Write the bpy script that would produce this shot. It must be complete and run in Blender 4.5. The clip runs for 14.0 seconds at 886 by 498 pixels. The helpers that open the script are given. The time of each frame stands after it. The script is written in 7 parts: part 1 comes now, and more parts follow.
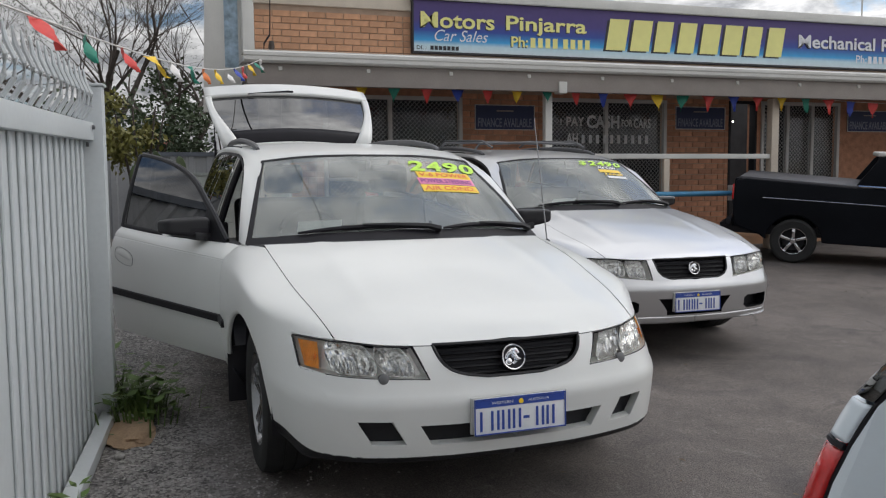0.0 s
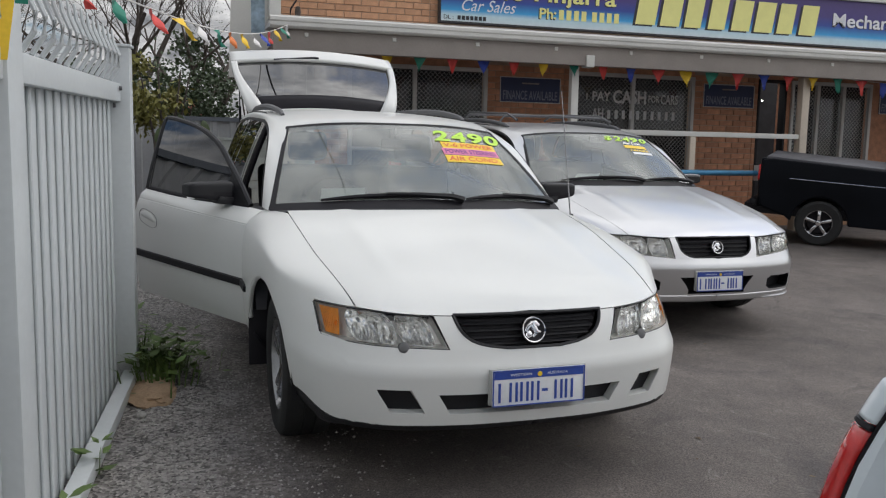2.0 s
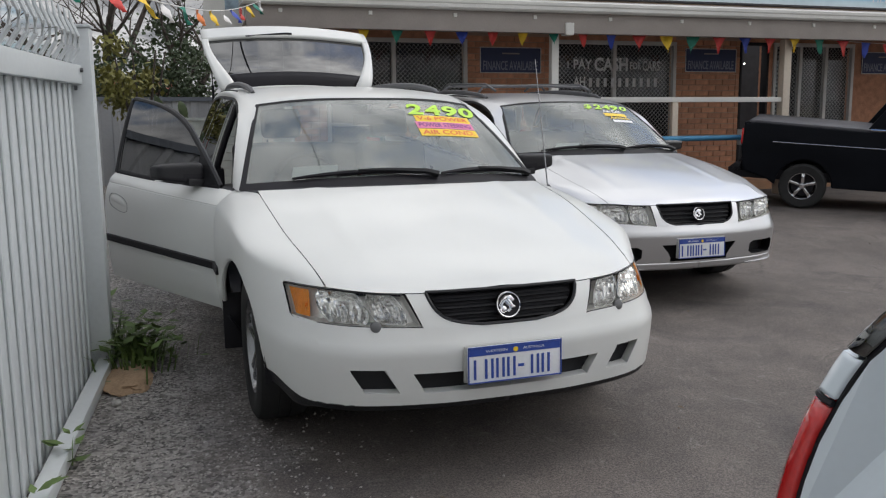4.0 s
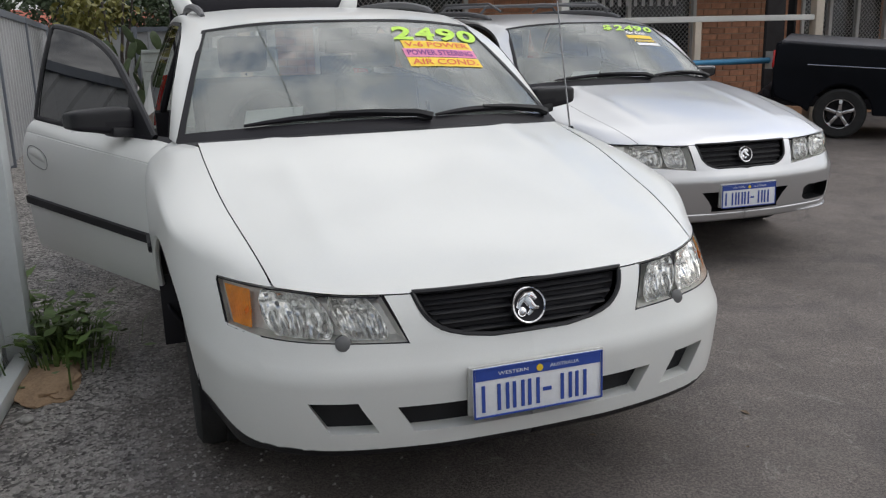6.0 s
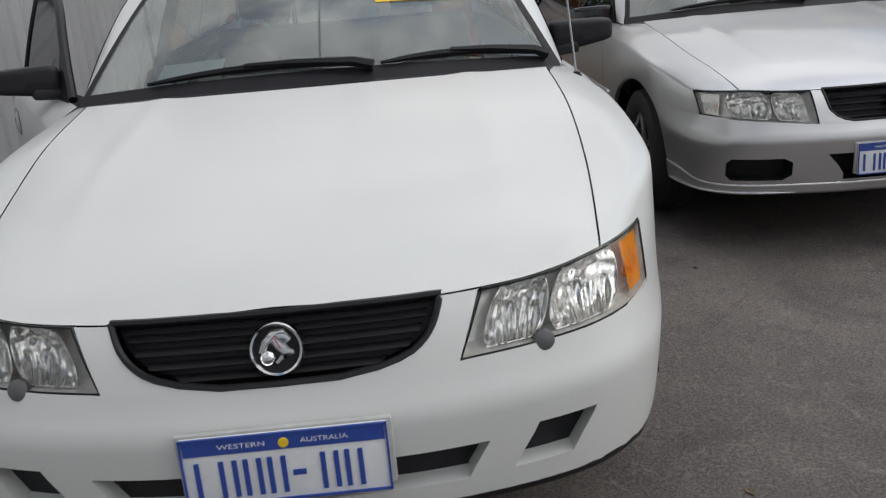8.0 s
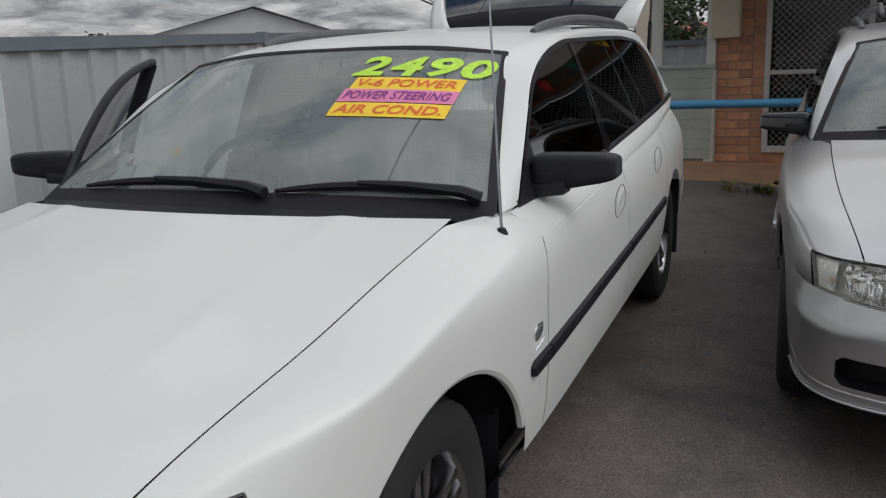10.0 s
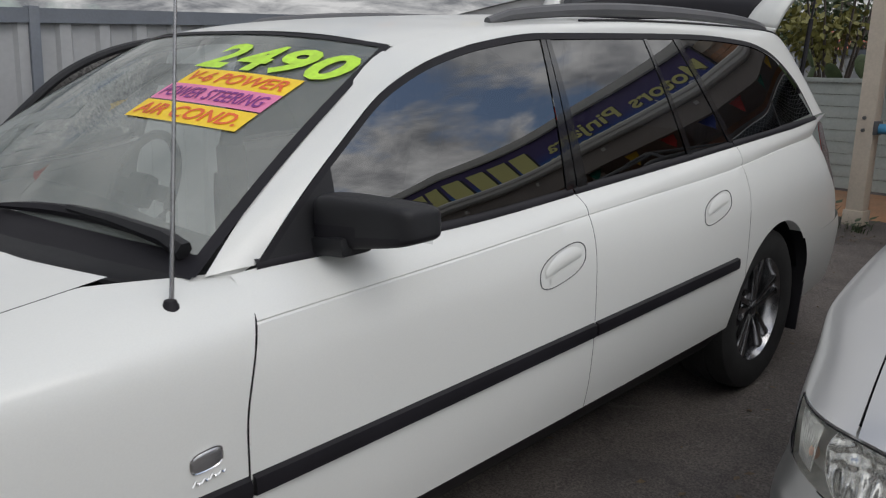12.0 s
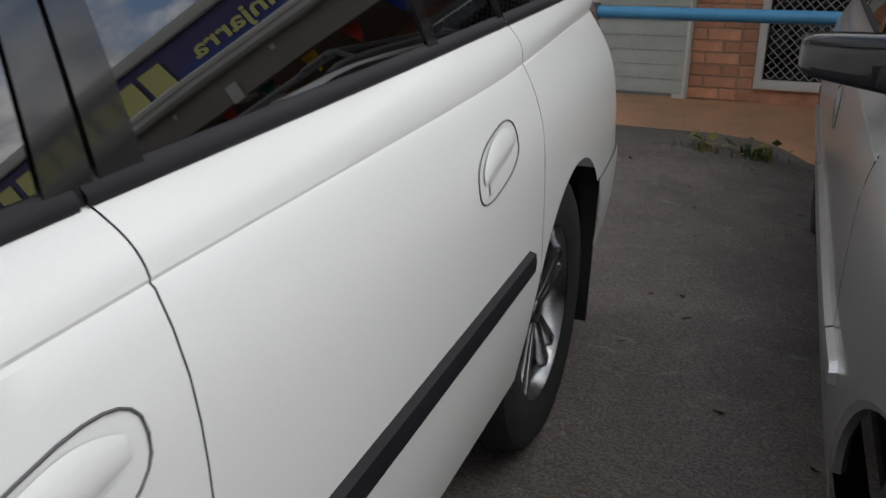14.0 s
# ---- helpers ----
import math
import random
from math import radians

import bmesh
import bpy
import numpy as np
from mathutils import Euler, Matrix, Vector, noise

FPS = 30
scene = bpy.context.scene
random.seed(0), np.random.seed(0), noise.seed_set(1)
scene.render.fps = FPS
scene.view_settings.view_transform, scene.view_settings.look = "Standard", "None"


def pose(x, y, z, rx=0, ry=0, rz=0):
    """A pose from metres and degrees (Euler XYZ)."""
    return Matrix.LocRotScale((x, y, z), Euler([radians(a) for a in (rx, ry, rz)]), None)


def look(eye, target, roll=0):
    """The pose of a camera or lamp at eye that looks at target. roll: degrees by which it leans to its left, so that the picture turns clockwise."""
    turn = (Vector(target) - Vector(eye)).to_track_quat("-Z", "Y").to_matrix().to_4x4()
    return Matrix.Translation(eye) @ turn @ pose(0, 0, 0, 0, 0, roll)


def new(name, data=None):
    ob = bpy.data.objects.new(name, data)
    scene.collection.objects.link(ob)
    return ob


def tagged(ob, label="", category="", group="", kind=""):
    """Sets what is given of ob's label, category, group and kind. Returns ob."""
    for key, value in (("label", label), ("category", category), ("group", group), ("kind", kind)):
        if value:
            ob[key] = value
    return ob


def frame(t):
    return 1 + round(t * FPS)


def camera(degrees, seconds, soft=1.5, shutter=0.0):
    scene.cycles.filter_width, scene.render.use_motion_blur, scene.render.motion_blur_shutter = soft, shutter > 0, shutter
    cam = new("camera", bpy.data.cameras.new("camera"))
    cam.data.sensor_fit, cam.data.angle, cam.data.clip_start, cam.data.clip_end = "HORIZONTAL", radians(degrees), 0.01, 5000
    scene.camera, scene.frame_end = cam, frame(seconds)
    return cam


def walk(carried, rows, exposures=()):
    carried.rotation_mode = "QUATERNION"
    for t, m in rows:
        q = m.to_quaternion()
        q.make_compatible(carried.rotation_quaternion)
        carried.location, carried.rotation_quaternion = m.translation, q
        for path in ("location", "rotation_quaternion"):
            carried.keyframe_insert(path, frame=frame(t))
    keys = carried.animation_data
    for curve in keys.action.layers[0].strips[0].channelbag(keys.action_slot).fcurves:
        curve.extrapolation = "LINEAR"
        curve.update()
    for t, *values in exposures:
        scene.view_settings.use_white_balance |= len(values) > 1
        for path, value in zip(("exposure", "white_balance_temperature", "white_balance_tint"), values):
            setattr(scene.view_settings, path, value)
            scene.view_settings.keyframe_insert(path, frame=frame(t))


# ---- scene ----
cam = camera(56.5, 14.0, soft=1.2, shutter=0.12)
PATH = [
    (0, (-1.297, -2.748, 1.355), (-0.608, -0.877, 1.189), -0.5),
    (0.5, (-1.324, -2.739, 1.354), (-0.617, -0.877, 1.171), -0.4),
    (1, (-1.314, -2.715, 1.347), (-0.598, -0.859, 1.14), 0.7),
    (1.5, (-1.321, -2.73, 1.35), (-0.654, -0.858, 1.129), 0.9),
    (2, (-1.307, -2.737, 1.347), (-0.665, -0.858, 1.114), 1.1),
    (2.5, (-1.31, -2.728, 1.348), (-0.664, -0.855, 1.076), 1.2),
    (3, (-1.302, -2.739, 1.349), (-0.658, -0.866, 1.072), 1.0),
    (5.3, (-1.058, -2.265, 1.346), (-0.369, -0.425, 0.97), -2.1),
    (5.5, (-1.032, -2.106, 1.355), (-0.332, -0.274, 0.964), -1.1),
    (6, (-0.894, -1.873, 1.347), (-0.254, -0.036, 0.885), -1.7),
    (6.5, (-0.679, -1.651, 1.271), (-0.131, 0.203, 0.759), -1.1),
    (7, (-0.438, -1.522, 1.177), (0.04, 0.331, 0.594), -2.7),
    (7.5, (-0.106, -1.433, 1.183), (0.184, 0.462, 0.612), -4.8),
    (8, (0.274, -1.372, 1.259), (0.33, 0.547, 0.698), -4.9),
    (8.5, (0.632, -1.235, 1.342), (0.57, 0.712, 0.888), -3.5),
    (9, (0.972, -1.1, 1.353), (0.666, 0.835, 0.949), -2.0),
    (9.2, (1.089, -1.028, 1.369), (0.669, 0.884, 0.959), -1.9),
    (11.3, (2.02, 0.267, 1.389), (0.856, 1.849, 1.018), -0.1),
    (11.4, (2.045, 0.313, 1.388), (0.852, 1.873, 1.007), 0.2),
    (11.5, (2.072, 0.378, 1.396), (0.84, 1.904, 1.001), 0.9),
    (12, (2.108, 0.693, 1.414), (0.771, 2.121, 0.998), 1.8),
    (12.5, (1.899, 1.014, 1.412), (0.546, 2.432, 1.018), 0.8),
    (13, (1.716, 1.341, 1.394), (0.378, 2.777, 1.009), 1.0),
    (13.2, (1.563, 1.554, 1.373), (0.32, 3.074, 0.995), 1.1),
    (13.6, (1.448, 1.81, 1.339), (0.436, 3.483, 0.917), 0.1),
    (14, (1.297, 2.109, 1.262), (0.602, 3.882, 0.649), 1.1),
]
walk(cam, [(t, look(eye, target, roll)) for t, eye, target, roll in PATH], exposures=[(0.0, 0.13), (0.7, 0.17), (3.0, 0.20), (5.5, 0.25), (7.5, 0.04), (8.0, 0.04), (8.5, -0.12), (9.0, -0.13), (11.5, -0.06), (13.0, -0.03), (13.5, 0.08), (14.0, 0.15)])

# ---- world and sun ----
SUN_EL, SUN_AZ = radians(50), radians(94)
world = bpy.data.worlds.new("sky")
scene.world = world
world.use_nodes = True
wn, wl = world.node_tree.nodes, world.node_tree.links
wn.clear()
w_out = wn.new("ShaderNodeOutputWorld")
w_bg = wn.new("ShaderNodeBackground")
w_sky = wn.new("ShaderNodeTexSky")
w_sky.sky_type = "NISHITA"
w_sky.sun_disc = False
w_sky.sun_elevation, w_sky.sun_rotation = SUN_EL, SUN_AZ
w_sky.air_density, w_sky.dust_density, w_sky.ozone_density = 1.0, 1.0, 1.5
w_tc = wn.new("ShaderNodeTexCoord")
w_sep = wn.new("ShaderNodeSeparateXYZ")
wl.new(w_tc.outputs["Generated"], w_sep.inputs[0])
# clouds lie on a level sheet: the direction divided by its height
w_h = wn.new("ShaderNodeMath"); w_h.operation = "MAXIMUM"; w_h.inputs[1].default_value = 0.06
w_add = wn.new("ShaderNodeMath"); w_add.operation = "ADD"; w_add.inputs[1].default_value = 0.18
wl.new(w_sep.outputs[2], w_h.inputs[0]); wl.new(w_h.outputs[0], w_add.inputs[0])
w_div = wn.new("ShaderNodeVectorMath"); w_div.operation = "DIVIDE"
w_cmb = wn.new("ShaderNodeCombineXYZ")
for axis in range(3):
    wl.new(w_add.outputs[0], w_cmb.inputs[axis])
wl.new(w_tc.outputs["Generated"], w_div.inputs[0]); wl.new(w_cmb.outputs[0], w_div.inputs[1])
w_n1 = wn.new("ShaderNodeTexNoise"); w_n1.inputs["Scale"].default_value = 1.5; w_n1.inputs["Detail"].default_value = 9
w_n1.inputs["Roughness"].default_value = 0.58; w_n1.inputs["Distortion"].default_value = 0.25
w_n2 = wn.new("ShaderNodeTexNoise"); w_n2.inputs["Scale"].default_value = 3.4; w_n2.inputs["Detail"].default_value = 10
w_n2.inputs["Roughness"].default_value = 0.62; w_n2.inputs["Distortion"].default_value = 0.3
for node in (w_n1, w_n2):
    wl.new(w_div.outputs[0], node.inputs["Vector"])
w_r1 = wn.new("ShaderNodeValToRGB")
w_r1.color_ramp.elements[0].position, w_r1.color_ramp.elements[1].position = 0.380, 0.455
w_r2 = wn.new("ShaderNodeValToRGB")
w_r2.color_ramp.elements[0].position, w_r2.color_ramp.elements[1].position = 0.37, 0.63
w_r2.color_ramp.elements[0].color = (2.95, 3.06, 3.3, 1)
w_r2.color_ramp.elements[1].color = (9.75, 9.72, 9.75, 1)
wl.new(w_n1.outputs[0], w_r1.inputs[0]); wl.new(w_n2.outputs[0], w_r2.inputs[0])
w_mix = wn.new("ShaderNodeMixRGB")
wl.new(w_r1.outputs[0], w_mix.inputs[0]); wl.new(w_sky.outputs[0], w_mix.inputs[1]); wl.new(w_r2.outputs[0], w_mix.inputs[2])
# the cloud sheet is duller towards the horizon
w_low = wn.new("ShaderNodeMapRange"); w_low.interpolation_type = "SMOOTHSTEP"
w_low.inputs[1].default_value, w_low.inputs[2].default_value, w_low.inputs[3].default_value, w_low.inputs[4].default_value = 0.0, 0.60, 0.88, 1.10
wl.new(w_sep.outputs[2], w_low.inputs[0])
w_gain = wn.new("ShaderNodeMixRGB"); w_gain.blend_type = "MULTIPLY"; w_gain.inputs[0].default_value = 1.0
wl.new(w_mix.outputs[0], w_gain.inputs[1]); wl.new(w_low.outputs[0], w_gain.inputs[2])
# and towards the sun behind it
w_dot = wn.new("ShaderNodeVectorMath"); w_dot.operation = "DOT_PRODUCT"
w_dot.inputs[1].default_value = (math.cos(SUN_EL) * math.sin(SUN_AZ), math.cos(SUN_EL) * math.cos(SUN_AZ), math.sin(SUN_EL))
wl.new(w_tc.outputs["Generated"], w_dot.inputs[0])
w_near = wn.new("ShaderNodeMapRange"); w_near.interpolation_type = "SMOOTHSTEP"
w_near.inputs[1].default_value, w_near.inputs[2].default_value, w_near.inputs[3].default_value, w_near.inputs[4].default_value = 0.0, 1.0, 0.90, 2.25
wl.new(w_dot.outputs["Value"], w_near.inputs[0])
w_glow = wn.new("ShaderNodeMixRGB"); w_glow.blend_type = "MULTIPLY"; w_glow.inputs[0].default_value = 1.0
wl.new(w_gain.outputs[0], w_glow.inputs[1]); wl.new(w_near.outputs[0], w_glow.inputs[2])
wl.new(w_glow.outputs[0], w_bg.inputs[0])
w_bg.inputs[1].default_value = 0.082
wl.new(w_bg.outputs[0], w_out.inputs[0])

sun = new("sun", bpy.data.lights.new("sun", "SUN"))
sun.data.energy, sun.data.angle, sun.data.color = 0.5, radians(30), (1.0, 0.96, 0.9)
sun.matrix_basis = look((math.cos(SUN_EL) * math.sin(SUN_AZ), math.cos(SUN_EL) * math.cos(SUN_AZ), math.sin(SUN_EL)), (0, 0, 0))

# ---- materials ----
def mat(name, color, rough=0.6, metal=0.0, vary=0.12, scale=6.0, fine=80.0, bump=0.0, bump_scale=None, coat=0.0, color2=None, spec=0.5, rvary=0.0, per_object=0.0):
    m = bpy.data.materials.new(name)
    m.use_nodes = True
    n, l = m.node_tree.nodes, m.node_tree.links
    b = n["Principled BSDF"]
    b.inputs["Roughness"].default_value, b.inputs["Metallic"].default_value = rough, metal
    b.inputs["Coat Weight"].default_value, b.inputs["Coat Roughness"].default_value = coat, 0.04
    b.inputs["Specular IOR Level"].default_value = spec
    tc = n.new("ShaderNodeTexCoord")
    big, small = n.new("ShaderNodeTexNoise"), n.new("ShaderNodeTexNoise")
    big.inputs["Scale"].default_value, small.inputs["Scale"].default_value = scale, fine
    big.inputs["Detail"].default_value, small.inputs["Detail"].default_value = 6, 4
    l.new(tc.outputs["Object"], big.inputs["Vector"]); l.new(tc.outputs["Object"], small.inputs["Vector"])
    mean = n.new("ShaderNodeMix"); mean.data_type = "FLOAT"; mean.inputs[0].default_value = 0.4
    l.new(big.outputs[0], mean.inputs[2]); l.new(small.outputs[0], mean.inputs[3])
    ramp = n.new("ShaderNodeValToRGB")
    dark = [c * (1 - vary) for c in color] if color2 is None else color2
    light = [min(1, c * (1 + vary)) for c in color] if color2 is None else color
    ramp.color_ramp.elements[0].position, ramp.color_ramp.elements[1].position = 0.35, 0.65
    ramp.color_ramp.elements[0].color, ramp.color_ramp.elements[1].color = (*dark, 1), (*light, 1)
    l.new(mean.outputs[0], ramp.inputs[0])
    if per_object:
        info = n.new("ShaderNodeObjectInfo")
        hsv = n.new("ShaderNodeHueSaturation")
        rng = n.new("ShaderNodeMapRange")
        rng.inputs[3].default_value, rng.inputs[4].default_value = 1 - per_object, 1 + per_object
        l.new(info.outputs["Random"], rng.inputs[0]); l.new(rng.outputs[0], hsv.inputs["Value"])
        l.new(ramp.outputs[0], hsv.inputs["Color"]); l.new(hsv.outputs[0], b.inputs["Base Color"])
    else:
        l.new(ramp.outputs[0], b.inputs["Base Color"])
    if rvary:
        rr = n.new("ShaderNodeMapRange")
        rr.inputs[3].default_value, rr.inputs[4].default_value = max(0.02, rough - rvary), min(1, rough + rvary)
        l.new(big.outputs[0], rr.inputs[0]); l.new(rr.outputs[0], b.inputs["Roughness"])
    if bump:
        bp = n.new("ShaderNodeBump")
        bp.inputs["Strength"].default_value, bp.inputs["Distance"].default_value = 1.0, bump
        tex = small
        if bump_scale:
            tex = n.new("ShaderNodeTexNoise"); tex.inputs["Scale"].default_value = bump_scale; tex.inputs["Detail"].default_value = 5
            l.new(tc.outputs["Object"], tex.inputs["Vector"])
        l.new(tex.outputs[0], bp.inputs["Height"]); l.new(bp.outputs[0], b.inputs["Normal"])
    return m


def pane(name, tint, gloss_rough=0.0, ior=1.5, dust_haze=0.0):
    """A thin pane: what lies behind it, tinted, and a mirror image by Fresnel; its dusty film also paints in haze."""
    m = bpy.data.materials.new(name)
    m.use_nodes = True
    n, l = m.node_tree.nodes, m.node_tree.links
    n.remove(n["Principled BSDF"])
    tr, gl, fr, mx = n.new("ShaderNodeBsdfTransparent"), n.new("ShaderNodeBsdfGlossy"), n.new("ShaderNodeFresnel"), n.new("ShaderNodeMixShader")
    tr.inputs[0].default_value = (*tint, 1)
    gl.inputs["Roughness"].default_value = gloss_rough
    fr.inputs[0].default_value = ior
    l.new(fr.outputs[0], mx.inputs[0]); l.new(tr.outputs[0], mx.inputs[1]); l.new(gl.outputs[0], mx.inputs[2])
    last = mx.outputs[0]
    if dust_haze:
        film, dm, nz, rg = n.new("ShaderNodeBsdfDiffuse"), n.new("ShaderNodeMixShader"), n.new("ShaderNodeTexNoise"), n.new("ShaderNodeMapRange")
        film.inputs[0].default_value = (0.50, 0.54, 0.51, 1)
        tc = n.new("ShaderNodeTexCoord")
        nz.inputs["Scale"].default_value, nz.inputs["Detail"].default_value = 3.0, 6
        l.new(tc.outputs["Object"], nz.inputs["Vector"]); l.new(nz.outputs[0], rg.inputs[0])
        rg.inputs[3].default_value, rg.inputs[4].default_value = dust_haze * 0.4, dust_haze * 1.6
        l.new(rg.outputs[0], dm.inputs[0]); l.new(last, dm.inputs[1]); l.new(film.outputs[0], dm.inputs[2])
        last = dm.outputs[0]
    l.new(last, n["Material Output"].inputs[0])
    return m


PAINT_WHITE = mat("white_car_paint", (0.675, 0.68, 0.655), 0.36, vary=0.03, scale=2, fine=300, coat=0.4)
PAINT_SILVER = mat("silver_car_paint", (0.59, 0.59, 0.595), 0.32, metal=0.88, vary=0.03, scale=2, fine=900, coat=0.45)
PAINT_BLACK = mat("black_car_paint", (0.006, 0.007, 0.010), 0.42, vary=0.3, scale=2, spec=0.10)
PAINT_ICE = mat("pale_blue_white_paint", (0.72, 0.79, 0.84), 0.3, vary=0.02, scale=2, coat=0.8)
BLACK_PLASTIC = mat("black_plastic", (0.014, 0.014, 0.016), 0.45, vary=0.2, spec=0.32, fine=500, bump=0.0006)
DARK_TRIM = mat("dark_rubber_trim", (0.011, 0.010, 0.013), 0.55, vary=0.25, spec=0.28, fine=300)
BLACK_GLOSS = mat("gloss_black_plastic", (0.010, 0.010, 0.011), 0.10, vary=0.2, coat=0.6)
GREY_PLASTIC = mat("grey_plastic", (0.09, 0.09, 0.095), 0.5, vary=0.15, fine=300)
RUBBER = mat("tyre_rubber", (0.018, 0.018, 0.018), 0.8, vary=0.3, scale=12, fine=150, bump=0.0008)
ALLOY = mat("alloy_metal", (0.36, 0.36, 0.37), 0.24, metal=1.0, vary=0.12, scale=14, fine=120)
BADGE_GREY = mat("badge_grey", (0.42, 0.42, 0.43), 0.22, metal=0.8, vary=0.1, scale=40)
CHROME = mat("chrome", (0.75, 0.75, 0.76), 0.08, metal=1.0, vary=0.03)
REFLECTOR = mat("lamp_reflector", (0.93, 0.93, 0.91), 0.20, metal=0.55, vary=0.05, scale=40, fine=200, bump=0.006, bump_scale=38)
BOWL = mat("mirrored_bowl", (0.82, 0.81, 0.77), 0.15, metal=0.80, vary=0.40, scale=34, fine=90, bump=0.0012, bump_scale=40)
LAMP_BACK = mat("lamp_inner", (0.88, 0.87, 0.85), 0.2, metal=0.25, vary=0.12, scale=30, bump=0.001, bump_scale=25)
LAMP_GREY = mat("lamp_housing", (0.84, 0.835, 0.81), 0.3, metal=0.2, vary=0.15, scale=30)
AMBER = mat("amber_lens", (0.86, 0.30, 0.03), 0.3, vary=0.25, scale=22, spec=0.25)
RED_LENS = mat("red_lens", (0.55, 0.02, 0.02), 0.15, vary=0.15, scale=20, coat=0.6)
INTERIOR = mat("dark_cabin_plastic", (0.05, 0.05, 0.055), 0.7, vary=0.2)
FABRIC = mat("grey_seat_fabric", (0.10, 0.105, 0.11), 0.95, vary=0.25, scale=20, fine=500, bump=0.001)
LINING = mat("pale_roof_lining", (0.32, 0.32, 0.30), 0.95, vary=0.08)
# the dusty film also paints in the milky haze of sky reflections
GLASS_FRONT = pane("windscreen_glass", (0.60, 0.655, 0.635), ior=2.3, dust_haze=0.24)
GLASS_TINT = pane("dark_tinted_glass", (0.026, 0.028, 0.034), ior=2.6)
LAMP_GLASS = pane("lamp_lens_glass", (0.95, 0.95, 0.93), ior=1.35)
PLATE_WHITE = mat("plate_white", (0.78, 0.79, 0.80), 0.35, vary=0.04, scale=20)
PLATE_BLUE = mat("plate_blue", (0.03, 0.07, 0.33), 0.4, vary=0.1)
STICK_GREEN = mat("lime_paint_marker", (0.50, 0.80, 0.06), 0.5, vary=0.15, scale=30)
STICK_YELLOW = mat("yellow_sticker", (0.88, 0.60, 0.03), 0.5, vary=0.06)
STICK_PINK = mat("pink_sticker", (0.75, 0.22, 0.40), 0.5, vary=0.06)
STICK_RED = mat("orange_red_print", (0.72, 0.13, 0.03), 0.5)
STICK_PURPLE = mat("purple_print", (0.20, 0.03, 0.22), 0.5)
PAPER = mat("white_paper", (0.84, 0.90, 0.89), 0.8, vary=0.06, scale=12)

# ---- building blocks ----
SLOPE = math.tan(radians(2.8))


def step(a, b, v):
    v = min(1.0, max(0.0, (v - a) / (b - a)))
    return v * v * (3 - 2 * v)


def ground_z(x, y):
    """The yard climbs gently towards the building, and dips a little past the white car."""
    return SLOPE * min(max(y, -14.0), 7.4) - 0.06 * step(0.95, 1.9, x) + 0.03


def mesh_of(name, bm, material, smooth=True, angle=35):
    bmesh.ops.recalc_face_normals(bm, faces=bm.faces)
    me = bpy.data.meshes.new(name)
    bm.to_mesh(me)
    bm.free()
    for m in (material if isinstance(material, (list, tuple)) else (material,)):
        me.materials.append(m)
    if smooth:
        me.shade_smooth()
        me.set_sharp_from_angle(angle=radians(angle))
    return me


def part(name, bm, material, parent, label="", smooth=True, angle=35, thick=0.0):
    """Links a bmesh as one mesh object under a thing or a part."""
    me = mesh_of(name, bm, material, smooth, angle)
    if thick:
        out = sum((Vector((f.center.x, 0, f.center.z - 0.6)).dot(f.normal) * f.area) for f in me.polygons)
        if out < 0:
            me.flip_normals()
    ob = new(name, me)
    ob.parent = parent
    if label:
        ob["label"] = label
    if thick:
        mod = ob.modifiers.new("thickness", "SOLIDIFY")
        mod.thickness, mod.offset = thick, -1.0
    return ob


def thing(name, label, category, m=None, group="", kind=""):
    ob = new(name)
    ob.empty_display_size = 0.1
    if m is not None:
        ob.matrix_basis = m
    return tagged(ob, label, category, group, kind)


def solo(name, bm, material, label, category, m=None, group="", kind="", smooth=True, angle=35):
    ob = new(name, mesh_of(name, bm, material, smooth, angle))
    if m is not None:
        ob.matrix_basis = m
    return tagged(ob, label, category, group, kind)


def join(bm, other):
    me = bpy.data.meshes.new("tmp")
    other.to_mesh(me)
    other.free()
    bm.from_mesh(me)
    bpy.data.meshes.remove(me)
    return bm


def box(x0, x1, y0, y1, z0, z1, bevel=0.0, segs=2, bm=None):
    b = bmesh.new()
    bmesh.ops.create_cube(b, size=1.0, matrix=Matrix.Translation(((x0 + x1) / 2, (y0 + y1) / 2, (z0 + z1) / 2)) @ Matrix.Diagonal((x1 - x0, y1 - y0, z1 - z0, 1)))
    if bevel:
        bmesh.ops.bevel(b, geom=b.edges[:], offset=bevel, segments=segs, profile=0.6, affect="EDGES")
    return join(bm, b) if bm is not None else b


def moved(bm, m):
    bmesh.ops.transform(bm, matrix=m, verts=bm.verts)
    return bm


def sheet(fn, nu, nv, bm=None, flip=False):
    """A grid of faces over fn(u, v), both from 0 to 1."""
    b = bm if bm is not None else bmesh.new()
    rows = [[b.verts.new(fn(i / nu, j / nv)) for j in range(nv + 1)] for i in range(nu + 1)]
    for i in range(nu):
        for j in range(nv):
            q = (rows[i][j], rows[i + 1][j], rows[i + 1][j + 1], rows[i][j + 1])
            try:
                b.faces.new(q[::-1] if flip else q)
            except ValueError:
                pass
    return b


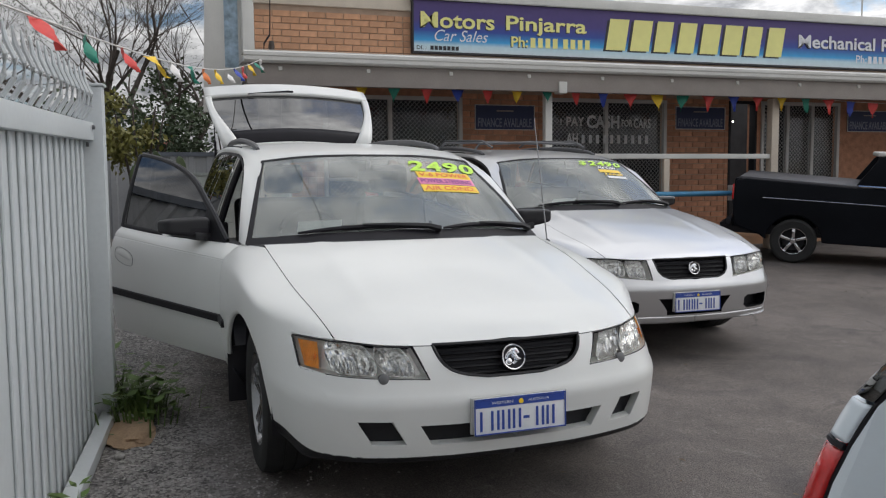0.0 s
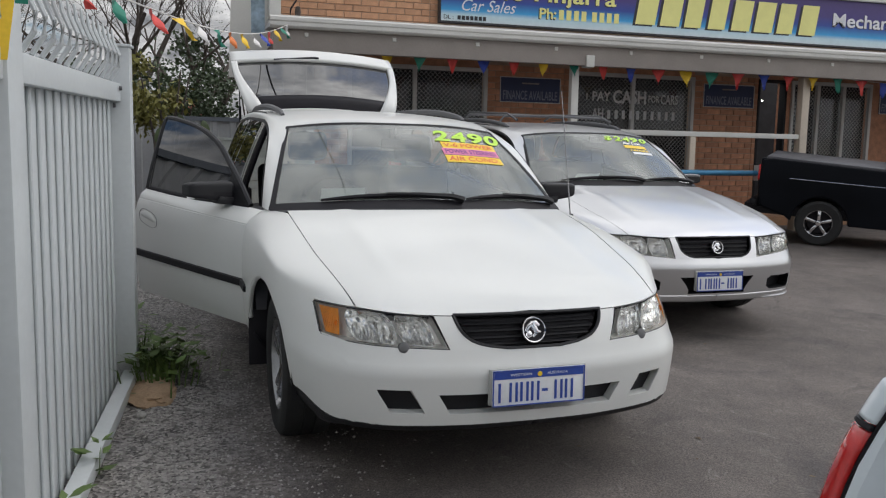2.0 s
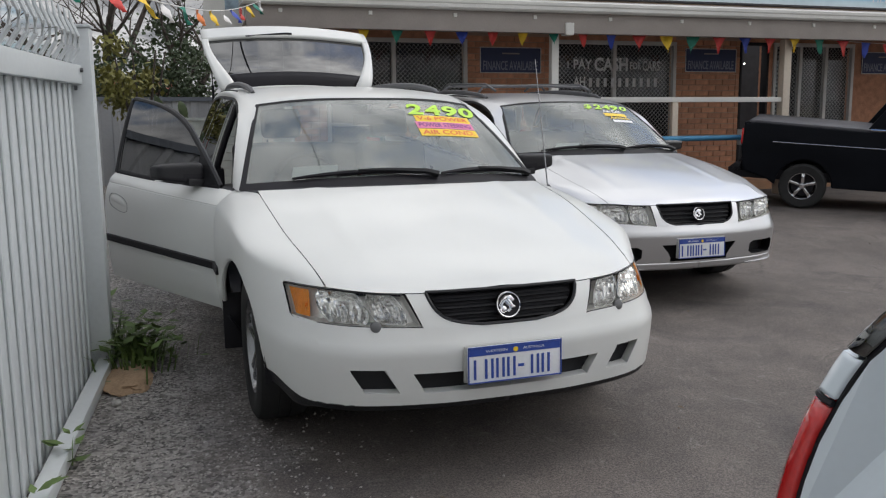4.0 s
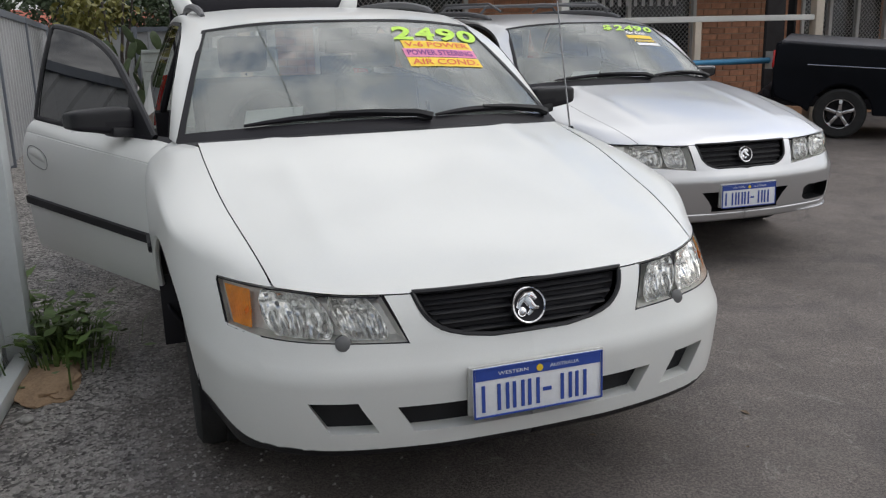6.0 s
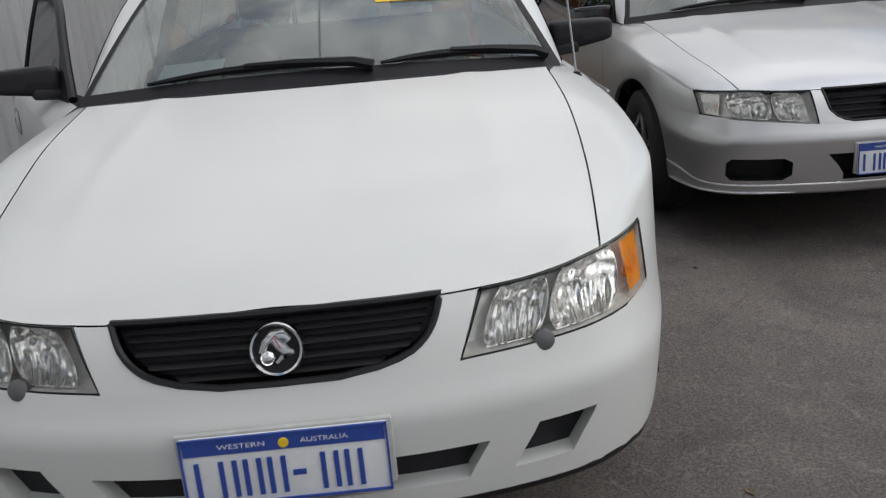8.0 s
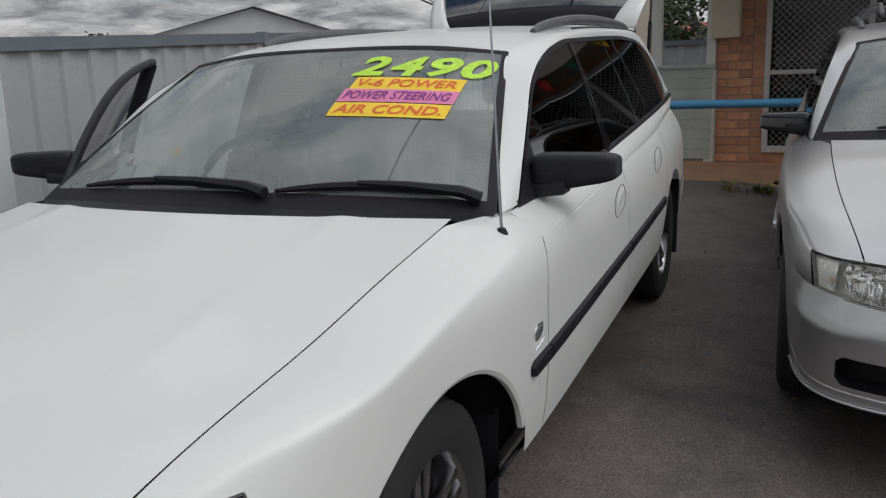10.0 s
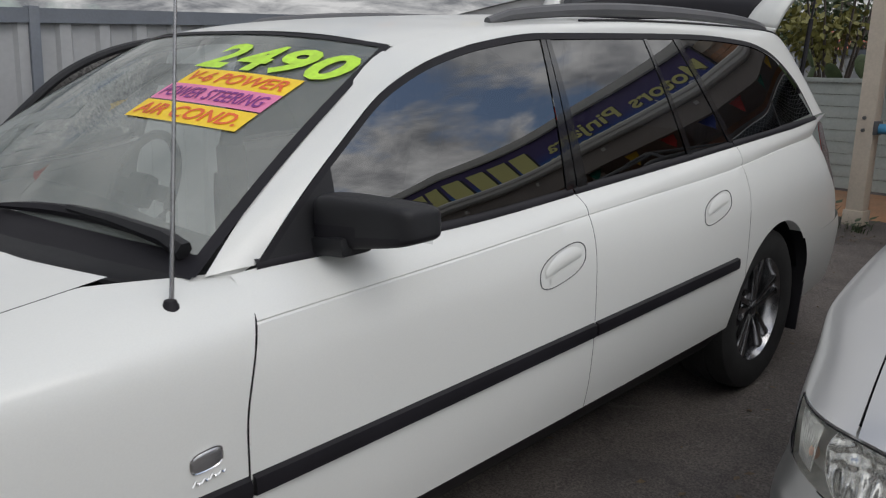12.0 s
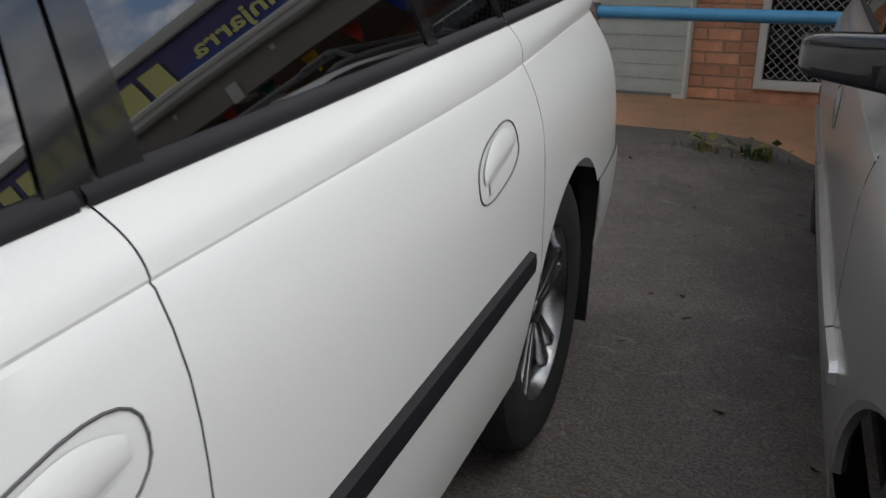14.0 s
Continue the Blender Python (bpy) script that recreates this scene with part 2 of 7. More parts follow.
def lathe(profile, segs=40, bm=None, axis="x"):
    """Turns (radius, along) pairs about an axis."""
    b = bm if bm is not None else bmesh.new()
    rings = []
    for i in range(segs):
        a = 2 * math.pi * i / segs
        c, s = math.cos(a), math.sin(a)
        rings.append([b.verts.new((h, r * c, r * s) if axis == "x" else ((r * c, h, r * s) if axis == "y" else (r * c, r * s, h))) for r, h in profile])
    for i in range(segs):
        for j in range(len(profile) - 1):
            q = (rings[i][j], rings[(i + 1) % segs][j], rings[(i + 1) % segs][j + 1], rings[i][j + 1])
            b.faces.new(q)
    bmesh.ops.remove_doubles(b, verts=b.verts, dist=1e-6)
    return b


def tube(points, radius, segs=8, bm=None, caps=True):
    """A round bar along a line of points; radius may be a list."""
    b = bm if bm is not None else bmesh.new()
    pts = [Vector(p) for p in points]
    rad = radius if isinstance(radius, (list, tuple)) else [radius] * len(pts)
    rings = []
    up = Vector((0, 0, 1))
    for i, p in enumerate(pts):
        d = (pts[min(i + 1, len(pts) - 1)] - pts[max(i - 1, 0)]).normalized()
        ref = up if abs(d.dot(up)) < 0.95 else Vector((1, 0, 0))
        a = d.cross(ref).normalized()
        c = d.cross(a).normalized()
        rings.append([b.verts.new(p + rad[i] * (math.cos(2 * math.pi * k / segs) * a + math.sin(2 * math.pi * k / segs) * c)) for k in range(segs)])
    for i in range(len(pts) - 1):
        for k in range(segs):
            b.faces.new((rings[i][k], rings[i][(k + 1) % segs], rings[i + 1][(k + 1) % segs], rings[i + 1][k]))
    if caps:
        b.faces.new(rings[0][::-1])
        b.faces.new(rings[-1])
    return b


def curve1(knots):
    """A smooth curve through (t, value) pairs, value a number or a tuple; it never overshoots between two equal values."""
    ts = np.array([k[0] for k in knots], float)
    vs = np.array([np.atleast_1d(k[1]) for k in knots], float)
    d = np.diff(vs, axis=0) / np.diff(ts)[:, None]
    m = np.zeros_like(vs)
    m[0], m[-1] = d[0], d[-1]
    for i in range(1, len(ts) - 1):
        same = d[i - 1] * d[i] > 0
        w1, w2 = 2 * (ts[i + 1] - ts[i]) + (ts[i] - ts[i - 1]), (ts[i + 1] - ts[i]) + 2 * (ts[i] - ts[i - 1])
        safe1, safe2 = np.where(same, d[i - 1], 1.0), np.where(same, d[i], 1.0)
        m[i] = np.where(same, (w1 + w2) / (w1 / safe1 + w2 / safe2), 0.0)

    def at(t):
        t = min(max(t, ts[0]), ts[-1])
        i = min(int(np.searchsorted(ts, t, side="right")) - 1, len(ts) - 2)
        h = ts[i + 1] - ts[i]
        s = (t - ts[i]) / h
        v = (2 * s**3 - 3 * s**2 + 1) * vs[i] + (s**3 - 2 * s**2 + s) * h * m[i] + (-2 * s**3 + 3 * s**2) * vs[i + 1] + (s**3 - s**2) * h * m[i + 1]
        return float(v[0]) if len(v) == 1 else v
    return at


def lerp(a, b, t):
    return a + (b - a) * t


def letters(text, height, width=None, shear=0.0, bold=0.0, depth=0.0):
    """Text in the built-in font as a flat bmesh in x and z, its left foot at the origin; width squeezes it."""
    cu = bpy.data.curves.new("text", "FONT")
    cu.body, cu.size, cu.shear, cu.offset, cu.extrude, cu.resolution_u = text, 1.0, shear, bold, depth, 3
    ob = bpy.data.objects.new("text", cu)
    scene.collection.objects.link(ob)
    me = bpy.data.meshes.new_from_object(ob.evaluated_get(bpy.context.evaluated_depsgraph_get()))
    bpy.data.objects.remove(ob)
    bpy.data.curves.remove(cu)
    b = bmesh.new()
    b.from_mesh(me)
    bpy.data.meshes.remove(me)
    xs, ys = [v.co.x for v in b.verts], [v.co.y for v in b.verts]
    x0, x1, y0, y1 = min(xs), max(xs), min(ys), max(ys)
    kz = height / (y1 - y0)
    kx = (width / (x1 - x0)) if width else kz
    for v in b.verts:
        v.co = ((v.co.x - x0) * kx, -v.co.z, (v.co.y - y0) * kz)
    return b

# ---- station wagons ----
CAP_GREY = mat("mid_grey_plastic", (0.10, 0.10, 0.10), 0.4, vary=0.1)
PALE_BULB = mat("pale_amber", (0.85, 0.58, 0.45), 0.3, vary=0.05)
AMBER_BULB = mat("deep_amber", (0.90, 0.22, 0.01), 0.15, vary=0.05, coat=0.5)
# Car frame: x across, y from the nose backwards, z up from the ground.
PLAN = [(0, 0), (0.2, 0.006), (0.4, 0.034), (0.58, 0.088), (0.695, 0.167), (0.766, 0.272), (0.817, 0.42), (0.857, 0.58), (0.886, 0.75), (0.906, 0.95),
        (0.931, 1.3), (0.938, 1.6), (0.940, 2.1), (0.941, 2.6), (0.940, 3.1), (0.938, 3.5), (0.930, 3.9), (0.912, 4.3), (0.875, 4.65), (0.80, 4.87),
        (0.65, 4.97), (0.4, 5.02), (0, 5.04)]
_len = [0.0]
for _a, _b in zip(PLAN, PLAN[1:]):
    _len.append(_len[-1] + math.dist(_a, _b))
plan_at = curve1([(l, p) for l, p in zip(_len, PLAN)])
_us = np.linspace(0, _len[-1], 1200)
_pl = np.array([plan_at(u) for u in _us])
_tg = np.gradient(_pl, axis=0)
_tg /= np.linalg.norm(_tg, axis=1)[:, None]
inset_front = curve1([(0.15, 0.07), (0.20, 0.05), (0.27, 0.032), (0.34, 0.018), (0.42, 0.008), (0.5, 0.002), (0.552, 0.0), (0.566, 0.004), (0.58, 0.013), (0.64, 0.036), (0.70, 0.062), (0.757, 0.098), (0.85, 0.18)])
inset_side = curve1([(0.15, 0.10), (0.22, 0.075), (0.30, 0.045), (0.38, 0.024), (0.48, 0.008), (0.58, 0.001), (0.68, 0.0), (0.78, 0.002), (0.84, 0.007), (0.89, 0.019), (0.94, 0.040), (1.0, 0.075)])
inset_corner = curve1([(0.15, 0.075), (0.22, 0.048), (0.30, 0.022), (0.38, 0.010), (0.48, 0.003), (0.58, 0.0), (0.68, 0.0), (0.78, 0.002), (0.84, 0.007), (0.89, 0.019), (0.94, 0.040), (1.0, 0.075)])
arch_z = lambda y, yw, r: 0.33 + math.sqrt(max(0.0, r * r - (y - yw) ** 2))
YF, YR, RF, RR = 0.925, 3.87, 0.415, 0.385
crease = curve1([(0.30, 0.735), (0.5, 0.79), (0.8, 0.85), (1.1, 0.886), (1.5, 0.902), (2.03, 0.916), (2.57, 0.934), (3.37, 0.953), (4.1, 0.985), (4.8, 1.0)])
belt_z = curve1([(1.45, 0.962), (1.6, 0.970), (2.1, 0.966), (2.63, 0.985), (3.2, 1.008), (3.5, 1.022), (4.35, 1.056), (4.85, 1.075)])
belt_x = curve1([(1.45, 0.818), (1.6, 0.826), (2.1, 0.848), (2.63, 0.856), (3.5, 0.856), (4.0, 0.848), (4.35, 0.835), (4.85, 0.79)])
win_top = curve1([(1.60, 0.975), (1.71, 1.072), (1.85, 1.177), (2.017, 1.283), (2.214, 1.350), (2.4, 1.384), (2.63, 1.404), (3.2, 1.406), (3.5, 1.404), (3.9, 1.382), (4.1, 1.342), (4.3, 1.235), (4.42, 1.12), (4.47, 1.065)])
hood_cz = curve1([(0.0, 0.757), (0.05, 0.785), (0.17, 0.828), (0.42, 0.897), (0.70, 0.952), (1.0, 1.003)])
hood_ez = curve1([(0.0, 0.761), (0.06, 0.785), (0.2, 0.828), (0.42, 0.877), (0.68, 0.935), (1.0, 0.984)])
edge_z = curve1([(0, 0.757), (0.305, 0.747), (0.45, 0.750), (0.638, 0.761), (0.80, 0.756)])
grille_x = curve1([(0.628, 0.05), (0.634, 0.13), (0.645, 0.195), (0.662, 0.245), (0.70, 0.285), (0.757, 0.307)])


def u_of_y(y):
    """Where the plan's outline passes y on its way back."""
    return float(np.interp(y, _pl[:1000, 1], _us[:1000]))


# how far the later car's front corners stand out
CORNER = {"out": 0.0}


def shell(u, z):
    """The body's wall at a place along the outline and a height."""
    x, y = float(np.interp(u, _us, _pl[:, 0])), float(np.interp(u, _us, _pl[:, 1]))
    tx, ty = float(np.interp(u, _us, _tg[:, 0])), float(np.interp(u, _us, _tg[:, 1]))
    w = step(0.12, 0.72, y)
    if y > 4.0:
        w = 1.0 - 0.5 * step(4.4, 4.9, y)
    flank = lerp(inset_corner(z), inset_side(z), step(0.75, 1.25, y))
    i = lerp(inset_front(z), flank, w) - CORNER["out"] * math.exp(-((u - 0.84) / 0.26) ** 2) * (1 + 0.7 * step(0.62, 0.76, z))
    return Vector((x - ty * i, y + tx * i, z))


def nose(x, z):
    """The front wall at a distance from the middle and a height."""
    lo, hi = 0.0, 1.4
    for _ in range(18):
        mid = (lo + hi) / 2
        if shell(mid, z).x < x:
            lo = mid
        else:
            hi = mid
    return shell((lo + hi) / 2, z)


def side_glass(y, z):
    h = max(0.0, (z - belt_z(y)) / (1.406 - belt_z(y)))
    taper = 1.0 - 0.05 * step(3.9, 4.6, y)
    return Vector(((belt_x(y) - (belt_x(y) - 0.692) * h + 0.034 * h * (1 - h)) * taper, y, z))


def mirrored(bm, s):
    if s < 0:
        for v in bm.verts:
            v.co.x = -v.co.x
        bmesh.ops.reverse_faces(bm, faces=bm.faces)
    return bm


def panel(y0, y1, low, s, cols=40, slant=0.018, tail=0.0, lean=0.0):
    """A body side panel from y0 to y1, from low(y) up over a fine crease to the belt."""
    rows = [("w", k / 15) for k in range(15)] + [("w", 0.986), ("g", 0.9925), ("w", 0.999)] + [("t", k / 7) for k in range(1, 8)]

    def at(a, j):
        y = lerp(y0, y1, a)
        zc = crease(y)
        zl = min(low(y), zc - 0.02)
        kind, t = rows[j]
        if kind == "t":
            p0, p1 = shell(u_of_y(y), zc), Vector((belt_x(y), y, belt_z(y)))
            p = p0.lerp(p1, t)
            p.x += 0.010 * math.sin(math.pi * t)
        else:
            p = shell(u_of_y(y), lerp(zl, zc, t))
            if kind == "g":
                p.x -= 0.0026
        p.y += slant * (p.z - 0.6) + lean * (1 - a) ** 8 * step(0.70, 0.97, p.z)
        if tail:
            p.y -= tail * a * a * step(0.70, 1.08, p.z)
        return p
    n = len(rows) - 1
    return mirrored(sheet(lambda a, v: at(a, round(v * n)), cols, n), s)


def window(b0, b1, t0, t1, s, proud=0.0, low=0.018, inset=0.016, cols=16, rows=10):
    """A pane between two slanting edges, from the belt up to the line of the window tops."""
    def at(c, v):
        yb, yt = lerp(b0, b1, c), lerp(t0, t1, c)
        z0 = belt_z(yb) + low
        lo, hi = 0.0, 1.0
        for _ in range(14):
            m = (lo + hi) / 2
            if lerp(z0, 1.406, m) < win_top(lerp(yb, yt, m)) - inset:
                lo = m
            else:
                hi = m
        h = lo * v
        p = side_glass(lerp(yb, yt, h), lerp(z0, 1.406, h))
        p.x += proud
        return p
    return mirrored(sheet(at, cols, rows), s)


def screen_at(a, h, proud=0.0):
    """The windscreen: a from -1 to 1 across, h from 0 at the foot to 1."""
    foot = Vector((a * 0.800, 1.32 + 0.165 * a * a, 1.0 - 0.030 * a * a))
    head = Vector((a * 0.628, 2.06 + 0.075 * a * a, 1.408 - 0.038 * abs(a) ** 2.5))
    p = foot.lerp(head, h)
    n = Vector((0, -0.48, 0.87))
    return p + n * (0.022 * math.sin(math.pi * h) * (1 - 0.3 * a * a) + proud)


ROOF_EDGE = curve1([(0.0, (0.806, 1.503, 0.968)), (0.06, (0.7635, 1.6235, 1.0640)), (0.12, (0.7265, 1.764, 1.1565)), (0.185, (0.6845, 1.921, 1.2510)), (0.25, (0.630, 2.135, 1.368)), (0.35, (0.650, 2.6, 1.428)), (0.5, (0.655, 3.2, 1.442)),
                    (0.68, (0.645, 3.95, 1.432)), (0.78, (0.635, 4.35, 1.412)), (0.88, (0.675, 4.52, 1.29)), (1.0, (0.775, 4.62, 1.068))])
WIN_EDGE_Y = curve1([(0.0, 1.60), (0.12, 1.85), (0.25, 2.214), (0.35, 2.63), (0.5, 3.2), (0.68, 3.9), (0.78, 4.12), (0.88, 4.3), (1.0, 4.47)])
roof_cz = curve1([(2.06, 1.412), (2.25, 1.440), (2.6, 1.462), (3.1, 1.474), (3.8, 1.466), (4.4, 1.442)])


def wheel(parent, x, y, s, tint=ALLOY, spokes=5):
    hub = new("wheel")
    hub.parent = parent
    hub.matrix_basis = Matrix.Translation((x * s, y, 0.354)) @ (Matrix.Identity(4) if s > 0 else pose(0, 0, 0, 0, 0, 180))
    hub["label"] = "black tyre on a five-spoke alloy rim"
    tyre = lathe([(0.205, -0.10), (0.232, -0.108), (0.29, -0.112), (0.318, -0.098), (0.327, -0.07), (0.327, -0.03), (0.322, -0.028), (0.322, -0.022), (0.327, -0.02), (0.327, 0.02), (0.322, 0.022),
                  (0.322, 0.028), (0.327, 0.03), (0.327, 0.07), (0.318, 0.098), (0.29, 0.112), (0.232, 0.108), (0.205, 0.10)], 48)
    for v in tyre.verts:
        k = 0.992 if math.hypot(v.co.y, v.co.z) > 0.3 else 1.0
        v.co.y *= k
        v.co.z *= k
    part("tyre", tyre, RUBBER, hub)
    rim = lathe([(0.19, -0.09), (0.208, -0.095), (0.215, -0.10), (0.218, -0.094), (0.206, -0.085), (0.190, -0.05), (0.190, 0.05), (0.203, 0.082), (0.218, 0.092), (0.216, 0.101), (0.207, 0.098), (0.196, 0.08), (0.183, 0.045), (0.183, -0.09), (0.19, -0.09)], 48)
    for i in range(spokes):
        for off in (-0.011, 0.011):
            sp = box(-0.012, 0.014, -0.012, 0.012, 0.03, 0.198, 0.006)
            for v in sp.verts:
                k = (v.co.z - 0.03) / 0.168
                v.co.x += 0.074 + 0.010 * math.sin(math.pi * k) - 0.012 * (1 - k)
                v.co.y = v.co.y * (0.75 + 0.5 * k) + off * (0.8 + 2.0 * k)
            join(rim, moved(sp, pose(0, 0, 0, 360 * i / spokes)))
    join(rim, lathe([(0.0, 0.085), (0.02, 0.085), (0.028, 0.08), (0.03, 0.06), (0.062, 0.058), (0.068, 0.045), (0.068, 0.02)], 24))
    part("rim", rim, tint, hub)
    part("brake_disc", lathe([(0.0, 0.012), (0.145, 0.012), (0.145, -0.012), (0.0, -0.012)], 32), GREY_PLASTIC, hub)
    return hub


def seat(parent, x, y, paint):
    st = new("front_seat")
    st.parent = parent
    st.location = (x, y, 0.30)
    b = box(-0.25, 0.25, -0.05, 0.46, 0.12, 0.30, 0.06, 3)
    part("cushion", b, paint, st)
    b = box(-0.24, 0.24, 0.0, 0.16, 0.0, 0.62, 0.06, 3)
    part("backrest", moved(b, Matrix.Translation((0, 0.42, 0.22)) @ pose(0, 0, 0, -16)), paint, st)
    b = box(-0.13, 0.13, 0.0, 0.10, 0.0, 0.19, 0.045, 3)
    part("headrest", moved(b, Matrix.Translation((0, 0.63, 0.85)) @ pose(0, 0, 0, -14)), paint, st)


def licence_plate(parent, m, plate_w=0.372, plate_h=0.134):
    pl = new("licence_plate")
    pl.parent = parent
    pl.matrix_basis = m
    pl["label"] = "white number plate with a blue band and raised blue characters"
    part("plate_panel", box(-plate_w / 2, plate_w / 2, -0.004, 0.004, -plate_h / 2, plate_h / 2, 0.003), PLATE_WHITE, pl)
    part("plate_band", box(-plate_w / 2 + 0.006, plate_w / 2 - 0.006, -0.0065, -0.003, 0.034, plate_h / 2 - 0.006), PLATE_BLUE, pl, smooth=False)
    rim = bmesh.new()
    for a, b_, c, d in ((-plate_w / 2, plate_w / 2, plate_h / 2 - 0.005, plate_h / 2), (-plate_w / 2, plate_w / 2, -plate_h / 2, -plate_h / 2 + 0.004),
                        (-plate_w / 2, -plate_w / 2 + 0.004, -plate_h / 2, plate_h / 2), (plate_w / 2 - 0.004, plate_w / 2, -plate_h / 2, plate_h / 2)):
        box(a, b_, -0.008, -0.003, c, d, 0.0, bm=rim)
    part("plate_rim", rim, PLATE_BLUE, pl, smooth=False)
    for k in range(7):
        if k == 4:
            part("character_bar", box(0.010, 0.034, -0.0065, -0.003, -0.020, -0.010), PLATE_BLUE, pl, smooth=False)
            continue
        x = -0.160 + k * 0.0435 + (0.004 if k > 4 else 0) + (-0.004 if k < 4 else 0)
        bar = bmesh.new()
        box(x, x + 0.009, -0.007, -0.003, -0.052, 0.020, bm=bar)
        if k:
            box(x + 0.024, x + 0.033, -0.007, -0.003, -0.052, 0.020, bm=bar)
        part("character_bar", bar, PLATE_BLUE, pl, smooth=False)
    t = letters("WESTERN", 0.0095, 0.085)
    part("lettering", moved(t, Matrix.Translation((-0.118, -0.0072, 0.044))), PLATE_WHITE, pl, smooth=False)
    t = letters("AUSTRALIA", 0.0095, 0.085)
    part("lettering", moved(t, Matrix.Translation((0.030, -0.0072, 0.044))), PLATE_WHITE, pl, smooth=False)
    part("plate_emblem", moved(lathe([(0.0, -0.009), (0.009, -0.009), (0.010, -0.004)], 20, axis="y"), Matrix.Translation((0, 0, 0.047))), STICK_YELLOW, pl)
    return pl


def windscreen_text(parent, text, x0, x1, h0, h1, material, shear=0.0, bold=0.0, name="lettering"):
    """Text laid on the windscreen between two x and two heights along the glass."""
    b = letters(text, 1.0, 1.0, shear, bold)
    bmesh.ops.triangulate(b, faces=b.faces)
    for v in b.verts:
        h = lerp(h0, h1, v.co.z)
        x = lerp(x0, x1, v.co.x)
        v.co = screen_at(x / lerp(0.800, 0.628, h), h, 0.0055)
    return part(name, b, material, parent, smooth=False)


def windscreen_patch(parent, x0, x1, h0, h1, material, name, lean=0.0, proud=0.0035):
    def at(u, v):
        h = lerp(h0, h1, v)
        x = lerp(x0, x1, u) + lean * v
        return screen_at(x / lerp(0.800, 0.628, h), h, proud)
    return part(name, sheet(at, 10, 3), material, parent, smooth=False)


def wagon(name, label, m, paint, later=False, door_open=0.0, tailgate_up=False, rack=False, spokes=5):
    """A large station wagon; later: the facelift's lamps, bumper and grille."""
    CORNER["out"] = 0.042 if later else 0.0
    car = thing(name, label, "car", m)
    body = new("body")
    body.parent = car
    # hood
    def hood_at(a, b):
        x_front, x_back = a * 0.634, a * 0.730
        x = lerp(x_front, x_back, b) + a * 0.026 * math.sin(math.pi * b)
        p0 = nose(abs(x_front), edge_z(abs(x_front)))
        y1 = 1.22 + 0.14 * a * a
        z = lerp(hood_cz(b), hood_ez(b), abs(a) ** 2.2)
        z += (edge_z(abs(x_front)) - lerp(0.757, 0.761, abs(a) ** 2.2)) * (1 - min(1, b * 5))
        z += 0.0045 * math.exp(-((abs(a) - 0.70 + 0.06 * b) / 0.055) ** 2) * step(0.05, 0.4, b)
        return Vector((x, lerp(p0.y, y1, b ** 1.0), z))
    part("hood", sheet(lambda u, v: hood_at(2 * u - 1, v), 60, 40), paint, body)
    part("hood_underside", sheet(lambda u, v: hood_at((2 * u - 1) * 1.03, lerp(0.02, 1.0, v)) - Vector((0, 0, 0.03)), 24, 16), DARK_TRIM, body)
    # bumper
    top_z = 0.63 if not later else 0.606
    slots = ((0.470, 0.590, 0.400, 0.490),) if not later else ((0.440, 0.70, 0.372, 0.470),)
    mid_slot = (0.382, 0.396, 0.472) if not later else (0.305, 0.365, 0.482)
    zs = sorted({0.352, 0.363, 0.375, 0.39, slots[0][2], 0.43, slots[0][3], mid_slot[1], mid_slot[2], 0.505, 0.53, 0.555, 0.58, top_z} | (set() if later else {0.605}))
    xs = sorted({round(0.034 * k, 4) for k in range(0, 21)} | {mid_slot[0], slots[0][0], slots[0][1]})
    xs = [x for i, x in enumerate(xs) if x in (mid_slot[0], slots[0][0], slots[0][1]) or all(abs(x - q) > 0.012 for q in (mid_slot[0], slots[0][0], slots[0][1]))]
    u_side = [u_of_y(y) for y in np.linspace(float(nose(xs[-1], 0.5).y) + 0.03, 0.661, 22)]

    def bumper_point(c, z):
        if c < len(xs):
            x = xs[c]
            fade = step(0.2, 0.34, x) * (1 - step(0.62, 0.72, x)) if not later else step(0.15, 0.33, x) * (1 - step(0.35, 0.43, x))
            k = min(1, max(0, (0.487 - z) / 0.085))
            if later and x in slots[0][:2] and slots[0][2] <= z <= slots[0][3]:
                z = lerp(z, 0.426, 0.42)
            z += max(0.0, (z - top_z + 0.03) / 0.03) * (0.003 * step(0.30, 0.33, x) + (0.014 if not later else 0.038) * min(1, max(0, (x - 0.327) / 0.427)))
            return nose(max(0.0, x - (0.052 if not later else 0.080) * k * fade), z)
        u = u_side[c - len(xs)]
        y = float(np.interp(u, _us, _pl[:, 1]))
        low = lerp(0.352, 0.395, step(0.2, 0.45, y))
        if y > YF - RF:
            low = max(low, arch_z(y, YF, RF))
        topz = lerp(0.645, 0.653, step(0.12, 0.3, y))
        t = (z - 0.352) / (top_z - 0.352)
        return shell(u, lerp(min(low, topz - 0.002), topz, t))
    for s in (1, -1):
        b = bmesh.new()
        n = len(xs) + len(u_side)
        grid = [[b.verts.new(bumper_point(c, z)) for z in zs] for c in range(n)]
        holes = []
        for c in range(n - 1):
            for r in range(len(zs) - 1):
                f = b.faces.new((grid[c][r], grid[c + 1][r], grid[c + 1][r + 1], grid[c][r + 1]))
                if c + 1 < len(xs):
                    xc, zc = (xs[c] + xs[c + 1]) / 2, (zs[r] + zs[r + 1]) / 2
                    if xc < mid_slot[0] and mid_slot[1] < zc < mid_slot[2] or slots[0][0] < xc < slots[0][1] and slots[0][2] < zc < slots[0][3]:
                        holes.append(f)
        made = bmesh.ops.extrude_face_region(b, geom=holes)
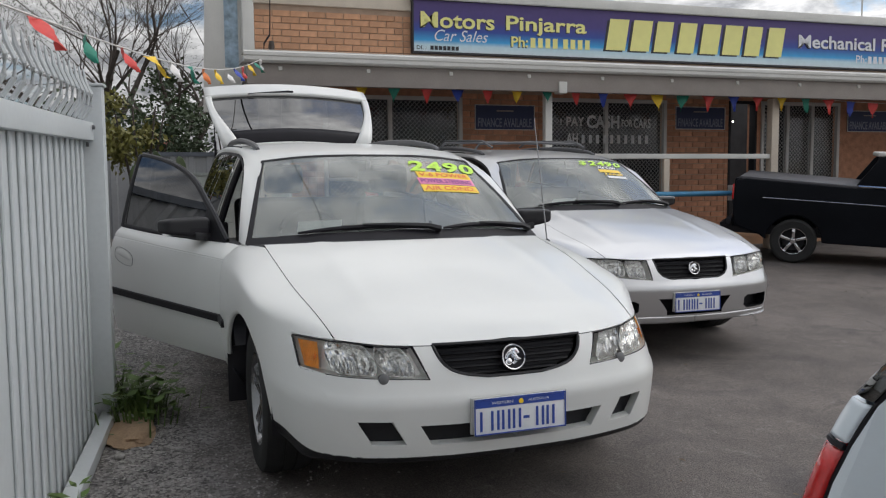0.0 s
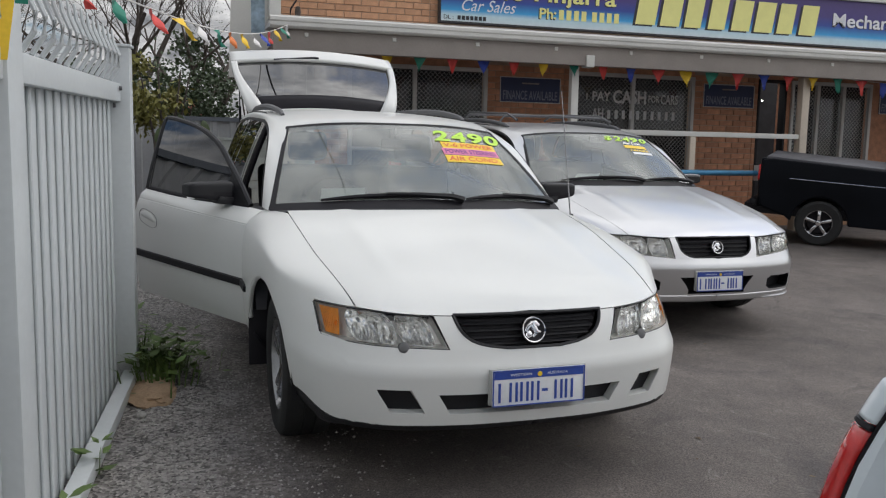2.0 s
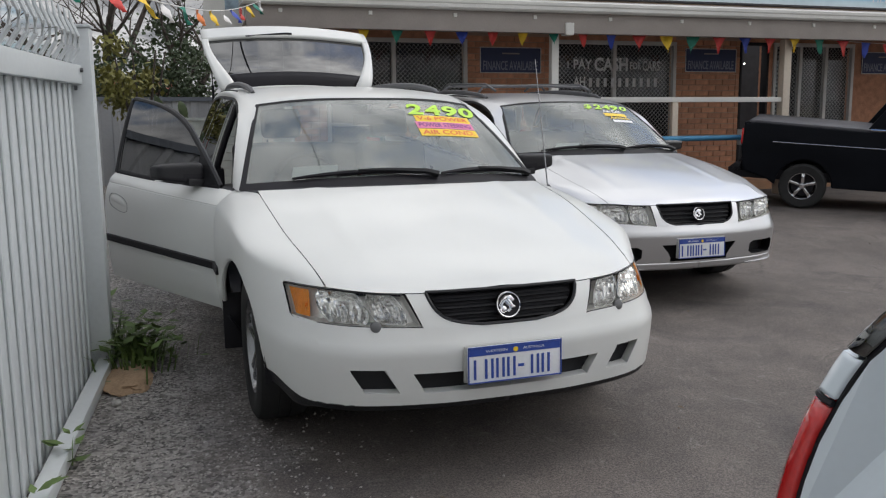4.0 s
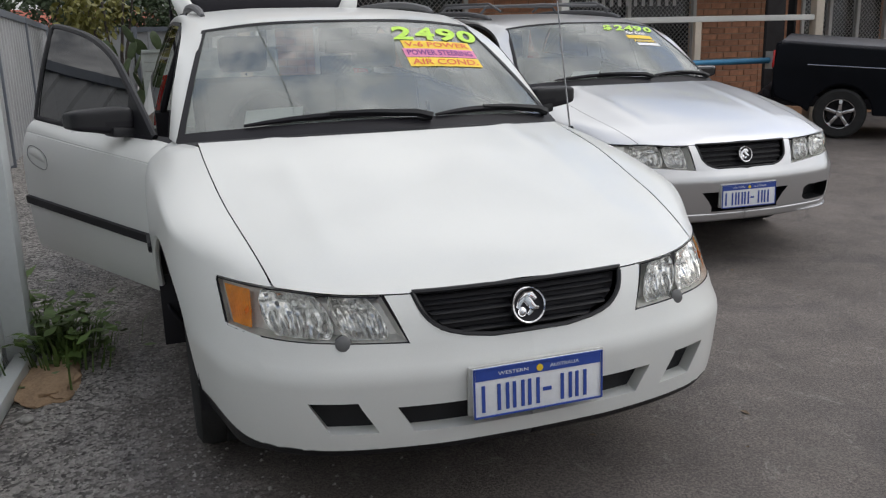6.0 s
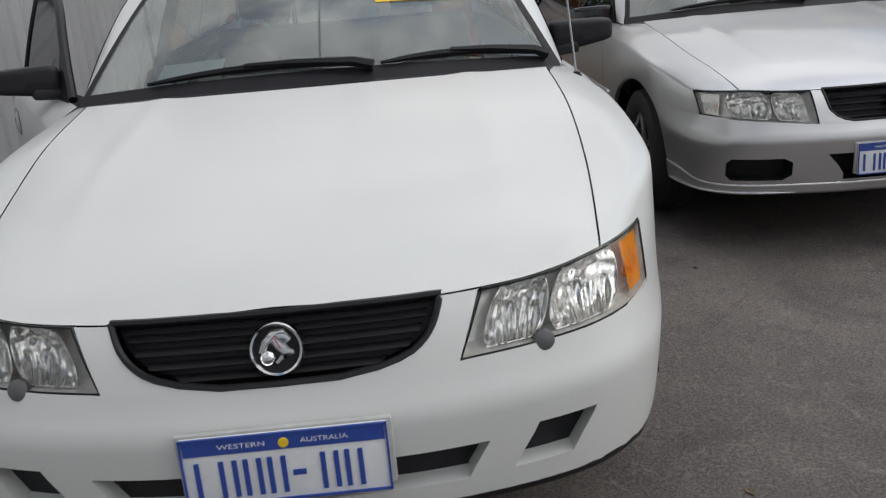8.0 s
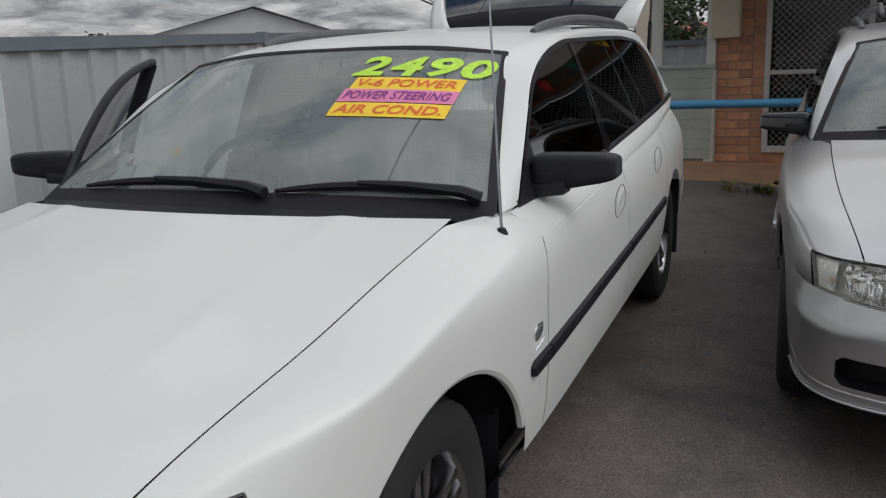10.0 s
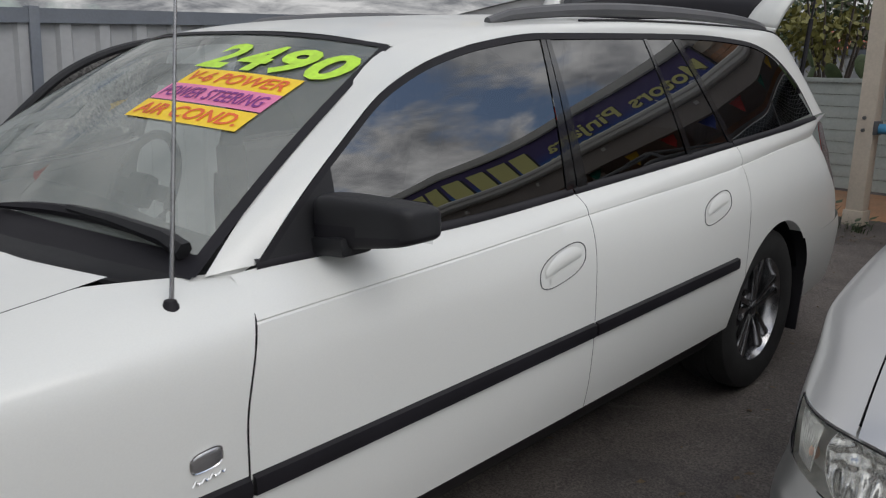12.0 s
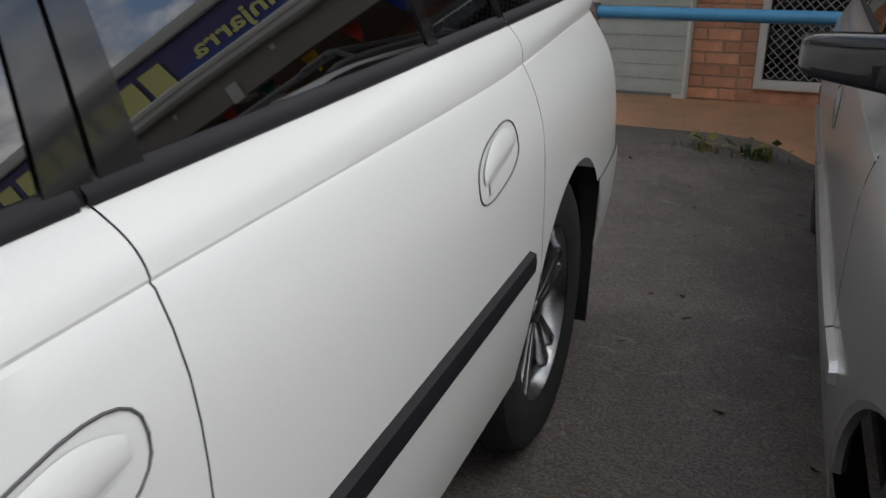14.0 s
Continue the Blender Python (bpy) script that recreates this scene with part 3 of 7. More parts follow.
        bmesh.ops.delete(b, geom=[f for f in holes if f.is_valid], context="FACES_ONLY")
        deep = [g for g in made["geom"] if isinstance(g, bmesh.types.BMVert)]
        for v in deep:
            v.co.y += 0.09 if later else 0.045
            v.co.z = lerp(v.co.z, 0.44, 0.06)
        for v in deep:
            for f in v.link_faces:
                if later or all(q in deep for q in f.verts):
                    f.material_index = 1
        part("front_bumper", mirrored(b, s), [paint, BLACK_PLASTIC], body, angle=50)
        # chin under the bumper
        def chin(a, v):
            if a < 0.6:
                x = a / 0.6 * 0.70
                p = nose(x, lerp(0.328 if not later else 0.305, 0.354, v))
                p.y += (0.012 if not later else 0.0) * (1 - v)
                return p
            u = lerp(u_side[0], u_of_y(0.525), (a - 0.6) / 0.4)
            y = float(np.interp(u, _us, _pl[:, 1]))
            zt = lerp(0.354, 0.400, step(0.2, 0.45, y))
            p = shell(u, lerp(zt - lerp(0.028, 0.060, min(1, (a - 0.6) / 0.15)) if not later else 0.305, zt, v))
            k = (a - 0.6) / 0.4
            p += Vector((-0.012 * k, 0.012 * (1 - k), 0)) * (1 - v) * (1 if not later else 0)
            return p
        part("bumper_lip", mirrored(sheet(chin, 44, 4), s), BLACK_PLASTIC if not later else paint, body, "black plastic bumper lip" if not later else "", thick=0.01)
        # paint between grille and lamp
        hx0, hx1 = (0.327, 0.378) if not later else (0.332, 0.352)
        def cheek(a, v):
            z = lerp(top_z, 0.752, v)
            gx = grille_x(z) if not later else curve1([(0.606, 0.0), (0.613, 0.0), (0.618, 0.19), (0.632, 0.25), (0.665, 0.285), (0.757, 0.307)])(z)
            return nose(lerp(gx, lerp(hx0, hx1, v), a), min(z, edge_z(lerp(gx, lerp(hx0, hx1, v), a)) - 0.003))
        part("nose_panel", mirrored(sheet(cheek, 14, 16), s), paint, body)
        # headlamp
        def lamp(c, v, depth=0.0):
            xb, xt = lerp(hx0 + 0.004, 0.752 if not later else 0.772, c), lerp(hx1 + 0.004, 0.762 if not later else 0.787, c)
            zb = lerp(top_z + 0.004, 0.648, c)
            xx = lerp(xb, xt, v)
            zt = edge_z(xt) - 0.006
            p = nose(xx, lerp(zb, zt, v))
            p.y += depth
            if depth > 0.02:
                q = Vector((0.55, 0.28 + depth, 0.695))
                p = p.lerp(q, 0.10)
            return p
        lampo = new("headlamp")
        lampo.parent = car
        lampo["label"] = "clear headlamp with an amber indicator" if not later else "clear wedge-shaped headlamp"
        def lamp_in(c, v, d):
            return lamp(c, v, 0.002) + Vector((-0.004, d, 0))
        part("lamp_back", mirrored(sheet(lambda c, v: lamp_in(c, v, 0.056), 20, 8), s), LAMP_BACK, lampo)
        lens = part("lens", mirrored(sheet(lambda c, v: lamp(c, v, 0.002), 30, 10), s), LAMP_GLASS, lampo, "clear lens")
        lens.visible_shadow = False
        border = bmesh.new()
        ring = [(c / 24, 0.0) for c in range(25)] + [(1.0, v / 8) for v in range(1, 9)] + [(1 - c / 24, 1.0) for c in range(1, 25)] + [(0.0, 1 - v / 8) for v in range(1, 9)]
        pts = [lamp(c, v, 0.003) for c, v in ring]
        tube(pts, 0.0017, 6, border)
        part("lamp_seal", mirrored(border, s), DARK_TRIM, lampo)
        side = bmesh.new()
        ringf, ringb = [side.verts.new(lamp(c, v, 0.004)) for c, v in ring], [side.verts.new(lamp(c, v, 0.078)) for c, v in ring]
        for i in range(len(ring) - 1):
            side.faces.new((ringf[i], ringf[i + 1], ringb[i + 1], ringb[i]))
        part("lamp_wall", mirrored(side, s), LAMP_GREY, lampo)
        # two mirrored dishes side by side behind the lens
        for k0, k1 in ((0.405, 0.795), (0.085, 0.385)):
            km, kw = (k0 + k1) / 2, (k1 - k0) / 2
            def dish_c(u, w):
                return km + kw * (2 * u - 1) * (1 - 0.26 * abs(2 * w - 1) ** 2.6)
            def dish(u, w):
                d = 0.026 - 0.014 * max((2 * u - 1) ** 4, (2 * w - 1) ** 6) + 0.022 * (1 - (2 * u - 1) ** 2) * (1 - (2 * w - 1) ** 2)
                return lamp_in(dish_c(u, w), lerp(0.05, 0.95, w), d + 0.0042 * math.sin(44 * u + 3 * math.sin(3 * w)) * (1 - 0.75 * step(0.30, 0.60, w)) + 0.0030 * math.sin(23 * w + 6 * u) * step(0.25, 0.7, w) + 0.0035 * math.sin(13 * u - 9 * w))
            part("reflector", mirrored(sheet(dish, 48, 24), s), BOWL, lampo, "mirrored reflector bowl", angle=70)
            loop = [(k / 14, 0.0) for k in range(15)] + [(1.0, k / 14) for k in range(1, 15)] + [(1 - k / 14, 1.0) for k in range(1, 15)] + [(0.0, 1 - k / 14) for k in range(1, 15)]
            part("bowl_rim", mirrored(tube([lamp_in(dish_c(u, w), lerp(0.05, 0.95, w), 0.013) for u, w in loop], 0.0016, 6, caps=False), s), BOWL, lampo)
            globe = bmesh.new()
            bmesh.ops.create_icosphere(globe, subdivisions=3, radius=1.0, matrix=Matrix.Translation(lamp_in(km, 0.5, 0.045)) @ Matrix.Diagonal((0.006, 0.018, 0.006, 1)))
            part("lamp_bulb", mirrored(globe, s), CHROME, lampo, "headlamp bulb")
        c0 = 0.815
        amber = sheet(lambda a, v: lamp(lerp(c0 + 0.05 * (1 - v), 0.962, a), lerp(0.10, 0.90, v), 0.0165 + 0.0016 * math.sin(2 * math.pi * 9 * a) * step(0.08, 0.2, v) * (1 - step(0.62, 0.74, v))), 72, 10)
        part("indicator", mirrored(amber, s), AMBER if not later else REFLECTOR, lampo, "amber indicator" if not later else "clear indicator")
        bulb_at = lamp(0.885, 0.40, 0.016) + Vector((-0.010, 0.0, 0))
        bb = bmesh.new()
        bmesh.ops.create_icosphere(bb, subdivisions=3, radius=1.0, matrix=Matrix.Translation(bulb_at) @ Matrix.Diagonal((0.010, 0.010, 0.015, 1)))
        part("indicator_bulb", mirrored(bb, s), AMBER_BULB if not later else PALE_BULB, lampo, "amber bulb")
        if not later:
            wp = nose(0.492, 0.640)
            part("washer_cap", mirrored(moved(lathe([(0.0, -0.005), (0.015, -0.004), (0.020, -0.001), (0.021, 0.005), (0.021, 0.03)], 24, axis="y"), Matrix.Translation(wp) @ pose(0, 0, 0, -18, 0, 8)), s), CAP_GREY, lampo, "grey round washer cap")
        # fender, doors, quarter
        fend = new("fender")
        fend.parent = body
        def fender_low(y):
            if y < 0.663:
                return 0.652
            return arch_z(y, YF, RF) if y < YF + RF - 0.003 else 0.385
        lean = 0.0 if door_open and s < 0 else 0.05
        def fender_raw(a, v):
            y = lerp(0.335, 1.487, a)
            if v < 0.6:
                p = shell(u_of_y(y), lerp(min(fender_low(y), crease(y) - 0.004), crease(y), v / 0.6))
                p.y += 0.018 * (p.z - 0.6) * step(0.8, 1.0, a) + lean * step(0.70, 0.97, p.z) * step(0.85, 1.0, a)
                return p
            t = (v - 0.6) / 0.4
            p0 = shell(u_of_y(y), crease(y))
            p0.y += 0.018 * (p0.z - 0.6) * step(0.8, 1.0, a) + lean * step(0.70, 0.97, p0.z) * step(0.85, 1.0, a)
            p2 = hood_at(1.0, a) + Vector((0.004, 0.0, 0.0))
            if a > 0.95:
                k = (a - 0.95) / 0.05
                p2 += Vector((0.075, 0.225, -0.018)) * k * k * (3 - 2 * k)
            p1 = Vector((lerp(p0.x, p2.x, 0.30), lerp(p0.y, p2.y, 0.40), lerp(p0.z, p2.z, 0.55) + 0.016 * (1 - 0.5 * a)))
            return p0 * (1 - t) ** 2 + p1 * 2 * t * (1 - t) + p2 * t * t

        def fender_at(a, v):
            p = fender_raw(a, v)
            if a < 0.16:
                if v < 0.6:
                    k = v / 0.6
                    edge = nose(lerp(0.757, 0.767, k) + (0.022 if later else 0.0), lerp(0.650, 0.752, k))
                else:
                    xx = lerp(0.767 if not later else 0.789, 0.640, (v - 0.6) / 0.4)
                    edge = nose(xx, edge_z(xx))
                p = p + (edge - fender_raw(0.0, v)) * (1 - a / 0.16) ** 2
            return p
        part("fender_panel", mirrored(sheet(fender_at, 110, 26), s), paint, fend, angle=60)
        lip = []
        for k in range(40):
            ang = math.radians(168 - 148 * k / 39)
            y = YF + RF * math.cos(ang)
            z = 0.33 + RF * math.sin(ang)
            p = shell(u_of_y(y), z)
            lip.append((p.x * s * 1.0 - 0.012 * s, y, z))
        part("wheel_arch_edge", tube(lip, 0.012, 6), paint, fend)
        for yw, r in ((YF, RF + 0.02), (YR, RR + 0.02)):
            well = bmesh.new()
            sheet(lambda u, v: Vector((lerp(0.55, 0.835 if yw < 2 else 0.862, v) * s, yw + r * math.cos(math.pi * (1.0 - u)), 0.33 + r * math.sin(math.pi * (1.0 - u)))), 24, 2, well)
            sheet(lambda u, v: Vector((0.55 * s, yw + (2 * u - 1) * r, 0.25 + v * (r + 0.1))), 2, 2, well)
            part("wheel_well", well, DARK_TRIM, body, "dark wheel arch liner")
        sill = lambda y: 0.385
        door = new("front_door")
        door.parent = car
        if door_open and s < 0:
            door["label"] = "front door standing open"
        hinge = Vector((0.905 * s, 1.50, 0.0))
        turn = Matrix.Identity(4)
        if door_open and s < 0:
            turn = Matrix.Translation(hinge) @ pose(0, 0, 0, 0, 0, door_open) @ Matrix.Translation(-hinge)
        door.matrix_basis = turn
        part("door_skin", panel(1.4915, 2.5856, sill, s, lean=lean), paint, door, angle=28)
        gl = part("door_glass", window(1.798, 2.558, 1.831, 2.633, s, 0.0, cols=26), GLASS_TINT, door, "dark tinted window")
        tri = window(1.615, 1.800, 1.640, 1.833, s, 0.003, low=0.004, inset=0.004, cols=8)
        part("mirror_base", tri, BLACK_PLASTIC, door)
        part("door_pillar", window(2.556, 2.602, 2.631, 2.650, s, 0.003, low=0.0, inset=0.003, cols=2), BLACK_GLOSS, door)
        if door_open and s < 0:
            inner = panel(1.51, 2.57, lambda y: 0.36, s)
            for v in inner.verts:
                v.co.x += 0.075
            part("door_lining", inner, INTERIOR, door, "dark inner door lining")
            arc = [side_glass(y, win_top(y) - 0.012) + Vector((-0.012, 0, 0)) for y in np.linspace(1.615, 2.62, 26)]
            arc += [side_glass(lerp(2.638, 2.585, k / 6), lerp(1.375, belt_z(2.58), k / 6)) + Vector((-0.012, 0, 0)) for k in range(7)]
            part("door_window_frame", mirrored(tube(arc, [0.017] * 26 + [0.021] * 7, 8), s), BLACK_PLASTIC, door, "black window frame of the open door")
        if door_open and s < 0:
            post_m = window(2.545, 2.640, 2.585, 2.668, s, -0.020, low=-0.02, inset=0.0, cols=4)
            part("centre_pillar", post_m, DARK_TRIM, body, "dark centre pillar", thick=0.03)
            part("centre_pillar_foot", mirrored(box(0.78, 0.86, 2.545, 2.64, 0.36, 0.98, 0.01), s), DARK_TRIM, body)
        rdoor = new("rear_door")
        rdoor.parent = car
        rear_low = lambda y: max(0.385, arch_z(y, YR, RR) if y > YR - RR else 0.0)
        part("door_skin", panel(2.5880, 3.5622, rear_low, s), paint, rdoor, angle=28)
        part("door_glass", window(2.654, 3.232, 2.668, 3.172, s, 0.0), GLASS_TINT, rdoor, "dark tinted window")
        part("door_glass", window(3.258, 3.536, 3.180, 3.356, s, 0.0, cols=8), GLASS_TINT, rdoor, "dark tinted quarter window")
        part("door_pillar", window(2.608, 2.656, 2.654, 2.671, s, 0.003, low=0.0, inset=0.003, cols=2), BLACK_GLOSS, rdoor)
        part("pillar_seal", window(2.592, 2.620, 2.640, 2.664, s, -0.005, low=0.0, inset=0.003, cols=2), DARK_TRIM, body)
        part("door_pillar", window(3.228, 3.262, 3.168, 3.184, s, 0.003, low=0.0, inset=0.003, cols=2), BLACK_GLOSS, rdoor)
        part("door_pillar", window(3.532, 3.562, 3.352, 3.394, s, 0.003, low=0.0, inset=0.003, cols=2), BLACK_GLOSS, body)
        part("side_glass", window(3.558, 4.44, 3.390, 4.03, s, 0.0, cols=22), GLASS_TINT, body, "dark tinted cargo window")
        def quarter_low(y):
            if y < 4.144:
                return arch_z(y, YR, RR)
            return 0.60
        part("rear_quarter", panel(3.565, 4.83, quarter_low, s, cols=70, tail=0.22), paint, body, angle=28)
        rb = lambda a, v: (lambda u: shell(u, lerp(max(0.30, arch_z(float(np.interp(u, _us, _pl[:, 1])), YR, RR)) if float(np.interp(u, _us, _pl[:, 1])) < YR + RR else 0.30, 0.605, v)))(lerp(u_of_y(4.147), _us[-1], a))
        rb_m = sheet(rb, 60, 10)
        for v in rb_m.verts:
            v.co += Vector((0.006, 0.0, 0.0)) if v.co.x > 0.3 else Vector((0, 0.01, 0))
        part("rear_bumper", mirrored(rb_m, s), paint, body)
        tail = sheet(lambda a, v: shell(lerp(u_of_y(4.835), u_of_y(4.835) + 0.22, a), lerp(0.66, 1.02, v)), 10, 6)
        part("tail_lamp", mirrored(tail, s), RED_LENS, car, "red tail lamp")
        # sill, trim strip, belt moulding
        # the sill's dark colour stands in for shade below the doors
        part("sill", mirrored(sheet(lambda a, v: shell(u_of_y(lerp(1.25, 3.5, a)), lerp(0.285, 0.388, v)) - Vector((0.010 + 0.045 * (1 - v), 0, 0)), 30, 4), s), DARK_TRIM, body, "sill, coloured dark for the shade under the doors", thick=0.01)
        for nm, par, y0, y1 in (("side_strip", fend, 1.345, 1.487), ("side_strip", door, 1.495, 2.581), ("side_strip", rdoor, 2.591, 3.478)):
            prof = ((0.0, -0.021), (0.012, -0.017), (0.014, 0.0), (0.012, 0.017), (0.0, 0.021))
            st = bmesh.new()
            rows = []
            for k in range(25):
                y = lerp(y0, y1, k / 24)
                zc = lerp(0.604, 0.630, (y - 1.345) / 2.13)
                squeeze = min(1.0, (y - 1.34) / 0.03 + 0.35) if y < 1.40 else 1.0
                rows.append([st.verts.new(shell(u_of_y(y), zc + dz * squeeze) + Vector((dx, 0, 0))) for dx, dz in prof])
            for r0, r1 in zip(rows, rows[1:]):
                for q in range(4):
                    st.faces.new((r0[q], r1[q], r1[q + 1], r0[q + 1]))
            st.faces.new(rows[0]); st.faces.new(rows[-1][::-1])
            part(nm, mirrored(st, s), DARK_TRIM if not later else paint, par, "black rubbing strip" if not later else "")
        for par, y0, y1 in ((door, 1.60, 2.583), (rdoor, 2.590, 3.548), (body, 3.552, 4.40)):
            def moulding(a, v):
                y, k = lerp(y0, y1, a), 1.0 - (0.85 * step(4.05, 4.40, lerp(y0, y1, a)))
                return Vector((belt_x(y) + (0.008 * math.sin(math.pi * v) + 0.002) * k - 0.012 * v, y, belt_z(y) + lerp(0.004, -0.006, k) + 0.026 * v * lerp(0.5, 1.0, k)))
            bm_ = sheet(moulding, 24, 4)
            part("belt_moulding", mirrored(bm_, s), DARK_TRIM, par, "black belt moulding")
        # door handles: an oval scoop with a flap
        for par, yc, zc in ((door, 2.440, 0.828), (rdoor, 3.315, 0.850)):
            hb = bmesh.new()
            ring = []
            for k in range(28):
                a = 2 * math.pi * k / 28
                ex, ez = 0.100 * math.copysign(abs(math.cos(a)) ** 0.75, math.cos(a)), 0.042 * math.copysign(abs(math.sin(a)) ** 0.75, math.sin(a))
                y, z = yc + ex, zc + ez + 0.18 * ex
                p = shell(u_of_y(y), z)
                ring.append(p + Vector((0.0022, 0, 0)))
            # a raised grey tube draws the shaded groove round the handle
            part("handle_seam", mirrored(tube([q - Vector((0.0014, 0, 0)) for q in ring + ring[:1]], 0.0014, 5, caps=False), s), GREY_PLASTIC, par, "seam round the handle, drawn dark as a shaded groove")
            flap = sheet(lambda a, v: (lambda y, z: shell(u_of_y(y), z) + Vector((0.0025 + 0.0045 * math.sin(math.pi * v) ** 0.6 * math.sin(math.pi * a) ** 0.4, 0, 0)))(yc + lerp(-0.078, 0.080, a), zc + lerp(-0.004, 0.037 * (1 - abs(2 * a - 1) ** 2.6 * 0.62), v) + 0.18 * lerp(-0.078, 0.080, a)), 14, 6)
            join(hb, flap)
            part("door_handle", mirrored(hb, s), paint, par, "body-coloured door handle")
            # on the later car the scoop's shade is put into a grey patch
            dip = sheet(lambda a, v: (lambda y, z: shell(u_of_y(y), z) + Vector((0.0025, 0, 0)))(yc + lerp(-0.06, 0.066, a), zc + lerp(-0.026, -0.008, v) + 0.18 * lerp(-0.06, 0.066, a)), 8, 3)
            part("handle_recess", mirrored(dip, s), GREY_PLASTIC if later else paint, par)
        for par_y in ((1.47, 1.53), (2.555, 2.62), (3.53, 3.60)):
            if door_open and s < 0 and par_y[0] < 2:
                continue
            jamb = sheet(lambda a, v: (lambda y, z: shell(u_of_y(y), z) - Vector((0.022, 0, 0)) + Vector((0, 0.018 * (z - 0.6), 0)))(lerp(*par_y, a), lerp(0.36 if par_y[0] < 3 else 0.60, 0.86, v)), 2, 10)
            part("door_jamb", mirrored(jamb, s), DARK_TRIM, body)
        # mirror
        mir = new("door_mirror")
        mir.parent = door
        def pw(q, e):
            return math.copysign(abs(q) ** e, q)
        mx, mz = (0.938, 1.040) if not later else (0.926, 1.015)
        def mirror_at(u, v):
            th, ph = 2 * math.pi * u, math.pi * (v - 0.5)
            cx, cy, cz = pw(math.cos(ph), 0.30) * pw(math.cos(th), 0.30), pw(math.cos(ph), 0.30) * pw(math.sin(th), 0.42), pw(math.sin(ph), 0.36)
            top = 0.052 - 0.009 * cx - 0.010 * max(0.0, cy) if cz > 0 else 0.046 - 0.013 * cx
            groove = -0.004 * math.exp(-((cz + 0.22) / 0.07) ** 2)
            return Vector((mx + (0.120 + groove) * cx, 1.805 + (0.056 + groove) * cy + 0.020 * cx, mz + top * cz + 0.006 * cx))
        mb = sheet(mirror_at, 44, 34)
        bmesh.ops.remove_doubles(mb, verts=mb.verts, dist=1e-5)
        for f in mb.faces:
            f.material_index = 1 if f.calc_center_median().z < mz - 0.012 else 0
        part("mirror_shell", mirrored(mb, s), [BLACK_PLASTIC if not later else BLACK_GLOSS, DARK_TRIM], mir, "black mirror housing", angle=80)
        part("mirror_arm", mirrored(moved(box(-0.06, 0.06, -0.035, 0.045, -0.02, 0.02, 0.012), Matrix.Translation((0.86, 1.765, 0.992)) @ pose(0, 0, 0, 0, -6, 0)), s), BLACK_PLASTIC, mir)
        mg = sheet(lambda a, v: Vector((mx - 0.085 + 0.165 * a, 1.853 + 0.026 * a, mz - 0.043 + 0.082 * v)), 2, 2)
        part("mirror_glass", mirrored(mg, s), CHROME, mir, "mirror glass")
        # pillars and roof side
        def roof_side(t, v):
            o = Vector(ROOF_EDGE(t))
            y = WIN_EDGE_Y(t)
            i = side_glass(y, win_top(y))
            p = i.lerp(o, v)
            n = Vector((0.75, -0.25 * (1 - step(0.15, 0.35, t)), 0.6))
            return p + n * 0.012 * (0.25 + 0.75 * step(0.22, 0.42, t)) * math.sin(math.pi * v)
        part("roof_side", mirrored(sheet(roof_side, 90, 8), s), paint, body)
        # the pillar's foot runs down into the fender
        o0, i0 = Vector(ROOF_EDGE(0.0)), side_glass(1.60, win_top(1.60))
        foot = sheet(lambda u, v: (roof_side(0.004, u) - Vector((0.001, 0, 0.001))).lerp(o0.lerp(i0, u) + Vector((-0.012, -0.006, -0.05)), v), 8, 4)
        part("pillar_foot", mirrored(foot, s), paint, body)
        seal = sheet(lambda t, v: (lambda y: side_glass(y, lerp(win_top(y), max(belt_z(y), win_top(y) - 0.017), v)) + Vector((0.004, 0, 0)))(WIN_EDGE_Y(t)), 90, 2)
        part("window_seal", mirrored(seal, s), DARK_TRIM, body)
        # ditch strip along the roof's edge
        ditch = [Vector(ROOF_EDGE(lerp(0.42, 0.80, k / 30))) + Vector((-0.004, 0, 0.004)) for k in range(31)]
        part("roof_ditch", mirrored(tube(ditch, 0.004, 5), s), DARK_TRIM, body)
        # roof rail
        pts = []
        for k in range(25):
            t = lerp(0.335, 0.80, k / 24)
            p = Vector(ROOF_EDGE(t))
            lift = 0.030 * (math.sin(math.pi * k / 24) ** 0.35 if 0 < k < 24 else 0)
            pts.append(p + Vector((-0.055, 0, 0.010 + lift)))
        part("roof_rail", mirrored(tube(pts, [0.012 + 0.010 * math.sin(math.pi * k / 24) ** 0.4 for k in range(25)], 8), s), GREY_PLASTIC, car, "dark grey roof rail")
    # grille
    gr = new("grille")
    gr.parent = car
    gr["label"] = "black slatted grille"
    z0g = 0.632 if not later else 0.616
    gfun = (lambda z: grille_x(z)) if not later else (lambda z: float(np.interp(z, [0.615, 0.632, 0.665, 0.757], [0.19, 0.25, 0.285, 0.307])))
    def g_at(a, v, back):
        z = lerp(z0g, 0.748, v)
        x = (2 * a - 1) * gfun(z)
        p = nose(abs(x), min(z, edge_z(abs(x))))
        return Vector((x, p.y + back, z))
    part("grille_back", sheet(lambda a, v: g_at(a, v, 0.035), 30, 10), DARK_TRIM, gr)
    for k in range(5):
        v0 = (k + 0.25) / 5
        slat = sheet(lambda a, w: g_at(lerp(0.03, 0.97, a), v0 + 0.10 * w, 0.012 + 0.020 * (1 - math.sin(math.pi * w))), 30, 4)
        part("grille_slat", slat, BLACK_PLASTIC, gr)
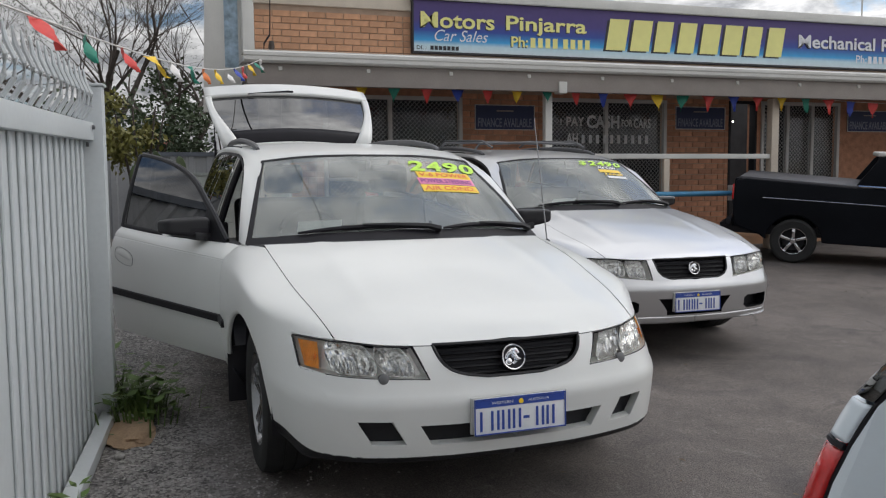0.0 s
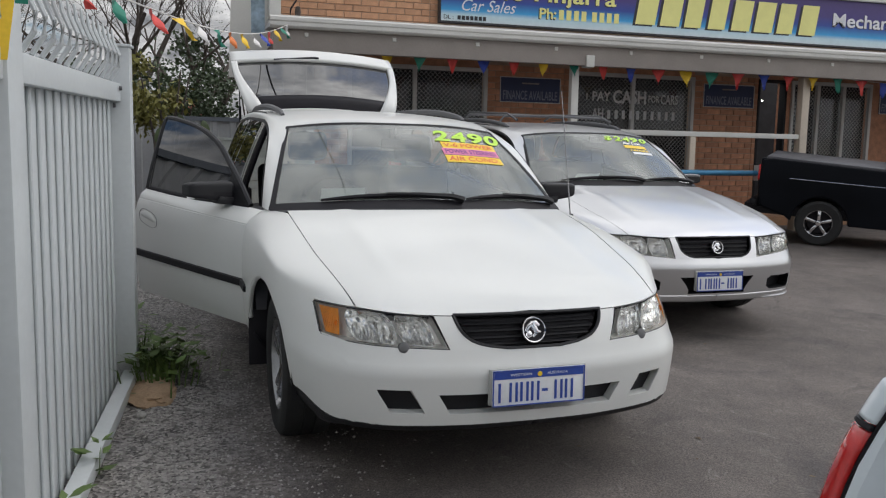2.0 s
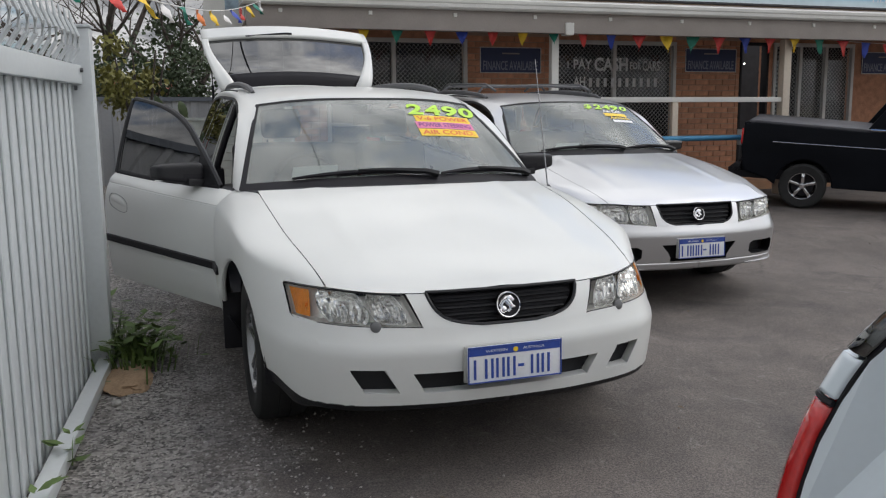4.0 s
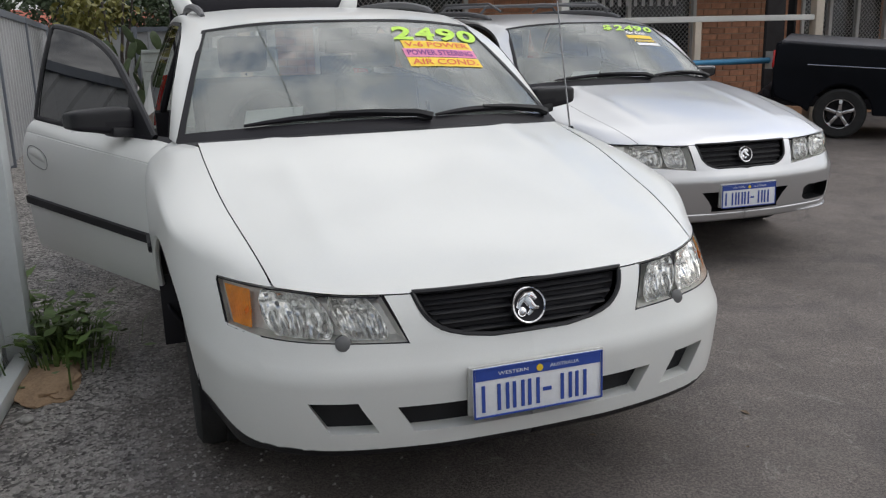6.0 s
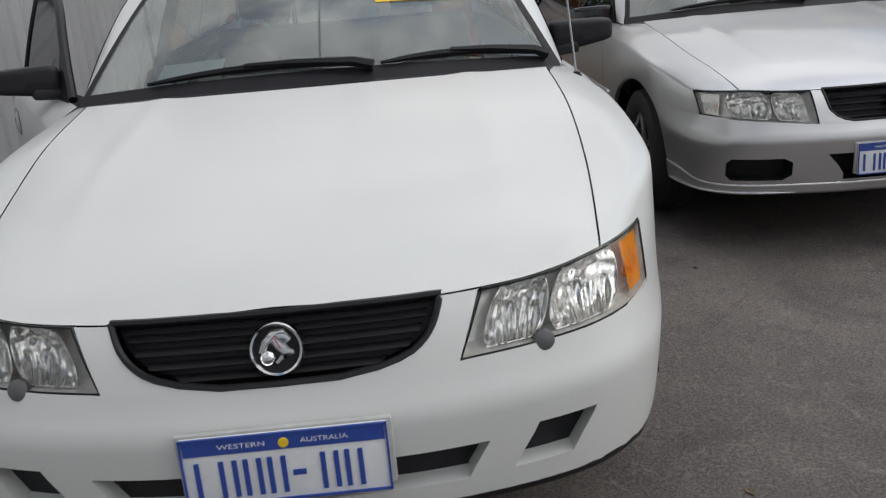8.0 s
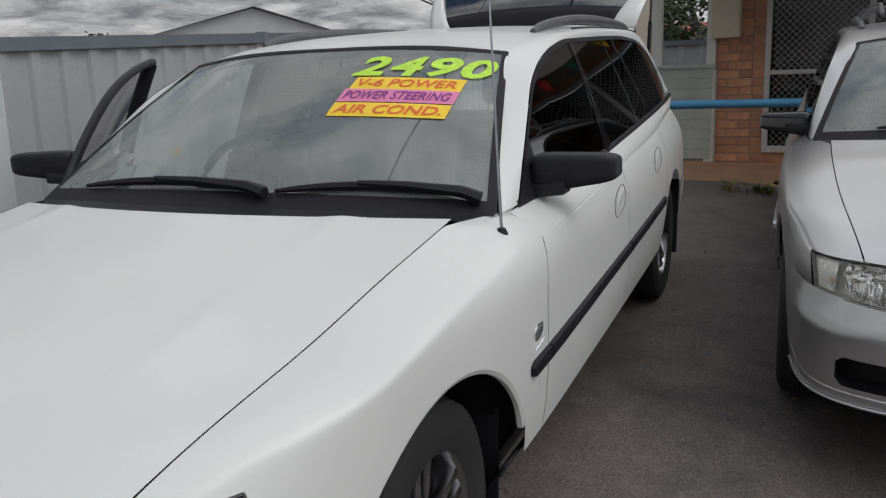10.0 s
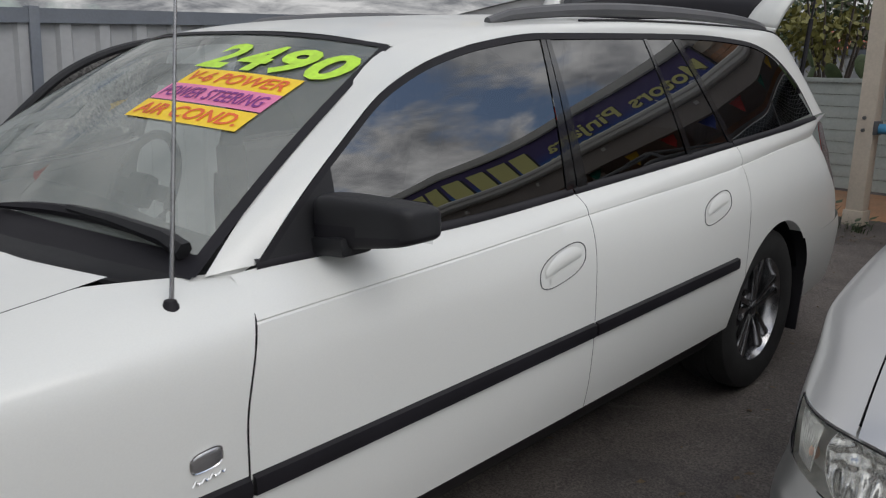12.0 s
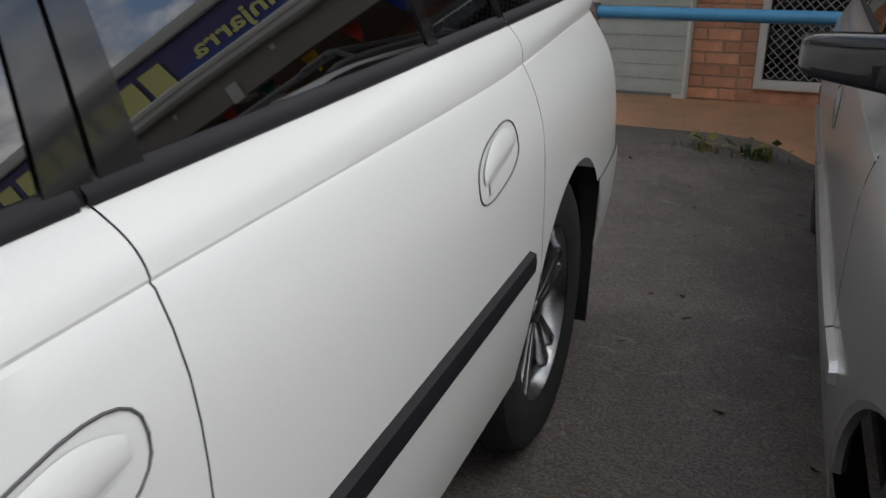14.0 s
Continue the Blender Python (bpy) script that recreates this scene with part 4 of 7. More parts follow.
    rimpts = [g_at(a / 30, 1.0, 0.003) for a in range(31)] + [g_at(1.0, 1 - v / 12, 0.003) for v in range(1, 13)] + [g_at(1 - a / 10, 0.0, 0.003) for a in range(1, 11)] + [g_at(0.0, v / 12, 0.003) for v in range(1, 13)]
    part("grille_frame", tube(rimpts, 0.007, 6), BLACK_PLASTIC, gr)
    em = new("emblem")
    em.parent = gr
    ez = 0.692 if not later else 0.684
    em.location = nose(0.0, ez) + Vector((0, -0.004, 0))
    em.rotation_euler = (radians(-16), 0, 0)
    r_e = 0.047 if not later else 0.044
    part("emblem_disc", lathe([(0.0, 0.004), (r_e, 0.004), (r_e, 0.014)], 32, axis="y"), DARK_TRIM, em)
    part("emblem_ring", lathe([(r_e - 0.006, 0.004), (r_e - 0.004, -0.004), (r_e, -0.005), (r_e + 0.003, 0.0), (r_e + 0.003, 0.014)], 32, axis="y"), CHROME, em, "chrome ring")
    blob, k_e = bmesh.new(), r_e / 0.047
    for pts, rad in ((((-0.030, -0.006), (-0.020, 0.012), (-0.004, 0.024), (0.012, 0.026), (0.024, 0.014)), (0.005, 0.009, 0.012, 0.011, 0.006)),
                     (((-0.004, 0.022), (0.006, 0.006), (0.016, -0.008), (0.030, -0.010)), (0.011, 0.012, 0.010, 0.004)),
                     (((0.012, -0.002), (0.010, -0.016), (-0.002, -0.026)), (0.009, 0.007, 0.004))):
        tube([(x * k_e, 0.004, z * k_e) for x, z in pts], [r * k_e for r in rad], 8, blob)
    bmesh.ops.create_icosphere(blob, subdivisions=2, radius=0.014 * k_e, matrix=Matrix.Translation((-0.018 * k_e, 0.003, -0.016 * k_e)))
    for v in blob.verts:
        v.co.y = 0.004 + (v.co.y - 0.004) * 0.5
    part("emblem_relief", blob, CHROME, em, "chrome relief")
    holder = new("plate_holder")
    holder.parent = car
    pz, py = (0.497, -0.012) if not later else (0.455, -0.004)
    part("plate_backing", box(-0.195, 0.195, py + 0.002, py + 0.016, pz - 0.066, pz + 0.072, 0.006), mat("plate_holder_grey", (0.45, 0.45, 0.43), 0.5), holder)
    licence_plate(car, Matrix.Translation((0, py - 0.004, pz)) @ pose(0, 0, 0, -4))
    # roof, windscreen and its border
    def roof_at(a, b):
        y0 = 2.06 + 0.085 * a * a
        y = lerp(y0, 4.42, b)
        t = float(np.interp(y, [2.135, 2.6, 3.2, 3.95, 4.35, 4.62], [0.25, 0.35, 0.5, 0.68, 0.78, 0.88]))
        e = Vector(ROOF_EDGE(t))
        z = lerp(roof_cz(y), e.z, abs(a) ** 2.6)
        return Vector((a * e.x, y, z))
    part("roof", sheet(lambda u, v: roof_at(2 * u - 1, v), 40, 50), paint, body, thick=0.0)
    part("roof_lining", sheet(lambda u, v: roof_at((2 * u - 1) * 0.96, v) - Vector((0, 0, 0.035)), 16, 16), LINING, body, "pale roof lining")
    glass = part("windscreen", sheet(lambda u, v: screen_at(2 * u - 1, v), 30, 16), GLASS_FRONT, body, "clear windscreen")
    glass.visible_shadow = False
    border = bmesh.new()
    sheet(lambda u, v: screen_at(2 * u - 1, lerp(0.982, 1.005, v), 0.003), 30, 2, border)
    sheet(lambda u, v: screen_at(2 * u - 1, lerp(-0.01, 0.072 - 0.012 * (2 * u - 1) ** 2, v), 0.003), 30, 2, border)
    for s in (1, -1):
        sheet(lambda u, v: screen_at(s * lerp(0.974, 1.006, u), v, 0.0035 - 0.002 * u * u), 3, 16, border)
    part("windscreen_border", border, DARK_TRIM, body, "black windscreen border")
    cowl = sheet(lambda u, v: (lambda a: hood_at(a, 1.0).lerp(screen_at(a, 0.02), v) - Vector((0, 0, 0.014 * math.sin(math.pi * v) + 0.006 * (1 - v))))(2 * u - 1), 30, 6)
    part("cowl", cowl, BLACK_PLASTIC, body, "black cowl panel below the windscreen")
    for ax, tip in ((-0.78, 0.20), (0.18, 0.93)):
        wip = new("wiper")
        wip.parent = car
        pa, pb = screen_at(tip + 0.03, 0.048, 0.020), screen_at(lerp(ax, tip, 0.50), 0.098, 0.026)
        part("wiper_arm", tube([pa, pa.lerp(pb, 0.15) + Vector((0, 0, 0.012)), pa.lerp(pb, 0.6) + Vector((0, 0, 0.01)), pb], [0.019, 0.017, 0.012, 0.008], 6), BLACK_PLASTIC, wip)
        part("wiper_blade", tube([screen_at(lerp(ax + 0.08, tip, k / 8), 0.066 + 0.034 * math.sin(math.pi * k / 8), 0.014) for k in range(9)], [0.006, 0.010, 0.012, 0.013, 0.013, 0.012, 0.011, 0.009, 0.006], 6), DARK_TRIM, wip)
    # antenna on the passenger's fender
    if not later:
        an = new("antenna")
        an.parent = car
        ab = Vector((0.842, 1.415, 0.925))
        part("antenna_base", moved(lathe([(0.0, 0.030), (0.010, 0.028), (0.016, 0.015), (0.020, 0.0), (0.020, -0.012)], 16, axis="z"), Matrix.Translation(ab)), DARK_TRIM, an)
        tip = ab + Vector((-0.05, 0.10, 0.70))
        part("antenna_rod", tube([ab, ab.lerp(tip, 0.5), tip], [0.0045, 0.0035, 0.002], 8), ALLOY, an, "thin metal rod")
    # cabin
    cab = new("cabin")
    cab.parent = car
    tub = box(-0.80, 0.80, 1.45, 4.75, 0.27, 0.31)
    box(-0.78, 0.78, 1.40, 1.46, 0.3, 0.9, bm=tub)
    part("floor_pan", tub, INTERIOR, cab)
    dash = sheet(lambda u, v: Vector((lerp(-0.76, 0.76, u), lerp(1.38, 1.88, v) + 0.10 * (2 * u - 1) ** 2 * (1 - v), 0.965 - 0.02 * v - 0.25 * max(0, v - 0.8) * 4 + 0.015 * math.sin(6 * u))), 24, 12)
    part("dashboard", dash, INTERIOR, cab, "dark dashboard", thick=0.02)
    for sx in (-0.37, 0.37):
        seat(cab, sx, 2.25, FABRIC)
    rs = box(-0.62, 0.62, 3.05, 3.5, 0.42, 0.56, 0.05, 3)
    join(rs, moved(box(-0.62, 0.62, 0, 0.14, 0, 0.6, 0.05, 3), Matrix.Translation((0, 3.45, 0.5)) @ pose(0, 0, 0, -18)))
    part("rear_seat", rs, FABRIC, cab)
    wheel_s = new("steering_wheel")
    wheel_s.parent = cab
    wheel_s.matrix_basis = Matrix.Translation((-0.37, 1.98, 0.93)) @ pose(0, 0, 0, -25)
    rimp = [Vector((0.185 * math.cos(a), 0, 0.185 * math.sin(a))) for a in np.linspace(0, 2 * math.pi, 33)]
    sw = tube(rimp, 0.015, 8, caps=False)
    box(-0.17, 0.17, -0.012, 0.012, -0.025, 0.025, 0.008, bm=sw)
    box(-0.06, 0.06, -0.03, 0.02, -0.06, 0.05, 0.02, bm=sw)
    part("steering_rim", sw, INTERIOR, wheel_s)
    rm = new("rear_view_mirror")
    rm.parent = cab
    part("mirror_shell", moved(box(-0.12, 0.12, -0.015, 0.02, -0.03, 0.03, 0.012), Matrix.Translation((0, 1.93, 1.295))), BLACK_PLASTIC, rm)
    # wheels
    for s in (1, -1):
        wheel(car, 0.737 if not later else 0.772, YF, s, spokes=spokes)
        wheel(car, 0.775, YR, s, spokes=spokes)
    if not later:
        for s in (1, -1):
            fl = box(-0.12, 0.10, -0.006, 0.006, -0.22, 0.20, 0.003)
            part("mud_flap", moved(fl, Matrix.Translation((0.80 * s, YR + 0.385, 0.40)) @ pose(0, 0, 0, -10)), DARK_TRIM, car, "black mud flap")
            fl = box(-0.12, 0.045, -0.006, 0.006, -0.17, 0.10, 0.003)
            part("mud_flap", moved(fl, Matrix.Translation((0.80 * s, YF + 0.405, 0.40)) @ pose(0, 0, 0, -6)), DARK_TRIM, car, "black mud flap")
    under = box(-0.66, 0.66, 0.75, 4.6, 0.20, 0.28)
    part("underbody", under, DARK_TRIM, body)
    fw = box(-0.58, 0.58, 0.27, 0.32, 0.36, 0.60)
    part("radiator_panel", fw, DARK_TRIM, body)
    # tailgate
    tg = new("tailgate")
    tg.parent = car
    if tailgate_up:
        tg["label"] = "tailgate raised, with a heated rear window"
    hinge = Matrix.Translation((0, 4.40, 1.425))
    lift = pose(0, 0, 0, 99 if tailgate_up else 0)
    tg.matrix_basis = hinge @ lift
    # the closed gate falls back and down from the hinge
    GATE = curve1([(0.0, (0.0, 0.0, 0.615)), (0.12, (0.06, -0.02, 0.64)), (0.5, (0.33, -0.47, 0.72)), (0.56, (0.355, -0.52, 0.72)), (0.8, (0.40, -0.68, 0.72)), (1.0, (0.39, -0.80, 0.68))])
    def gate(a, t, out=0.0, wide=1.0):
        y, z, hw = GATE(t)
        y += 0.05 * (1 - a * a) + out
        return Vector((a * hw * wide, y - 0.01, z - 0.012 * a * a))
    def pane_edge(t):
        return lerp(0.79, 0.925, step(0.05, 0.42, t))
    frame_b = bmesh.new()
    sheet(lambda u, v: gate(2 * u - 1, lerp(0.0, 0.03, v)), 24, 2, frame_b)
    sheet(lambda u, v: gate(2 * u - 1, lerp(0.53, 1.0, v)), 24, 16, frame_b)
    for s in (1, -1):
        sheet(lambda u, v: gate(s * lerp(pane_edge(lerp(0.03, 0.53, v)), 1.0, u), lerp(0.03, 0.53, v)), 3, 14, frame_b)
    part("gate_skin", frame_b, paint, tg, thick=0.03)
    part("gate_glass", sheet(lambda u, v: gate((2 * u - 1) * (pane_edge(lerp(0.17, 0.535, v)) + 0.01), lerp(0.17, 0.535, v), 0.004), 24, 10), GLASS_TINT, tg, "tinted rear window")
    part("gate_spoiler", sheet(lambda u, v: gate((2 * u - 1) * (pane_edge(lerp(0.0, 0.19, v)) + 0.01), lerp(0.0, 0.19, v), 0.008), 24, 4), DARK_TRIM, tg, "dark upper band", thick=0.015)
    wtip = [gate(0.05, 0.545, 0.03), gate(-0.02, 0.535, 0.04), gate(-0.5, 0.52, 0.03)]
    part("gate_wiper", tube(wtip, [0.014, 0.010, 0.006], 6), DARK_TRIM, tg)
    if tailgate_up:
        for s in (1, -1):
            a0 = Vector((0.66 * s, 4.62, 1.15))
            a1 = hinge @ lift @ gate(0.93 * s, 0.42, -0.02)
            part("gas_strut", tube([a0, a0.lerp(a1, 0.55), a0.lerp(a1, 0.56), a1], [0.011, 0.011, 0.005, 0.005], 8), DARK_TRIM, car, "black gas strut")
    if rack:
        rk = new("roof_rack")
        rk.parent = car
        rk["label"] = "grey metal roof rack bars"
        for y in (2.75, 3.75):
            e = 0.60
            part("rack_bar", tube([(-e, y, 1.47), (-e + 0.05, y, 1.535), (0, y, 1.55), (e - 0.05, y, 1.535), (e, y, 1.47)], 0.013, 8), GREY_PLASTIC, rk)
        for s in (1, -1):
            part("rack_bar", tube([(0.50 * s, 2.55, 1.50), (0.50 * s, 2.8, 1.56), (0.50 * s, 3.9, 1.56), (0.50 * s, 4.1, 1.49)], 0.011, 8), GREY_PLASTIC, rk)
    if later:
        for s in (1, -1):
            spl = [shell(u, 0.315) + Vector((0.004, -0.004, 0)) for u in np.linspace(0.42, u_of_y(0.50), 30)]
            part("lip_strip", mirrored(tube(spl, [0.001 + 0.004 * math.sin(math.pi * min(1, (k + 1) / 20)) if k < 10 else 0.005 for k in range(30)], 6), s), paint, body)
    return car


white_wagon = wagon("station_wagon", "white station wagon with its driver's door and tailgate open", pose(0, 0, 0, 2.8, 0, 0), PAINT_WHITE, door_open=29, tailgate_up=True)
# fender badge: a rounded chrome plaque over a small script
bd = new("badge")
bd.parent = white_wagon
def plaque(a, v):
    ang, r = 2 * math.pi * a, v
    ey = 0.031 * math.copysign(abs(math.cos(ang)) ** 0.6, math.cos(ang)) * r
    ez = 0.019 * math.copysign(abs(math.sin(ang)) ** 0.6, math.sin(ang)) * r
    y, z = 1.408 + ey, 0.690 + ez + 0.10 * ey
    return shell(u_of_y(y), z) + Vector((0.0055 - 0.0045 * r ** 6, 0, 0))
part("badge_plate", sheet(plaque, 28, 8), BADGE_GREY, bd, "small grey badge plate")
part("badge_rim", tube([plaque(k / 28, 0.97) for k in range(29)], 0.0022, 5, caps=False), CHROME, bd, "chrome badge rim")
for k in range(4):
    y = 1.378 + 0.016 * k
    part("badge_script", tube([shell(u_of_y(y + dy), 0.649 + dz + 0.002 * k) + Vector((0.003, 0, 0)) for dy, dz in ((0.0, 0.0), (0.006, 0.010 - 0.003 * (k % 2)), (0.011, 0.002), (0.015, 0.006))], 0.0024, 5), CHROME, bd, "chrome script")
# price stickers on the windscreen
st = new("price_sticker")
st.parent = white_wagon
st["label"] = "lime price figures over yellow and pink sticker strips"
for ch, x0 in (("2", 0.184), ("4", 0.302), ("9", 0.420), ("0", 0.528)):
    windscreen_text(st, ch, x0, x0 + 0.103, 0.755, 0.910, STICK_GREEN, 0.12, 0.035)
for k, (h0, words, paper_m, ink, x_in) in enumerate(((0.660, "V-6 POWER", STICK_YELLOW, STICK_RED, 0.012), (0.573, "POWER STEERING", STICK_PINK, STICK_PURPLE, 0.0), (0.480, "AIR COND.", STICK_YELLOW, STICK_RED, 0.0))):
    windscreen_patch(st, 0.200 + x_in, 0.562, h0, h0 + 0.087, paper_m, "sticker_strip")
    windscreen_text(st, words, 0.214 + x_in, 0.545, h0 + 0.016, h0 + 0.071, ink, 0.1, 0.015)
# paper on the dash
windscreen_patch(white_wagon, -0.545, -0.325, 0.125, 0.235, PAPER, "dash_paper", 0.02, -0.024)["label"] = "white paper sheet on the dashboard"

silver_wagon = wagon("station_wagon", "silver station wagon with roof rack and windscreen price", pose(2.354, 2.04, 2.04 * SLOPE - 0.06, 2.8, 0, -0.8), PAINT_SILVER, later=True, rack=True)
st = new("price_sticker")
st.parent = silver_wagon
st["label"] = "lime price figures over orange and white sticker strips"
for k, ch in enumerate("$2490"):
    windscreen_text(st, ch, 0.110 + 0.098 * k, 0.198 + 0.098 * k, 0.825, 0.935, STICK_GREEN, 0.2, 0.03)
STICK_WHITE = mat("white_sticker", (0.78, 0.78, 0.78), 0.5)
windscreen_text(st, "Air Con", 0.27, 0.47, 0.755, 0.815, STICK_WHITE, 0.2, 0.02)
windscreen_patch(st, 0.26, 0.500, 0.675, 0.740, STICK_YELLOW, "sticker_strip")
windscreen_text(st, "Automatic", 0.29, 0.50, 0.610, 0.665, STICK_YELLOW, 0.1, 0.02)
windscreen_patch(st, 0.30, 0.515, 0.550, 0.597, STICK_WHITE, "sticker_strip")
windscreen_patch(silver_wagon, -0.42, -0.22, 0.125, 0.225, PAPER, "dash_paper", 0.06, -0.024)["label"] = "white paper sheet on the dashboard"

# ---- ground ----
def ground_material():
    m = bpy.data.materials.new("worn_asphalt")
    m.use_nodes = True
    n, l = m.node_tree.nodes, m.node_tree.links
    b = n["Principled BSDF"]
    tc = n.new("ShaderNodeTexCoord")
    def noise_tex(scale, detail, rough=0.55, distort=0.0):
        t = n.new("ShaderNodeTexNoise")
        t.inputs["Scale"].default_value, t.inputs["Detail"].default_value = scale, detail
        t.inputs["Roughness"].default_value, t.inputs["Distortion"].default_value = rough, distort
        l.new(tc.outputs["Object"], t.inputs["Vector"])
        return t
    def ramp(src, p0, c0, p1, c1):
        r = n.new("ShaderNodeValToRGB")
        r.color_ramp.elements[0].position, r.color_ramp.elements[1].position = p0, p1
        r.color_ramp.elements[0].color, r.color_ramp.elements[1].color = (*c0, 1), (*c1, 1)
        l.new(src, r.inputs[0])
        return r
    def mixed(kind, f, a, c):
        x = n.new("ShaderNodeMixRGB")
        x.blend_type = kind
        if isinstance(f, float):
            x.inputs[0].default_value = f
        else:
            l.new(f, x.inputs[0])
        l.new(a, x.inputs[1]); l.new(c, x.inputs[2])
        return x
    large, mid, grain = noise_tex(0.55, 7, 0.6, 0.4), noise_tex(3.5, 8, 0.6), noise_tex(120, 3, 0.7)
    base = ramp(large.outputs[0], 0.32, (0.110, 0.096, 0.088), 0.68, (0.180, 0.158, 0.146))
    patches = ramp(mid.outputs[0], 0.38, (0.84, 0.84, 0.84), 0.62, (1.06, 1.05, 1.04))
    speck = ramp(grain.outputs[0], 0.38, (0.60, 0.60, 0.60), 0.66, (1.45, 1.44, 1.42))
    c1 = mixed("MULTIPLY", 1.0, base.outputs[0], patches.outputs[0])
    c2 = mixed("MULTIPLY", 1.0, c1.outputs[0], speck.outputs[0])
    # gravel and dirt gather along the gate
    sep = n.new("ShaderNodeSeparateXYZ")
    l.new(tc.outputs["Object"], sep.inputs[0])
    wob = n.new("ShaderNodeMath"); wob.operation = "MULTIPLY_ADD"
    l.new(mid.outputs[0], wob.inputs[0]); wob.inputs[1].default_value = -1.3; l.new(sep.outputs[0], wob.inputs[2])
    edge = n.new("ShaderNodeMapRange")
    edge.inputs[1].default_value, edge.inputs[2].default_value = -1.35, -1.9
    l.new(wob.outputs[0], edge.inputs[0])
    vor = n.new("ShaderNodeTexVoronoi")
    vor.inputs["Scale"].default_value = 70
    l.new(tc.outputs["Object"], vor.inputs["Vector"])
    vsep = n.new("ShaderNodeSeparateColor")
    l.new(vor.outputs["Color"], vsep.inputs[0])
    stones = ramp(vsep.outputs[0], 0.0, (0.065, 0.060, 0.056), 1.0, (0.42, 0.395, 0.37))
    dirt = mixed("MULTIPLY", 0.7, stones.outputs[0], patches.outputs[0])
    c3 = mixed("MIX", edge.outputs[0], c2.outputs[0], dirt.outputs[0])
    # fine pale dust blown over the asphalt
    dust_haze = noise_tex(1.7, 9, 0.7, 1.0)
    dust_f = ramp(dust_haze.outputs[0], 0.56, (0, 0, 0), 0.76, (0.30, 0.30, 0.30))
    pale = n.new("ShaderNodeRGB"); pale.outputs[0].default_value = (0.20, 0.185, 0.165, 1)
    c4 = mixed("MIX", dust_f.outputs[0], c3.outputs[0], pale.outputs[0])
    # hairline cracks here and there, and pale scuffs
    cr = n.new("ShaderNodeTexVoronoi"); cr.feature = "DISTANCE_TO_EDGE"; cr.inputs["Scale"].default_value = 0.85
    warp = n.new("ShaderNodeVectorMath"); warp.operation = "MULTIPLY_ADD"
    l.new(dust_haze.outputs[1], warp.inputs[0]); warp.inputs[1].default_value = (0.5, 0.5, 0.5); l.new(tc.outputs["Object"], warp.inputs[2])
    l.new(warp.outputs[0], cr.inputs["Vector"])
    crack = ramp(cr.outputs["Distance"], 0.0, (1, 1, 1), 0.012, (0, 0, 0))
    some = ramp(large.outputs[0], 0.46, (0, 0, 0), 0.56, (0.75, 0.75, 0.75))
    cf = mixed("MULTIPLY", 1.0, crack.outputs[0], some.outputs[0])
    tar = n.new("ShaderNodeRGB"); tar.outputs[0].default_value = (0.045, 0.042, 0.040, 1)
    c5 = mixed("MIX", cf.outputs[0], c4.outputs[0], tar.outputs[0])
    scuff = noise_tex(6.5, 8, 0.78, 2.2)
    sf = ramp(scuff.outputs[0], 0.575, (0, 0, 0), 0.66, (0.42, 0.42, 0.42))
    grit = n.new("ShaderNodeRGB"); grit.outputs[0].default_value = (0.30, 0.285, 0.265, 1)
    c6 = mixed("MIX", sf.outputs[0], c5.outputs[0], grit.outputs[0])
    # old oil stains
    oil = noise_tex(1.15, 6, 0.62, 0.8)
    of = ramp(oil.outputs[0], 0.54, (1, 1, 1), 0.68, (0.62, 0.63, 0.66))
    c7 = mixed("MULTIPLY", 1.0, c6.outputs[0], of.outputs[0])
    l.new(c7.outputs[0], b.inputs["Base Color"])
    b.inputs["Roughness"].default_value = 0.78
    b.inputs["Specular IOR Level"].default_value = 0.35
    h1 = n.new("ShaderNodeMath"); h1.operation = "MULTIPLY"
    l.new(vor.outputs["Distance"], h1.inputs[0]); l.new(edge.outputs[0], h1.inputs[1])
    h2 = n.new("ShaderNodeMath"); h2.operation = "MULTIPLY_ADD"
    l.new(grain.outputs[0], h2.inputs[0]); h2.inputs[1].default_value = 0.55; l.new(h1.outputs[0], h2.inputs[2])
    h3 = n.new("ShaderNodeMath"); h3.operation = "MULTIPLY_ADD"
    l.new(mid.outputs[0], h3.inputs[0]); h3.inputs[1].default_value = 0.10; l.new(h2.outputs[0], h3.inputs[2])
    bp = n.new("ShaderNodeBump")
    bp.inputs["Strength"].default_value, bp.inputs["Distance"].default_value = 0.9, 0.008
    l.new(h3.outputs[0], bp.inputs["Height"]); l.new(bp.outputs[0], b.inputs["Normal"])
    return m


ASPHALT = ground_material()


def axis(fine0, fine1, stepf, far):
    vals = list(np.arange(fine0, fine1 + 1e-6, stepf))
    for k in range(14):
        vals.append(vals[-1] + stepf * 1.9 ** (k + 1))
        vals.insert(0, vals[0] - stepf * 1.9 ** (k + 1))
    return sorted({float(max(-far, min(far, v))) for v in vals})


gx, gy = axis(-4, 9, 0.2, 900), axis(-6, 9, 0.2, 900)
b = bmesh.new()
gv = [[b.verts.new((x, y, ground_z(x, y))) for y in gy] for x in gx]
for i in range(len(gx) - 1):
    for j in range(len(gy) - 1):
        b.faces.new((gv[i][j], gv[i + 1][j], gv[i + 1][j + 1], gv[i][j + 1]))
solo("ground", b, ASPHALT, "worn grey asphalt yard with gravelly edge", "ground", kind="structure")

# ---- place materials ----
BRICK = mat("orange_brick", (0.48, 0.24, 0.145), 0.88, vary=0.28, scale=9, fine=90, bump=0.003, per_object=0.22)
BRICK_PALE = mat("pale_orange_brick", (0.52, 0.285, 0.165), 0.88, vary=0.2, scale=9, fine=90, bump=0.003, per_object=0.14)
